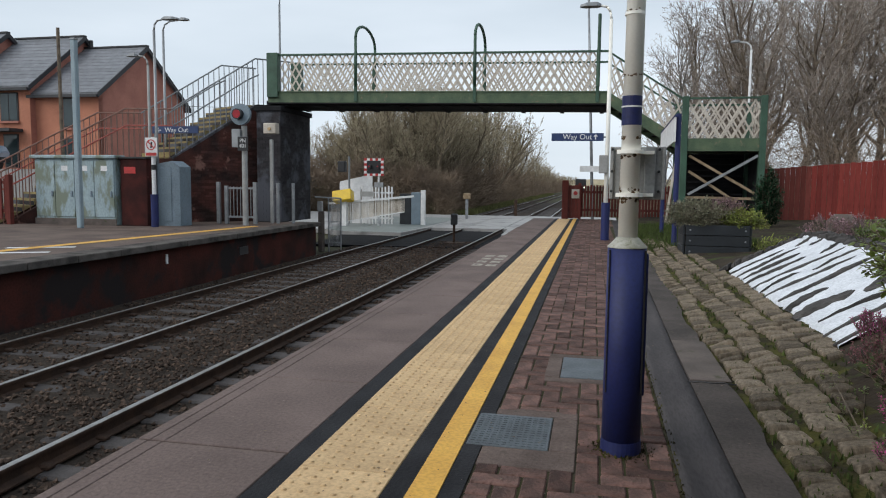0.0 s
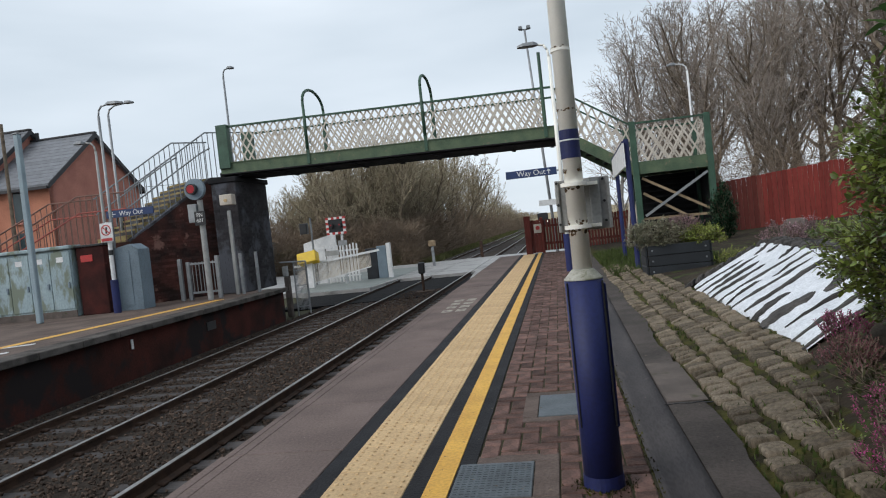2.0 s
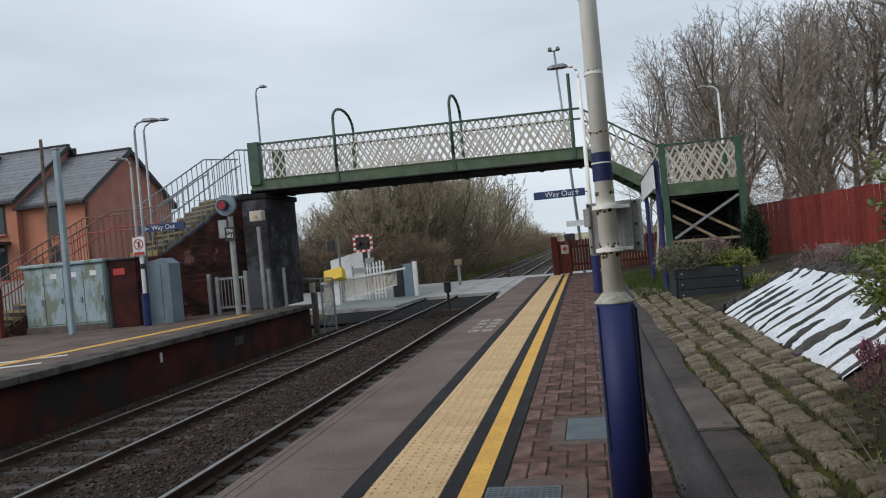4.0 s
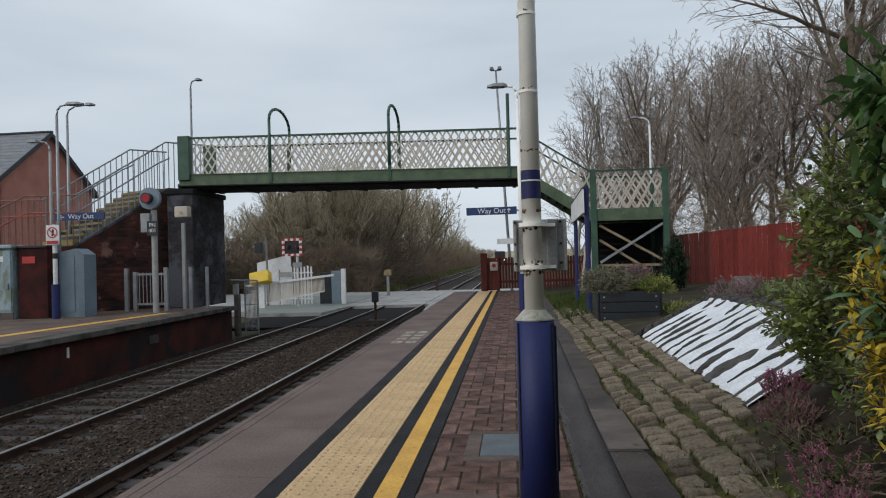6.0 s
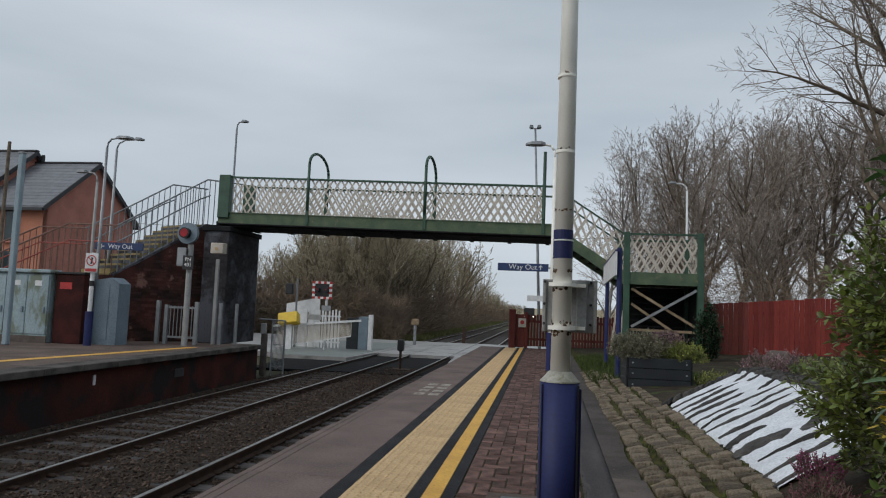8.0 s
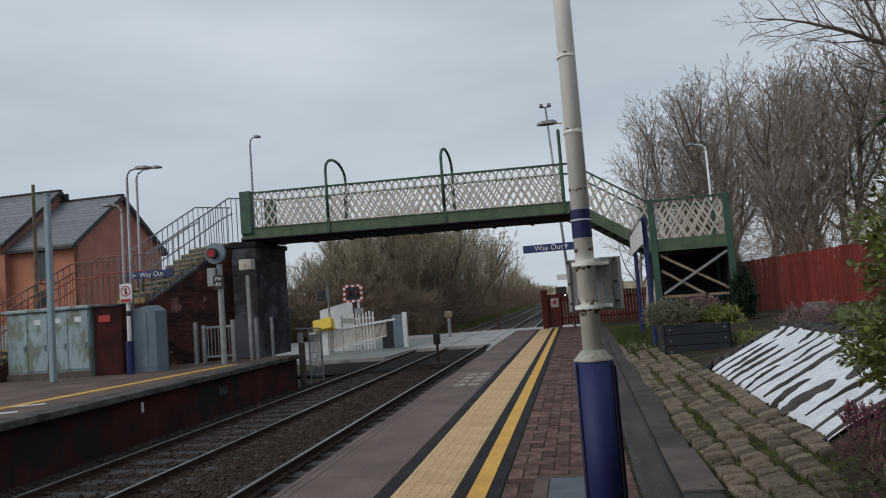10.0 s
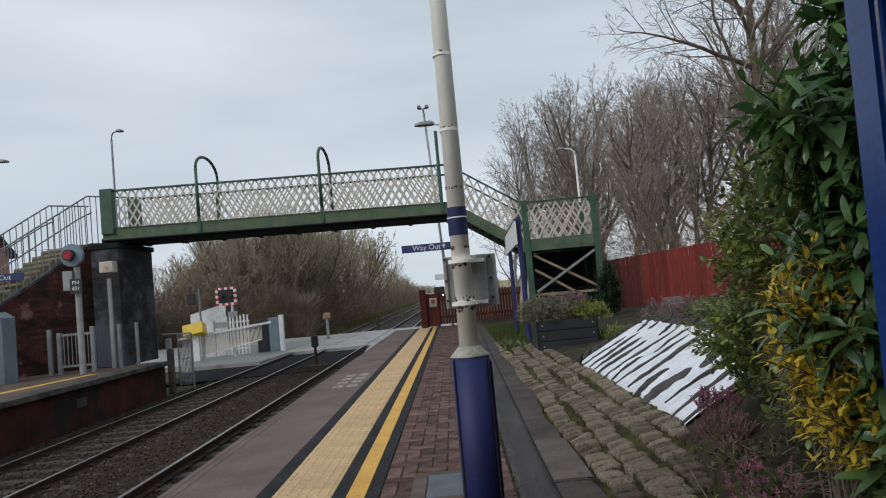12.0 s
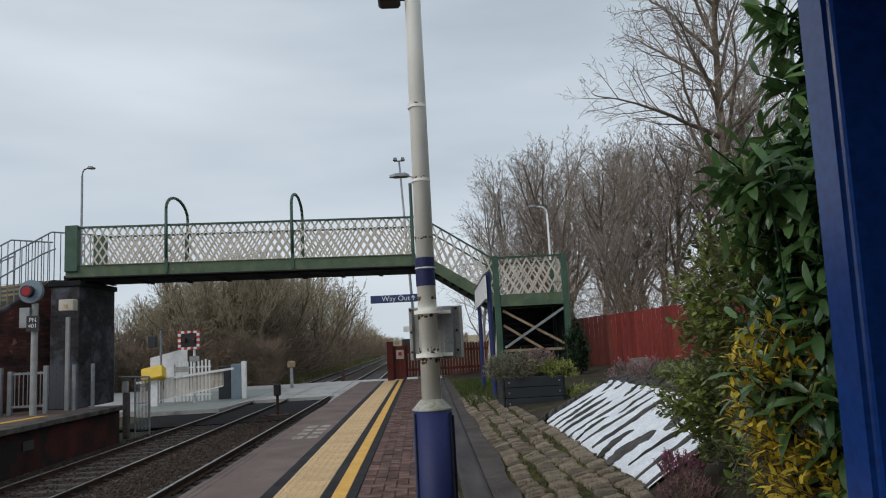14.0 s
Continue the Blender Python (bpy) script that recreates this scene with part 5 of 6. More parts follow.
part("stand", box(B(), (-11.5, 32.8, -1.0), (-11.2, 33.0, 0.2)), "white", yb)
cs = thing("crossing_signal", "level crossing signal with red and white chequered backboard", "signal", (-9.85, 33.6, -1))
part("post", rod(B(), (-9.8, 33.6, -1.0), (-9.8, 33.6, 1.5), 0.06), "white", cs)
part("backboard", box(B(), (-10.45, 33.5, 1.5), (-9.58, 33.54, 2.27), 0.01), "black", cs)
for i in range(7):
    for z in (1.46, 2.20):
        part("border_block", box(B(), (-10.51 + i * 0.142, 33.47, z), (-10.37 + i * 0.142, 33.52, z + 0.11)), "white" if i % 2 else "red", cs)
for i in range(5):
    for x in (-10.51, -9.66):
        part("border_block", box(B(), (x, 33.46, 1.575 + i * 0.125), (x + 0.13, 33.52, 1.695 + i * 0.125)), "red" if i % 2 else "white", cs)
for x, z in ((-10.24, 1.92), (-9.8, 1.92)):
    hd = part("lamp_head", rod(B(), (x, 33.5, z), (x, 33.36, z), 0.11, 0.11, 18), "black", cs)
    part("lens", rod(B(), (x, 33.36, z), (x, 33.35, z), 0.04, 0.04, 14), "red_lens", hd)
part("sub_plate", box(B(), (-10.0, 33.48, 0.9), (-9.55, 33.52, 1.15)), "galv", cs)
cs2 = thing("crossing_signal", "rear of a black crossing signal on a grey post", "signal", (-11.9, 34.5, -1))
part("post", rod(B(), (-11.65, 34.5, -1.0), (-11.65, 34.5, 2.45), 0.05), "grey_rail", cs2)
part("head", box(B(), (-12.2, 34.3, 1.65), (-11.8, 34.6, 2.2), 0.04), "black", cs2)
mp_ = thing("ground_signal", "small dark ground signal post between the tracks", "signal", (-4.58, 26.3, -1.15))
part("post", rod(B(), (-4.58, 26.3, -1.16), (-4.58, 26.3, -0.35), 0.05), "rail_side", mp_)
part("head", box(B(), (-4.70, 26.2, -0.42), (-4.46, 26.42, 0.0), 0.03), "black", mp_)
part("base", box(B(), (-4.9, 26.0, -1.16), (-4.2, 26.6, -1.08), 0.02), "rail_side", mp_)
mp2 = thing("marker_post", "orange topped marker post beyond the crossing", "post", (-6.9, 42, -1.2))
part("post", box(B(), (-6.98, 42, -1.2), (-6.82, 42.1, 0.3), 0.01), "grey_rail", mp2)
part("head", box(B(), (-7.12, 41.95, 0.2), (-6.68, 42.1, 0.55), 0.02), "wood", mp2)
mp3 = thing("marker_post", "rusty short post beside the far rails", "post", (-4.5, 47, -1.2))
part("post", box(B(), (-4.6, 47, -1.2), (-4.4, 47.15, 0.1), 0.01), "rail_side", mp3)
eb = thing("platform_end_fence", "grey mesh guard and concrete post at the platform end", "fence", (-8.0, 22.5, -1.2))
part("rail", tube(B(), [(-8.55, 22.4, 0.64), (-7.72, 22.6, 0.6)], 0.025, 6), "galv", eb)
part("post", box(B(), (-8.46, 22.4, -1.2), (-8.28, 22.58, 0.16), 0.03), "patch", eb, "mossy concrete post")
part("junction_box", box(B(), (-8.47, 22.36, 0.16), (-8.30, 22.5, 0.5), 0.02), "board_grey", eb, "grey junction box")
part("post", rod(B(), (-8.12, 22.52, -1.2), (-8.12, 22.52, 0.62), 0.028, n=8), "galv", eb)
part("post", rod(B(), (-7.72, 22.6, -1.2), (-7.72, 22.6, 0.6), 0.028, n=8), "galv", eb)
for i in range(9):
    x = -8.08 + i * 0.042
    part("mesh_bar", box(B(), (x - 0.007, 22.55, -1.0), (x + 0.007, 22.565, 0.58)), "galv", eb)
for z in (-0.9, -0.2, 0.3):
    part("mesh_rail", box(B(), (-8.1, 22.566, z), (-7.73, 22.58, z + 0.03)), "galv", eb)

# far train light and wire
tl = thing("train", "distant approaching train front with headlights", "train", (-2.9, 190, -1.1))
part("front", box(B(), (-4.3, 190, -0.9), (-1.5, 192, 2.6), 0.2), "black", tl)
for x in (-3.9, -1.9):
    part("headlight", rod(B(), (x, 189.99, 0.3), (x, 189.9, 0.3), 0.22, 0.22, 12), "head_lens", tl)
wire = [(-40 + 60 * i / 12, 60, 7.4 + 0.02 * (i - 6) ** 2) for i in range(13)]
solid("overhead_wire", tube(B(), wire, 0.018, 4), "cable", "thin black overhead wire across the line", "wire")

# ---- houses ----
HA = radians(89)
HG, HF = Vector((math.cos(HA), math.sin(HA), 0)), Vector((-math.sin(HA), math.cos(HA), 0))


def house(corner, width, length, eave, ridge, label, windows):
    """A gabled brick house: gable wall along HG from the corner, front wall along HF."""
    c = Vector((*corner, -1.2))
    h = thing("house", label, "house", tuple(c))

    def at(g, f, z):
        p = c + HG * g + HF * f
        return (p.x, p.y, z)

    def slab(pts, off):
        bm = B()
        a = [bm.verts.new(p) for p in pts]
        b = [bm.verts.new(Vector(p) + off) for p in pts]
        bm.faces.new(a)
        bm.faces.new(b[::-1])
        for i in range(len(a)):
            j = (i + 1) % len(a)
            bm.faces.new((a[i], b[i], b[j], a[j]))
        bmesh.ops.recalc_face_normals(bm, faces=bm.faces)
        return bm

    mid = width / 2
    part("gable_wall", slab([at(0, 0, -1.2), at(width, 0, -1.2), at(width, 0, eave), at(mid, 0, ridge), at(0, 0, eave)], HF * 0.3), "house_gable", h, "red brick gable wall")
    part("front_wall", slab([at(-0.01, 0, -1.2), at(-0.01, length, -1.2), at(-0.01, length, eave), at(-0.01, 0, eave)], HG * 0.3), "house_brick", h, "orange brick front wall")
    part("rear_wall", slab([at(width, 0.3, -1.2), at(width, length, -1.2), at(width, length, eave), at(width, 0.3, eave)], HG * -0.3), "house_brick", h)
    part("end_wall", slab([at(0.3, length, -1.2), at(width - 0.3, length, -1.2), at(width - 0.3, length, eave), at(mid, length, ridge - 0.2), at(0.3, length, eave)], HF * -0.3), "house_gable", h)
    o, d = 0.3, (ridge - eave) / mid
    n = 14
    for side in (0, 1):
        g0, g1 = (-o, mid) if side == 0 else (width + o, mid)
        roof = part("roof", slab([at(g0, -0.2, eave - o * d), at(g0, length + 0.2, eave - o * d), at(g1, length + 0.2, ridge), at(g1, -0.2, ridge)], Vector((0, 0, 0.1))), "roof", h, "dark slate roof")
        for i in range(n):
            u0, u1 = i / n, (i + 1) / n
            ga, gb = g0 + (g1 - g0) * u0, g0 + (g1 - g0) * u1
            za, zb = eave - o * d + (ridge - eave + o * d) * u0, eave - o * d + (ridge - eave + o * d) * u1
            part("slate_course", slab([at(ga, -0.22, za + 0.125), at(ga, length + 0.22, za + 0.125), at(gb, length + 0.22, zb + 0.105), at(gb, -0.22, zb + 0.105)], Vector((0, 0, 0.02))), "roof", roof)
        part("bargeboard", slab([at(g0, -0.26, eave - o * d - 0.12), at(g1, -0.26, ridge - 0.12), at(g1, -0.26, ridge + 0.14), at(g0, -0.26, eave - o * d + 0.14)], HF * 0.06), "verge", h)
        part("gutter", slab([at(g0, -0.2, eave - o * d - 0.1), at(g0, length + 0.2, eave - o * d - 0.1), at(g0, length + 0.2, eave - o * d + 0.04), at(g0, -0.2, eave - o * d + 0.04)], HG * (0.1 if side else -0.1)), "verge", h)
    part("ridge", slab([at(mid - 0.12, -0.25, ridge + 0.1), at(mid - 0.12, length + 0.2, ridge + 0.1), at(mid + 0.12, length + 0.2, ridge + 0.1), at(mid + 0.12, -0.25, ridge + 0.1)], Vector((0, 0, 0.08))), "verge", h)
    for f, z, w, hh in windows:
        win = part("window", slab([at(-0.06, f, z), at(-0.06, f + w, z), at(-0.06, f + w, z + hh), at(-0.06, f, z + hh)], HG * 0.045), "verge", h, "dark framed window")
        k = 2 if w > 0.9 else 1
        for i in range(k):
            a, b = f + 0.06 + i * (w - 0.06) / k, f + (i + 1) * (w - 0.06) / k
            part("pane", slab([at(-0.075, a, z + 0.07), at(-0.075, b, z + 0.07), at(-0.075, b, z + hh - 0.07), at(-0.075, a, z + hh - 0.07)], HG * 0.012), "glass", win)
        part("sill", slab([at(-0.16, f - 0.05, z - 0.1), at(-0.16, f + w + 0.05, z - 0.1), at(-0.16, f + w + 0.05, z), at(-0.16, f - 0.05, z)], HG * 0.14), "house_gable", win)
    return h, at, slab


bm = prism(B(), [(-70, 25.6), (-20.6, 26.2), (-20.6, 70), (-70, 70)], 2, -1.2, 1.55)
solid("raised_street", bm, "road", "grey street surface on higher ground by the houses", "road", "structure")
h1, at1, slab1 = house((-23.7, 31.5), 7.4, 3.7, 5.52, 8.25, "orange brick house with a dark slate gabled roof", [(1.25, 3.72, 0.78, 1.5), (1.3, 1.6, 0.9, 1.6)])
part("gable_window", slab1([at1(5.0, -0.05, 2.6), at1(5.6, -0.05, 2.6), at1(5.6, -0.05, 4.1), at1(5.0, -0.05, 4.1)], HF * 0.04), "glass", h1, "narrow gable window")
part("vent_pipe", rod(B(), at1(3.7, 3.3, 8.2), at1(3.7, 3.3, 8.8), 0.1), "black", h1)
h2, at2, slab2 = house((-27.4, 31.2), 7.6, 4.1, 5.88, 8.85, "second orange brick house with a higher slate roof", [(0.68, 4.05, 1.08, 1.43), (0.75, 1.7, 0.9, 1.7), (2.0, 1.6, 1.0, 1.9)])
part("porch_roof", slab2([at2(-0.9, 0.45, 3.5), at2(-0.9, 3.3, 3.5), at2(-0.9, 3.3, 3.65), at2(-0.9, 0.45, 3.65)], HG * 0.85), "verge", h2, "dark flat porch canopy")
house((-31.5, 30.2), 7.8, 6, 5.95, 9.0, "further orange brick house with a slate roof", [(1.5, 4.0, 1.1, 1.4)])


def car(x, y, colour, label):
    v = thing("parked_car", label, "car", (x, y, -1.2))
    bm = prism(B(), [(x - 2.1, -0.85), (x + 2.1, -0.85), (x + 2.15, -0.35), (x + 1.9, -0.05), (x + 1.0, 0.02), (x - 1.95, 0.08), (x - 2.15, -0.3)], 1, y - 0.85, y + 0.85)
    bmesh.ops.bevel(bm, geom=list(bm.edges), offset=0.06, segments=2, affect="EDGES")
    part("body", bm, colour, v)
    bm = prism(B(), [(x - 1.9, 0.06), (x + 1.0, 0.02), (x + 0.25, 0.5), (x - 1.5, 0.52)], 1, y - 0.72, y + 0.72)
    part("cabin", bm, "glass", v, "dark glazed cabin")
    part("roof", box(B(), (x - 1.5, y - 0.74, 0.5), (x + 0.27, y + 0.74, 0.56), 0.02), colour, v)
    for dx in (-1.3, 1.35):
        for dy in (-0.82, 0.82):
            w = part("wheel", rod(B(), (x + dx, y + dy - 0.1, -0.88), (x + dx, y + dy + 0.1, -0.88), 0.32, 0.32, 18), "black", v)
            part("rim", rod(B(), (x + dx, y + dy - 0.11, -0.88), (x + dx, y + dy - 0.09, -0.88), 0.2, 0.2, 14), "galv", w)
    part("headlight", box(B(), (x + 2.0, y - 0.8, -0.35), (x + 2.14, y - 0.5, -0.2), 0.02), "glass", v)
    part("bumper", box(B(), (x + 2.08, y - 0.8, -0.85), (x + 2.2, y + 0.8, -0.6), 0.03), "black", v)
    v.location.z += 2.75


car(-29.0, 28.4, "car_paint", "silver blue parked car beyond the stair railings")

# ---- bare trees ----


def crown_tree(seed, height, rad, kids, fork, spread, bow, twig, stems=1, droop=0.0, limb=0.5):
    """Skeleton of a leafless tree with a domed crown: limbs fork from the trunk, bow outwards and divide into ever finer twigs.
    kids: branches on a trunk, limb, branch and spray; fork: where the crown begins; spread: angle of the limbs off the trunk."""
    r = random.Random(seed)
    thick, thin = [], []
    steps = (9, 7, 5, 3, 2)

    def branch(p, d, ln, rr, level):
        n = steps[level]
        pts, dirs = [p], []
        bend = Vector((r.gauss(0, 1), r.gauss(0, 1), 0)) * bow * (0.25 if level == 0 else 1.0)
        for i in range(n):
            jolt = Vector((r.gauss(0, 1), r.gauss(0, 1), r.gauss(0, 0.6))) * (0.05, 0.11, 0.16, 0.2, 0.22)[level]
            d = (d + jolt + bend * (0.5 / n) + Vector((0, 0, (0.03, 0.085, 0.06, 0.035, 0.03)[level] - (droop if level > 2 else 0)))).normalized()
            q = pts[-1] + d * (ln / n)
            u0, u1 = i / n, (i + 1) / n
            (thick if level < 2 else thin).append((pts[-1], q, max(rr * (1 - 0.8 * u0), twig), max(rr * (1 - 0.8 * u1), twig * 0.75)))
            pts.append(q)
            dirs.append(d)
        if level >= len(kids):
            return
        count = kids[level]
        low = fork if level == 0 else 0.22
        for k in range(count):
            u = low + (0.985 - low) * (k + r.random()) / count
            i = min(n - 1, int(u * n))
            base, dd = pts[i].lerp(pts[i + 1], u * n - i), dirs[i]
            g = k * 2.4 + r.uniform(-0.5, 0.5)
            a = dd.cross(Vector((0.3, 0.8, 0.1))).normalized()
            side = a * math.cos(g) + dd.cross(a) * math.sin(g)
            t = (spread if level == 0 else 0.75) * r.uniform(0.7, 1.2) * (1.1 - 0.45 * u)
            dome = math.sqrt(max(0.12, 1 - ((u - 0.35) / 0.75) ** 2)) if level == 0 else 1.15 - 0.5 * u
            reach = (limb, 0.50, 0.48, 0.5)[level]
            branch(base, dd * math.cos(t) + side * math.sin(t), ln * reach * dome * r.uniform(0.75, 1.15), rr * (0.44, 0.42, 0.42, 0.45)[level] * (1.15 - 0.6 * u), level + 1)

    for s in range(stems):
        spot = Vector((r.gauss(0, 0.35), r.gauss(0, 0.35), -0.1)) if stems > 1 else Vector((0, 0, -0.1))
        lean = 0.14 if stems > 1 else 0.04
        branch(spot, Vector((r.gauss(0, lean), r.gauss(0, lean), 1)).normalized(), height * r.uniform(0.85, 1.0), rad, 0)
    return thick, thin


def limbs_mesh(limbs, sides, material, fine=0.0):
    """Tapered round limbs in one mesh; those thinner than fine are single flat slivers turned every way."""
    verts, faces = [], []
    for p, q, r0, r1 in limbs:
        d = (q - p).normalized()
        a = d.cross(Vector((0.31, 0.77, 0.2))).normalized()
        b = d.cross(a)
        k = len(verts)
        if r0 < fine:
            t = k * 0.7
            a = (a * math.cos(t) + b * math.sin(t)) * 1.25
            verts += [p - a * r0, p + a * r0, q + a * r1, q - a * r1]
            faces.append((k, k + 1, k + 2, k + 3))
            continue
        for c, rad in ((p, r0), (q, r1)):
            for i in range(sides):
                t = 2 * math.pi * i / sides
                verts.append(c + a * (rad * math.cos(t)) + b * (rad * math.sin(t)))
        for i in range(sides):
            j = (i + 1) % sides
            faces.append((k + i, k + j, k + sides + j, k + sides + i))
    me = bpy.data.meshes.new("limbs")
    me.from_pydata([tuple(v) for v in verts], [], faces)
    me.materials.append(M[material])
    return me


def bare_tree(label, limbs, bark, twig, place):
    thick, thin = limbs
    t = thing("bare_tree", label, "tree", (0, 0, 0), group="bare winter trees")
    part("trunk", limbs_mesh(thick, 6, bark), "", t)
    part("crown", limbs_mesh(thin, 3, twig, 0.016), "", t, "leafless twigs")
    x, y, scale, turn = place
    t.matrix_basis = Matrix.Translation((x, y, GZ)) @ Matrix.Rotation(turn, 4, "Z") @ Matrix.Scale(scale, 4)
    return t


def plant(kind, x, y, s, turn, z=-1.22):
    m = Matrix.Translation((x, y, z)) @ Matrix.Rotation(turn, 4, "Z") @ Matrix.Scale(s, 4)
    return copy_thing(kind, m)


GZ = -1.22
KINDS = [
    bare_tree("leafless broadleaf tree with a domed crown of fine twigs", crown_tree(11, 9.6, 0.2, (18, 9, 6, 4), 0.28, 0.85, 0.5, 0.0055, limb=0.4), "bark", "twig", (7.3, 30.2, 0.95, 0.4)),
    bare_tree("leafless multi-stemmed tree with a dense twiggy crown", crown_tree(12, 9.4, 0.12, (12, 7, 5, 4), 0.25, 0.65, 0.5, 0.0055, 3, limb=0.36), "bark", "twig", (10.2, 33.0, 1.15, 1.0)),
    bare_tree("leafless forked tree with arching limbs", crown_tree(13, 8.6, 0.19, (15, 10, 6, 4), 0.35, 0.9, 0.7, 0.0055, limb=0.46), "bark", "twig", (9.4, 29.2, 1.0, 2.2)),
    bare_tree("slender pale birch with fine drooping twigs", crown_tree(14, 9.0, 0.085, (18, 7, 5, 2), 0.22, 0.7, 0.3, 0.005, 1, 0.07, limb=0.32), "bark_pale", "twig", (3.3, 30.5, 1.05, 0.0)),
]
SCRUB = [
    bare_tree("leafless brown trackside tree in a dense thicket", crown_tree(21, 6.4, 0.14, (11, 6, 5, 2), 0.36, 0.8, 0.6, 0.010, 2, limb=0.42), "bark_far", "twig_far", (-15.0, 57.0, 1.1, 0.3)),
    bare_tree("leafless brown thicket tree with ascending twigs", crown_tree(22, 6.2, 0.11, (9, 6, 4, 2), 0.32, 0.7, 0.6, 0.010, 3, limb=0.42), "bark_far", "twig_far", (-12.2, 60.0, 1.18, 1.3)),
    bare_tree("distant brown leafless tree beside the railway", crown_tree(23, 6.2, 0.13, (10, 5, 4), 0.3, 0.75, 0.6, 0.016, 2, limb=0.42), "bark_far", "twig_far", (-11.8, 130.0, 0.9, 1.3)),
]
TALL = bare_tree("tall leafless tree with thick trunk and long spreading limbs", crown_tree(38, 19, 0.27, (28, 12, 6, 4), 0.34, 1.1, 0.9, 0.006, limb=0.29), "bark", "twig", (13.0, 27.0, 1.0, 0.0))

# wood behind the red fence
r_ = random.Random(5)
SPOTS = [(3, 4.3, 32.0, 0.95), (2, 5.6, 33.5, 0.8), (1, 6.2, 36, 0.95), (0, 8.4, 34.5, 1.05), (2, 11.3, 31.0, 1.12), (0, 12.2, 35.0, 1.22), (2, 14.8, 33.5, 1.25), (1, 16.3, 30.0, 1.2), (0, 17.8, 34.5, 1.3),
         (0, 18.2, 26.5, 1.0), (1, 21.2, 29.0, 1.2), (0, 22.6, 33.0, 1.3), (2, 25.0, 30.0, 1.25), (1, 8.2, 41.0, 1.2), (0, 11.6, 43.0, 1.3), (2, 15.5, 43.0, 1.35), (1, 20.0, 41.0, 1.35), (0, 8.8, 27.2, 0.62), (2, 6.4, 29.3, 0.6), (1, 24.0, 26.5, 1.1)]
for k, x, y, s in SPOTS:
    plant(KINDS[k], x, y, s, r_.uniform(0, 6.28))
# thickets along the line, lower where they run on into the distance
spots = []
for i in range(15):
    spots.append((-22.5 + i * 0.9 + r_.uniform(-0.5, 0.5), 54 + r_.uniform(0, 4), min(1.2, 0.74 + 0.09 * i) * r_.uniform(0.94, 1.05)))
for i in range(13):
    spots.append((-20.5 + i * 0.8 + r_.uniform(-0.5, 0.5), 60 + r_.uniform(0, 7), r_.uniform(1.14, 1.28)))
for i in range(8):
    spots.append((-13.6 + i * 0.3 + r_.uniform(-0.6, 0.6), 62 + i * 1.7, r_.uniform(1.08, 1.22)))
for i in range(9):
    spots.append((-19 + i * 0.95 + r_.uniform(-0.4, 0.4), 52.5 + r_.uniform(0, 3), r_.uniform(0.7, 1.0)))
for i in range(7):
    spots.append((-27 + i * 2.2 + r_.uniform(-1, 1), 66 + r_.uniform(0, 6), r_.uniform(0.8, 1.1)))
for i in range(30):
    y = 74 + i * 4.2 + i * i * 0.09
    spots.append((-10.3 - r_.uniform(0, 1.2), y, max(0.8, 1.45 - (y - 74) * 0.0042) * r_.uniform(0.9, 1.05)))
    if i % 2:
        spots.append((-14.5 - r_.uniform(0, 2.5), y + 2, r_.uniform(0.9, 1.05)))
for i in range(12):
    spots.append((7 + r_.uniform(0, 6), 62 + i * 14, r_.uniform(0.55, 0.75)))
for i in range(12):
    spots.append((-10.5 - r_.uniform(0, 5), 290 + i * 16, r_.uniform(0.9, 1.2)))
    spots.append((6.5 + r_.uniform(0, 10), 240 + i * 18, r_.uniform(0.8, 1.1)))
for x, y, s in spots:
    plant(SCRUB[2 if y > 105 else r_.randint(0, 1)], x, y, s, r_.uniform(0, 6.28))

# undergrowth below the thickets


def tangle(label, material, count, place, tall, long, wide):
    """A thicket of short criss-crossing twigs, densest near the ground, in one mesh."""
    verts, faces = [], []
    for i in range(count):
        x, y = place(i)
        top = tall * (0.75 + 0.45 * noise.noise((x * 0.35, y * 0.2, 4)))
        z = GZ + top * r_.random() ** 1.35
        a, e = r_.uniform(0, 2 * math.pi), r_.uniform(-0.25, 1.35)
        d = Vector((math.cos(a) * math.cos(e), math.sin(a) * math.cos(e), math.sin(e)))
        ln = long * r_.uniform(0.5, 1.3)
        b = r_.uniform(0, math.pi)
        side = d.cross(Vector((math.cos(b), math.sin(b), 0.3))).normalized() * wide * r_.uniform(0.6, 1.3)
        c = Vector((x, y, z))
        mid = c + d * ln * 0.5 + Vector((0, 0, 0.06 * ln))
        k = len(verts)
        verts += [c - side, c + side, mid + side * 0.8, mid - side * 0.8, c + d * ln]
        faces += [(k, k + 1, k + 2, k + 3), (k + 3, k + 2, k + 4)]
    me = bpy.data.meshes.new("tangle")
    me.from_pydata([tuple(v) for v in verts], [], faces)
    me.materials.append(M[material])
    tagged(new("undergrowth", me), label, "undergrowth", kind="stuff")


tangle("brown bramble undergrowth below the thicket", "bramble", 42000, lambda i: (-26 + 16.4 * r_.random(), 50.5 + 8 * r_.random() ** 1.4), 4.4, 1.1, 0.016)
tangle("brown undergrowth along the railway", "bramble", 34000, lambda i: (-9.6 - 3.2 * r_.random() ** 1.3, 56 + 190 * r_.random() ** 1.5), 4.6, 1.3, 0.02)
tangle("grey brown undergrowth behind the red fence", "bramble", 30000, lambda i: (5.6 + 19 * r_.random(), 23.6 + 7 * r_.random() ** 1.4), 5.2, 0.9, 0.006)
tangle("low scrub beyond the platform fence", "bramble", 5000, lambda i: (3.0 + 6 * r_.random(), 52 + 100 * r_.random()), 2.2, 1.0, 0.02)
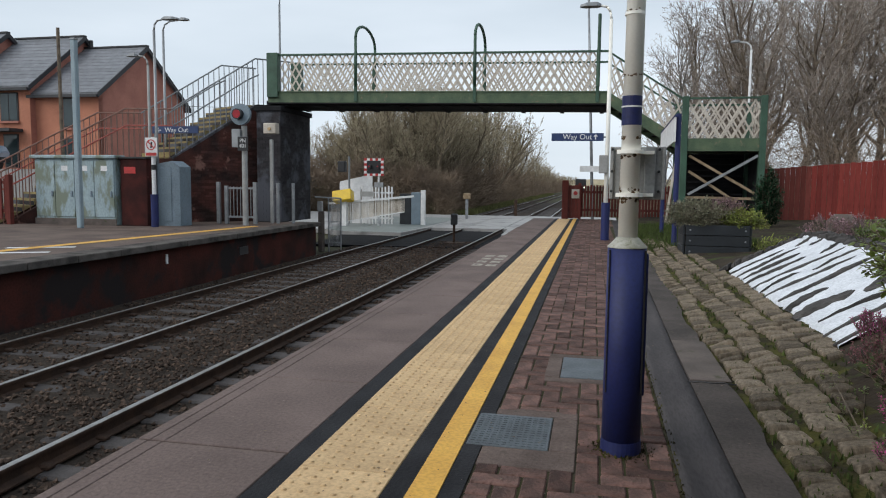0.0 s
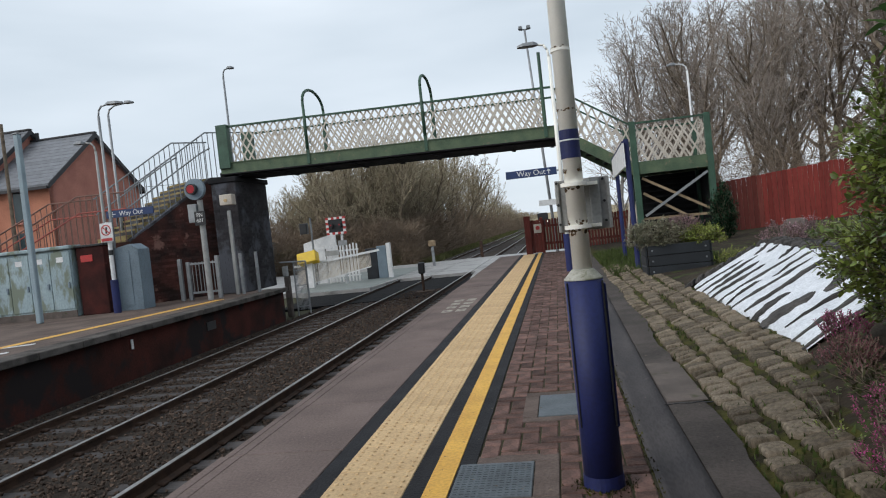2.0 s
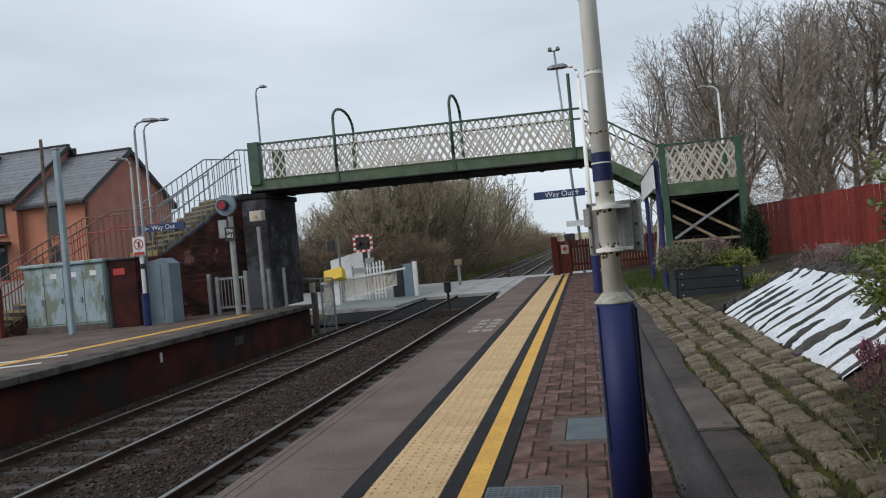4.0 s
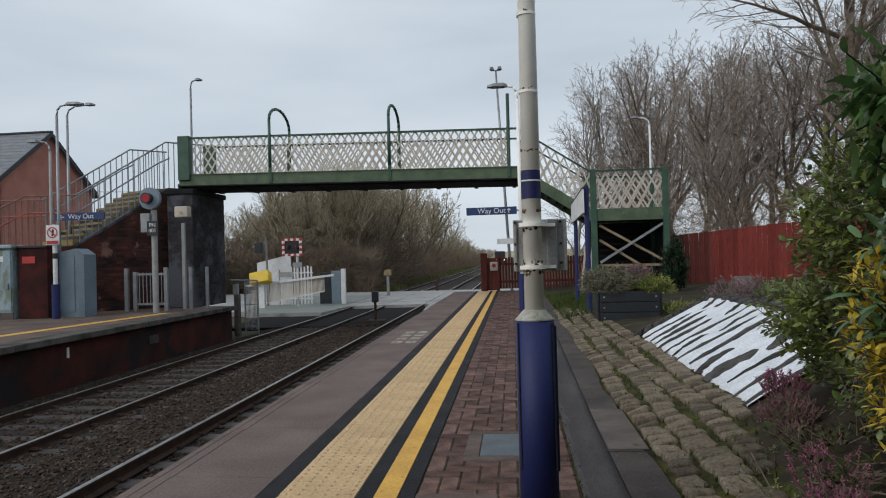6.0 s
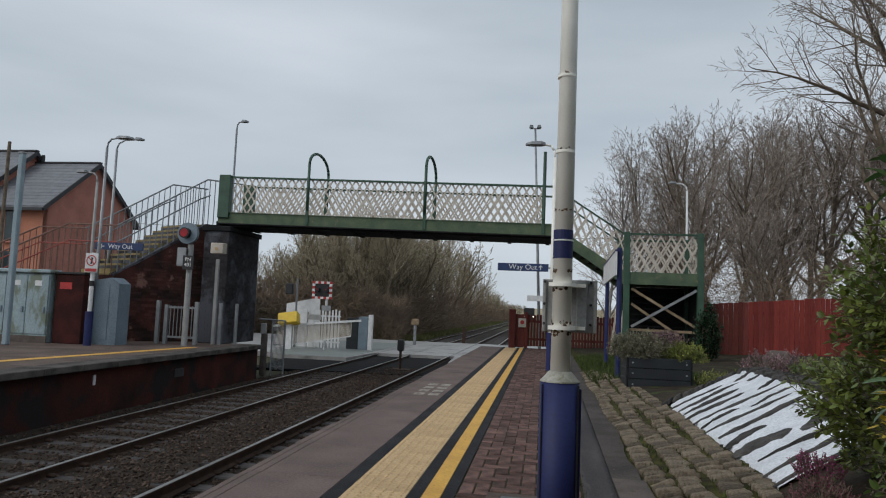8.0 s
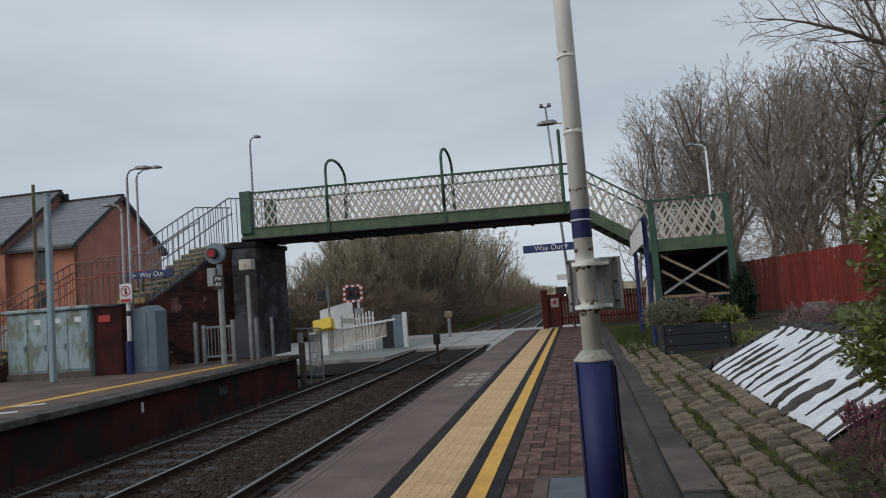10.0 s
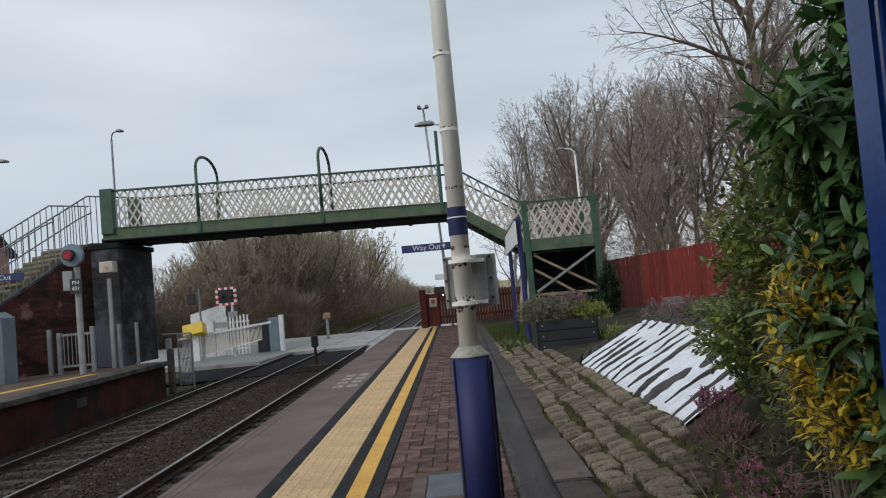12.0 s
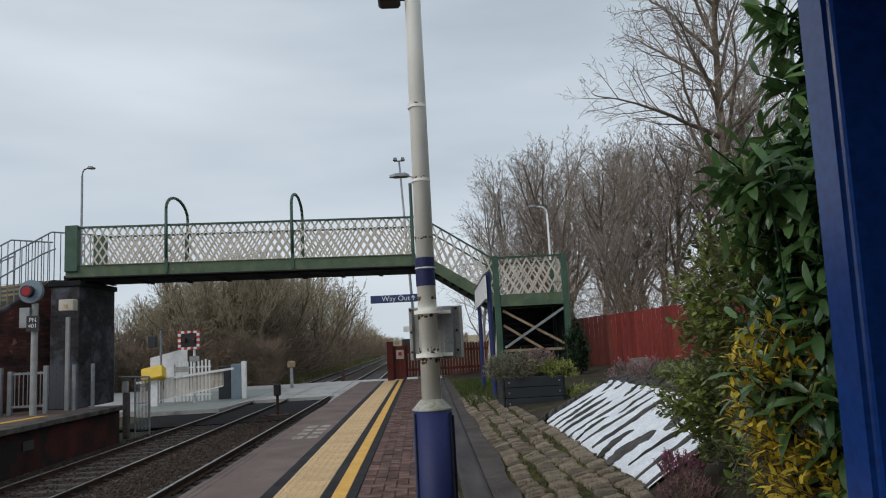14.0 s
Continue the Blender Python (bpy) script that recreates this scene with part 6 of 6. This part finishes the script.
verts, faces = [], []
for i in range(9000):
    y = 52 + 110 * r_.random() ** 1.5
    x = -8.3 - 1.9 * r_.random()
    h = r_.uniform(0.12, 0.45)
    k = len(verts)
    w_ = 0.03 + y * 0.0004
    verts += [(x - w_, y, GZ), (x + w_, y, GZ), (x + r_.gauss(0, 0.1), y + r_.gauss(0, 0.1), GZ + h)]
    faces.append((k, k + 1, k + 2))
me = bpy.data.meshes.new("verge")
me.from_pydata(verts, [], faces)
me.materials.append(M["verge_grass"])
tagged(new("grass", me), "dull green grass verge along the railway", "grass", kind="stuff")
# distant low hills
bm = B()
prev = None
for i in range(61):
    x = -900 + i * 30
    h = 9 + 7 * noise.noise((x * 0.006, 3, 0)) + 2 * noise.noise((x * 0.05, 1, 0))
    row = (bm.verts.new((x, 900, GZ)), bm.verts.new((x, 915, GZ + max(3, h))), bm.verts.new((x, 1000, GZ)))
    if prev:
        for k in range(2):
            bm.faces.new((prev[k], row[k], row[k + 1], prev[k + 1]))
    prev = row
solid("far_wood", bm, "twig_far", "distant low line of bare woodland", "woodland", "structure")

# ---- shrubs ----


def leaf_card(verts, faces, p, d, up, ln, w):
    """A folded leaf of six points from p along d."""
    side = d.cross(up)
    if side.length < 1e-4:
        side = Vector((1, 0, 0))
    side.normalize()
    n = side.cross(d).normalized()
    k = len(verts)
    verts += [p, p + d * ln * 0.35 + side * w - n * w * 0.25, p + d * ln * 0.75 + side * w * 0.75 - n * w * 0.3, p + d * ln - n * ln * 0.12, p + d * ln * 0.75 - side * w * 0.75 - n * w * 0.3, p + d * ln * 0.35 - side * w - n * w * 0.25, p + d * ln * 0.4 + n * w * 0.1]
    faces += [(k, k + 1, k + 6), (k + 1, k + 2, k + 6), (k + 2, k + 3, k + 6), (k + 3, k + 4, k + 6), (k + 4, k + 5, k + 6), (k + 5, k, k + 6)]


def shrub(name, label, blobs, sprays, leaves, ln, w, leaf_mat, seed, stem_mat="bark", flat=0.3, group="", base_z=None, rise=0.15):
    """A bush: sprays of leaves on stems, spread through ellipsoids (x, y, z, rx, ry, rz)."""
    r = random.Random(seed)
    x0, y0, z0 = blobs[0][0], blobs[0][1], base_z if base_z is not None else bank(blobs[0][0], blobs[0][1])
    t = thing(name, label, "shrub", (x0, y0, z0), group=group)
    verts, faces, limbs = [], [], []
    total = sum(b[3] * b[4] * b[5] for b in blobs)
    for bx, by, bz, rx, ry, rz in blobs:
        n = max(3, int(sprays * rx * ry * rz / total))
        for i in range(n):
            v = Vector((r.gauss(0, 1), r.gauss(0, 1), r.gauss(0, 1))).normalized() * r.uniform(0.45, 1.0) ** 0.6 * r.uniform(0.8, 1.08)
            c = Vector((bx + v.x * rx, by + v.y * ry, bz + v.z * rz))
            if c.z < z0 + 0.02:
                continue
            out = (Vector((v.x, v.y, v.z * 0.5 + flat)) + Vector((r.gauss(0, .35), r.gauss(0, .35), r.gauss(0, .25)))).normalized()
            step = ln * 0.42
            if i % 16 == 0:
                limbs.append((Vector((x0 + r.gauss(0, rx * 0.25), y0 + r.gauss(0, ry * 0.25), z0)), c, 0.004, 0.002))
            limbs.append((c - out * step * leaves * 0.5, c + out * step * leaves * 0.5, 0.003, 0.002))
            for k in range(leaves):
                p = c + out * step * (k - leaves * 0.5)
                ang = k * 2.4 + r.uniform(-0.4, 0.4)
                a = out.cross(Vector((0.2, 0.5, 0.9))).normalized()
                b_ = out.cross(a)
                d = (out * r.uniform(0.55, 1.1) + (a * math.cos(ang) + b_ * math.sin(ang)) + Vector((0, 0, rise))).normalized()
                s = r.uniform(0.7, 1.15)
                leaf_card(verts, faces, p, d, Vector((r.gauss(0, .3), r.gauss(0, .3), 1)), ln * s, w * s)
    me = bpy.data.meshes.new("foliage")
    me.from_pydata([tuple(v) for v in verts], [], faces)
    me.materials.append(M[leaf_mat])
    me.shade_smooth()
    part("foliage", me, "", t)
    part("stem", limbs_mesh(limbs, 3, stem_mat), "", t, kind="stuff")
    return t




def laurel_leaf(verts, faces, p, d, up, ln, w):
    """A long oval leaf with a sunken midrib that arches down to its tip."""
    side = d.cross(up)
    side = side.normalized() if side.length > 1e-4 else Vector((1, 0, 0))
    n = side.cross(d).normalized()
    k = len(verts)
    for u, half, sag in ((0.06, 0.25, 0.0), (0.3, 0.9, 0.02), (0.6, 1.0, 0.08), (0.86, 0.66, 0.19)):
        c = p + d * ln * u - n * ln * sag
        verts += [c - side * w * half + n * w * 0.22 * half, c, c + side * w * half + n * w * 0.22 * half]
    verts += [p, p + d * ln - n * ln * 0.28]
    for j in range(3):
        q = k + j * 3
        faces += [(q, q + 1, q + 4, q + 3), (q + 1, q + 2, q + 5, q + 4)]
    faces += [(k + 12, k + 1, k), (k + 12, k + 2, k + 1), (k + 9, k + 10, k + 13), (k + 10, k + 11, k + 13)]


def laurel(label, blobs, seed):
    """A cherry laurel: shoots that climb out of ellipsoids (x, y, z, rx, ry, rz, shoots), ringed with long leaves."""
    r = random.Random(seed)
    x0, y0 = blobs[0][:2]
    z0 = bank(x0, y0)
    t = thing("laurel_bush", label, "shrub", (x0, y0, z0))
    verts, faces, limbs, spikes = [], [], [], B()
    for bx, by, bz, rx, ry, rz, n in blobs:
        for i in range(n):
            v = Vector((r.gauss(0, 1), r.gauss(0, 1), r.gauss(0, 0.9))).normalized()
            tip = Vector((bx + v.x * rx, by + v.y * ry, bz + v.z * rz))
            depth = r.uniform(0.0, 0.55) ** 1.5
            tip = tip.lerp(Vector((bx, by, bz)), depth)
            if tip.z < z0 + 0.05:
                continue
            out = (Vector((v.x, v.y, v.z * 0.4 + 0.55)) + Vector((r.gauss(0, .25), r.gauss(0, .25), r.gauss(0, .2)))).normalized()
            ln = r.uniform(0.16, 0.3)
            base = tip - out * ln - Vector((0, 0, 0.03))
            limbs.append((base, tip, 0.004, 0.0025))
            if i % 9 == 0:
                limbs.append((Vector((x0 + r.gauss(0, 0.08), y0 + r.gauss(0, 0.08), z0 - 0.02)).lerp(Vector((bx, by, z0)), 0.5), base, 0.007, 0.004))
            a = out.cross(Vector((0.2, 0.5, 0.9))).normalized()
            b_ = out.cross(a)
            count = r.randint(8, 12)
            for k in range(count):
                u = (k + 0.5) / count
                ang = k * 2.4 + r.uniform(-0.3, 0.3)
                ring = a * math.cos(ang) + b_ * math.sin(ang)
                rise = 0.25 + 0.75 * u ** 3
                d = (ring + out * rise + Vector((0, 0, -0.30 * (1 - u) - 0.06))).normalized()
                size = r.uniform(0.8, 1.15) * (0.75 if k >= count - 2 else 1.0)
                laurel_leaf(verts, faces, base.lerp(tip, u), d, out + Vector((0, 0, 0.6)), 0.142 * size, 0.0172 * size)
            if r.random() < 0.16:
                f = tip - out * 0.06
                for k in range(2):
                    g = f + ring * 0.01 * k
                    rod(spikes, g, g + (out * 0.4 + ring * 0.25 + Vector((0, 0, 0.7))).normalized() * r.uniform(0.04, 0.075), 0.006, 0.003, 6)
    me = bpy.data.meshes.new("foliage")
    me.from_pydata([tuple(v) for v in verts], [], faces)
    me.materials.append(M["laurel"])
    me.shade_smooth()
    part("foliage", me, "", t)
    part("stem", limbs_mesh(limbs, 4, "conifer"), "", t, "dark green stems")
    part("flower_spike", spikes, "spike", t, "pale green flower spikes", kind="stuff")
    return t


laurel("tall glossy dark green laurel bush", [(2.08, 2.62, 1.10, 0.40, 0.36, 0.55, 170), (2.06, 2.64, 1.56, 0.34, 0.30, 0.38, 95), (2.2, 2.72, 2.05, 0.30, 0.3, 0.5, 60), (1.98, 2.45, 0.70, 0.20, 0.22, 0.32, 50), (2.45, 2.8, 1.5, 0.4, 0.35, 0.8, 130), (1.80, 2.66, 1.72, 0.16, 0.16, 0.16, 11)], 1)
shrub("evergreen_bush", "small-leaved mid green evergreen bush", [(2.36, 3.75, 1.22, 0.42, 0.42, 0.5), (2.62, 3.8, 1.70, 0.38, 0.4, 0.42), (2.36, 4.2, 0.78, 0.42, 0.4, 0.25), (2.62, 3.6, 0.9, 0.42, 0.4, 0.5), (2.95, 3.9, 1.3, 0.42, 0.45, 0.65), (2.25, 3.35, 0.55, 0.28, 0.3, 0.25), (2.38, 4.45, 0.52, 0.24, 0.22, 0.22)], 3500, 9, 0.046, 0.013, "leaf", 2)
shrub("variegated_bush", "yellow and green variegated evergreen shrub", [(1.82, 2.62, 0.90, 0.15, 0.16, 0.28), (1.88, 2.55, 0.66, 0.16, 0.18, 0.20), (1.98, 2.6, 0.52, 0.14, 0.16, 0.12)], 330, 9, 0.048, 0.0085, "variegated", 3)
shrub("heather", "pink flowering heather with brown stems", [(1.72, 2.9, 0.19, 0.17, 0.25, 0.12), (1.82, 3.2, 0.26, 0.16, 0.2, 0.13), (1.66, 2.5, 0.15, 0.14, 0.2, 0.1)], 300, 9, 0.013, 0.0032, "heather", 4, flat=1.0, group="heathers")
shrub("heather", "fading pink heather clump with brown stems", [(2.07, 4.28, 0.26, 0.17, 0.2, 0.10), (1.98, 3.9, 0.22, 0.12, 0.18, 0.09)], 300, 9, 0.016, 0.004, "heather_mix", 5, flat=1.0, group="heathers")
shrub("heather", "pink tipped heather beside the painted stones", [(2.15, 4.55, 0.36, 0.15, 0.14, 0.1)], 150, 9, 0.016, 0.004, "heather", 15, flat=1.0, group="heathers")
shrub("planter_shrub", "grey green and dusky shrub spilling over the planter", [(2.12, 11.85, 0.70, 0.54, 0.42, 0.25)], 620, 9, 0.035, 0.009, "sage", 6, base_z=0.5)
shrub("planter_shrub", "yellow green conifer mound in the planter", [(2.78, 11.85, 0.63, 0.36, 0.36, 0.17), (2.95, 11.75, 0.5, 0.2, 0.25, 0.15)], 420, 9, 0.035, 0.009, "lime", 7, base_z=0.5)
shrub("planter_shrub", "dusky purple heather in the planter", [(2.55, 12.0, 0.84, 0.32, 0.25, 0.13)], 260, 9, 0.022, 0.005, "heather_pale", 8, flat=1.0, base_z=0.5)
shrub("conifer", "small dark green conifer beside the landing", [(4.65, 18.6, 0.7, 0.32, 0.32, 0.6), (4.68, 18.6, 1.15, 0.18, 0.18, 0.4)], 420, 8, 0.08, 0.02, "conifer", 9, flat=1.0)
shrub("heather", "brown pink shrub on top of the bank", [(3.35, 9.6, 0.62, 0.32, 0.3, 0.2), (3.75, 9.8, 0.65, 0.3, 0.3, 0.18)], 300, 9, 0.026, 0.006, "heather_pale", 10, flat=1.0, group="heathers")
shrub("low_shrub", "low green creeping shrub along the bank top", [(3.6, 8.2, 0.68, 0.45, 0.5, 0.12), (4.3, 8.4, 0.72, 0.6, 0.5, 0.14)], 420, 8, 0.035, 0.009, "leaf", 11)
shrub("low_shrub", "pale lime grass clump beside the planter", [(3.15, 11.2, 0.22, 0.28, 0.25, 0.16), (3.4, 10.5, 0.35, 0.25, 0.25, 0.12)], 200, 8, 0.05, 0.006, "lime", 12, flat=1.0)
bm = box(B(), (3.5, 10.0, 0.5), (3.85, 10.3, 0.80), 0.09)
solid("garden_stone", bm, "patch", "pale grey rounded stone on the garden bank", "stone")
shrub("ground_plants", "brown winter stems and sparse leaves in the bed", [(2.0, 3.3, 0.28, 0.35, 0.5, 0.14), (1.85, 2.4, 0.18, 0.3, 0.4, 0.1), (2.3, 2.9, 0.35, 0.4, 0.6, 0.14)], 420, 6, 0.035, 0.008, "bed", 13)
shrub("ground_plants", "small weeds between cobbles and heather", [(1.72, 3.6, 0.09, 0.12, 0.4, 0.03), (1.85, 4.2, 0.12, 0.12, 0.2, 0.03)], 60, 5, 0.018, 0.005, "leaf", 16)
# moss and weeds between setts
bm = B()
for i in range(2600):
    y = 2.2 + 12 * r_.random() ** 1.5
    x = r_.uniform(1.33, setts_right(y) + 0.05)
    h = r_.uniform(0.01, 0.03)
    a = r_.uniform(0, 6.28)
    side = Vector((math.cos(a), math.sin(a), 0)) * h * 0.4
    p = Vector((x, y, bank(x, y) - 0.022))
    v = [bm.verts.new(q) for q in (p - side, p + side, p + Vector((r_.gauss(0, .3) * h, r_.gauss(0, .3) * h, h + 0.01)))]
    bm.faces.new(v)
solid("moss_tufts", bm, "grass", "tufts of moss and grass between the setts", "moss", "stuff")
# moss round the post and along the edge of the paving
bm = B()
for i in range(900):
    if i % 3:
        y = 2.2 + 6 * r_.random() ** 1.4
        x = 0.895 + r_.gauss(0, 0.012)
    else:
        a = r_.uniform(0, 6.28)
        q = 0.088 + abs(r_.gauss(0, 0.03))
        x, y = PX + q * math.cos(a), PY + q * math.sin(a)
    h = r_.uniform(0.003, 0.010)
    a = r_.uniform(0, 6.28)
    side = Vector((math.cos(a), math.sin(a), 0)) * h * 0.7
    p = Vector((x, y, -0.004))
    v = [bm.verts.new(q) for q in (p - side, p + side, p + Vector((r_.gauss(0, .5) * h, r_.gauss(0, .5) * h, h + 0.004)))]
    bm.faces.new(v)
solid("paving_moss", bm, "moss", "dull moss round the post foot and paving edge", "moss", "stuff")
# small litter and dead leaf bits
bm = B()
for i in range(420):
    y = 1.8 + 9 * r_.random() ** 1.6
    x = r_.uniform(-1.35, 1.7)
    z = 0.007 if x < 1.33 else bank(x, y) + 0.02
    s_ = r_.uniform(0.003, 0.011)
    a = r_.uniform(0, 6.28)
    c, sn = math.cos(a) * s_, math.sin(a) * s_
    v = [bm.verts.new(q) for q in ((x - c, y - sn, z), (x + sn * 0.6, y - c * 0.6, z + 0.002), (x + c, y + sn, z), (x - sn * 0.5, y + c * 0.5, z + 0.002))]
    bm.faces.new(v)
solid("leaf_litter", bm, "bark", "tiny dead leaf scraps scattered on the platform", "litter", "stuff")
# grass verge by the planter
bm = B()
for i in range(9000):
    y = r_.uniform(9.5, 20)
    x = r_.uniform(1.45, 3.4) if y > 12.6 else r_.uniform(3.0, 4.2)
    h = r_.uniform(0.04, 0.15)
    a = r_.uniform(0, 6.28)
    side = Vector((math.cos(a), math.sin(a), 0)) * 0.008
    p = Vector((x, y, bank(x, y) - 0.02))
    v = [bm.verts.new(q) for q in (p - side, p + side, p + Vector((r_.gauss(0, .4) * h, r_.gauss(0, .4) * h, h)))]
    bm.faces.new(v)
solid("grass", bm, "grass", "rough grass beside the planter", "grass", "stuff")

# ---- paving blocks and setts, piece by piece ----
paver_me = mesh_of(box(B(), (-0.0955, -0.0455, -0.05), (0.0955, 0.0455, 0.0), 0.006), "brick")
half_me = mesh_of(box(B(), (-0.0455, -0.0455, -0.05), (0.0455, 0.0455, 0.0), 0.006), "brick")
paving = thing("block_paving", "red brown concrete block paving laid in herringbone", "paving", (0.5, 6, 0), kind="structure")
rest = B()
X0, A = 0.09, 0.1


def free_cell(i, j):
    """Whether a paving cell lies on the paved strip and clear of covers and the drain."""
    x, y = X0 + (i + 0.5) * A, -4 + (j + 0.5) * A
    if i < 0 or x > XA - 0.04 + max(0.0, y - 5) * 0.012 or y > END - 0.05 or j < 0:
        return False
    return not ((x < 0.5 and 2.98 < y < 3.74) or (0.26 < x < 0.70 and 4.29 < y < 4.98))


def lay(cells, turned):
    x = X0 + sum(c[0] + 0.5 for c in cells) / len(cells) * A
    y = -4 + sum(c[1] + 0.5 for c in cells) / len(cells) * A
    m = pose(x + rnd.uniform(-0.0015, 0.0015), y + rnd.uniform(-0.0015, 0.0015), rnd.uniform(-0.0035, 0.002), rnd.uniform(-1.0, 1.0), rnd.uniform(-1.0, 1.0), (90 if turned else 0) + rnd.uniform(-0.7, 0.7))
    if 2.0 < y < 6.6:
        p = part("paver", paver_me if len(cells) == 2 else half_me, "", paving)
        p.matrix_basis = m
    else:
        bmesh.ops.create_cube(rest, size=1.0, matrix=m @ Matrix.Translation((0, 0, -0.02)) @ Matrix.Diagonal((0.191 if len(cells) == 2 else 0.091, 0.091, 0.04, 1)))


for j in range(-1, 284):
    for i in range(-3, 14):
        k = (i - j) % 4
        pair = [(i, j), (i + 1, j)] if k == 0 else [(i, j), (i, j + 1)] if k == 3 else None
        if pair:
            ok = [c for c in pair if free_cell(*c)]
            if ok:
                lay(ok, k == 3)
part("far_pavers", rest, "brick", paving, kind="stuff")


def sett_mesh(seed):
    """A worn stone block, unit wide and deep, with rounded shoulders and an uneven flat top."""
    r = random.Random(seed)
    bm = B()
    rings = []
    stretch = [r.uniform(0.88, 1.05) for i in range(12)]
    tip, tilt = r.uniform(-0.008, 0.008), r.uniform(-0.008, 0.008)
    for f, z in ((1.0, -0.06), (1.0, -0.002), (0.94, 0.008), (0.82, 0.013)):
        ring = []
        for i in range(12):
            a = 2 * math.pi * (i + 0.5) / 12
            sx, sy = math.copysign(abs(math.cos(a)) ** 0.36, math.cos(a)), math.copysign(abs(math.sin(a)) ** 0.36, math.sin(a))
            ring.append(bm.verts.new((sx * 0.5 * f * stretch[i], sy * 0.5 * f * stretch[i], z + tip * sx + tilt * sy + r.uniform(-0.0015, 0.0015))))
        rings.append(ring)
    for p, q in zip(rings, rings[1:]):
        for i in range(12):
            j = (i + 1) % 12
            bm.faces.new((p[i], p[j], q[j], q[i]))
    bm.faces.new(rings[-1])
    return mesh_of(bm, "sett")


sett_kinds = [sett_mesh(40 + i) for i in range(12)]
setts = thing("cobbled_verge", "worn flat stone setts with mossy joints", "cobbles", (1.7, 6, 0.05), kind="structure")
verts, faces, count = [], [], 0
laid = []
for col in range(5):
    y = 1.9 + rnd.uniform(0, 0.1)
    while y < 15:
        near = y < 4.4
        wide = (0.145, 0.205, 0.22, 0.2, 0.2)[col] if near else 0.172
        left = (1.365, 1.54, 1.765, 2.0, 2.2)[col] if near else 1.365 + col * 0.19
        left += 0.018 * math.sin(y * 1.9 + col * 2) + rnd.uniform(-0.012, 0.012)
        deep = rnd.uniform(0.10, 0.165) if near else rnd.uniform(0.065, 0.105)
        if col and rnd.random() < 0.12:
            deep *= 1.5
        right = setts_right(y)
        w = min(wide * rnd.uniform(0.88, 1.08), right + 0.06 - left)
        if w > 0.09:
            laid.append((y, left, w, deep))
        y += deep + (rnd.uniform(0.012, 0.035) if near else rnd.uniform(0.012, 0.026))
laid.sort()
for y, left, w, deep in laid:
    x, yy = left + w / 2, y + deep / 2 + (left - 1.36) * 0.08
    z = bank(x, yy) - 0.008 + rnd.uniform(-0.007, 0.004)
    m = Matrix.Translation((x, yy, z)) @ pose(0, 0, 0, rnd.uniform(-4, 4), -math.degrees(math.atan(0.19)) + rnd.uniform(-4, 4), rnd.uniform(-3, 12)) @ Matrix.Diagonal((w * 0.94, deep, rnd.uniform(0.9, 1.6), 1))
    me = sett_kinds[rnd.randint(0, 11)]
    if count < 300:
        ob = part("sett", me, "", setts)
        ob.matrix_basis = m
        count += 1
    else:
        k = len(verts)
        verts += [tuple(m @ v.co) for v in me.vertices]
        faces += [tuple(k + i for i in f.vertices) for f in me.polygons]
if verts:
    me = bpy.data.meshes.new("setts")
    me.from_pydata(verts, [], faces)
    me.materials.append(M["sett"])
    part("far_setts", me, "", setts, kind="stuff")
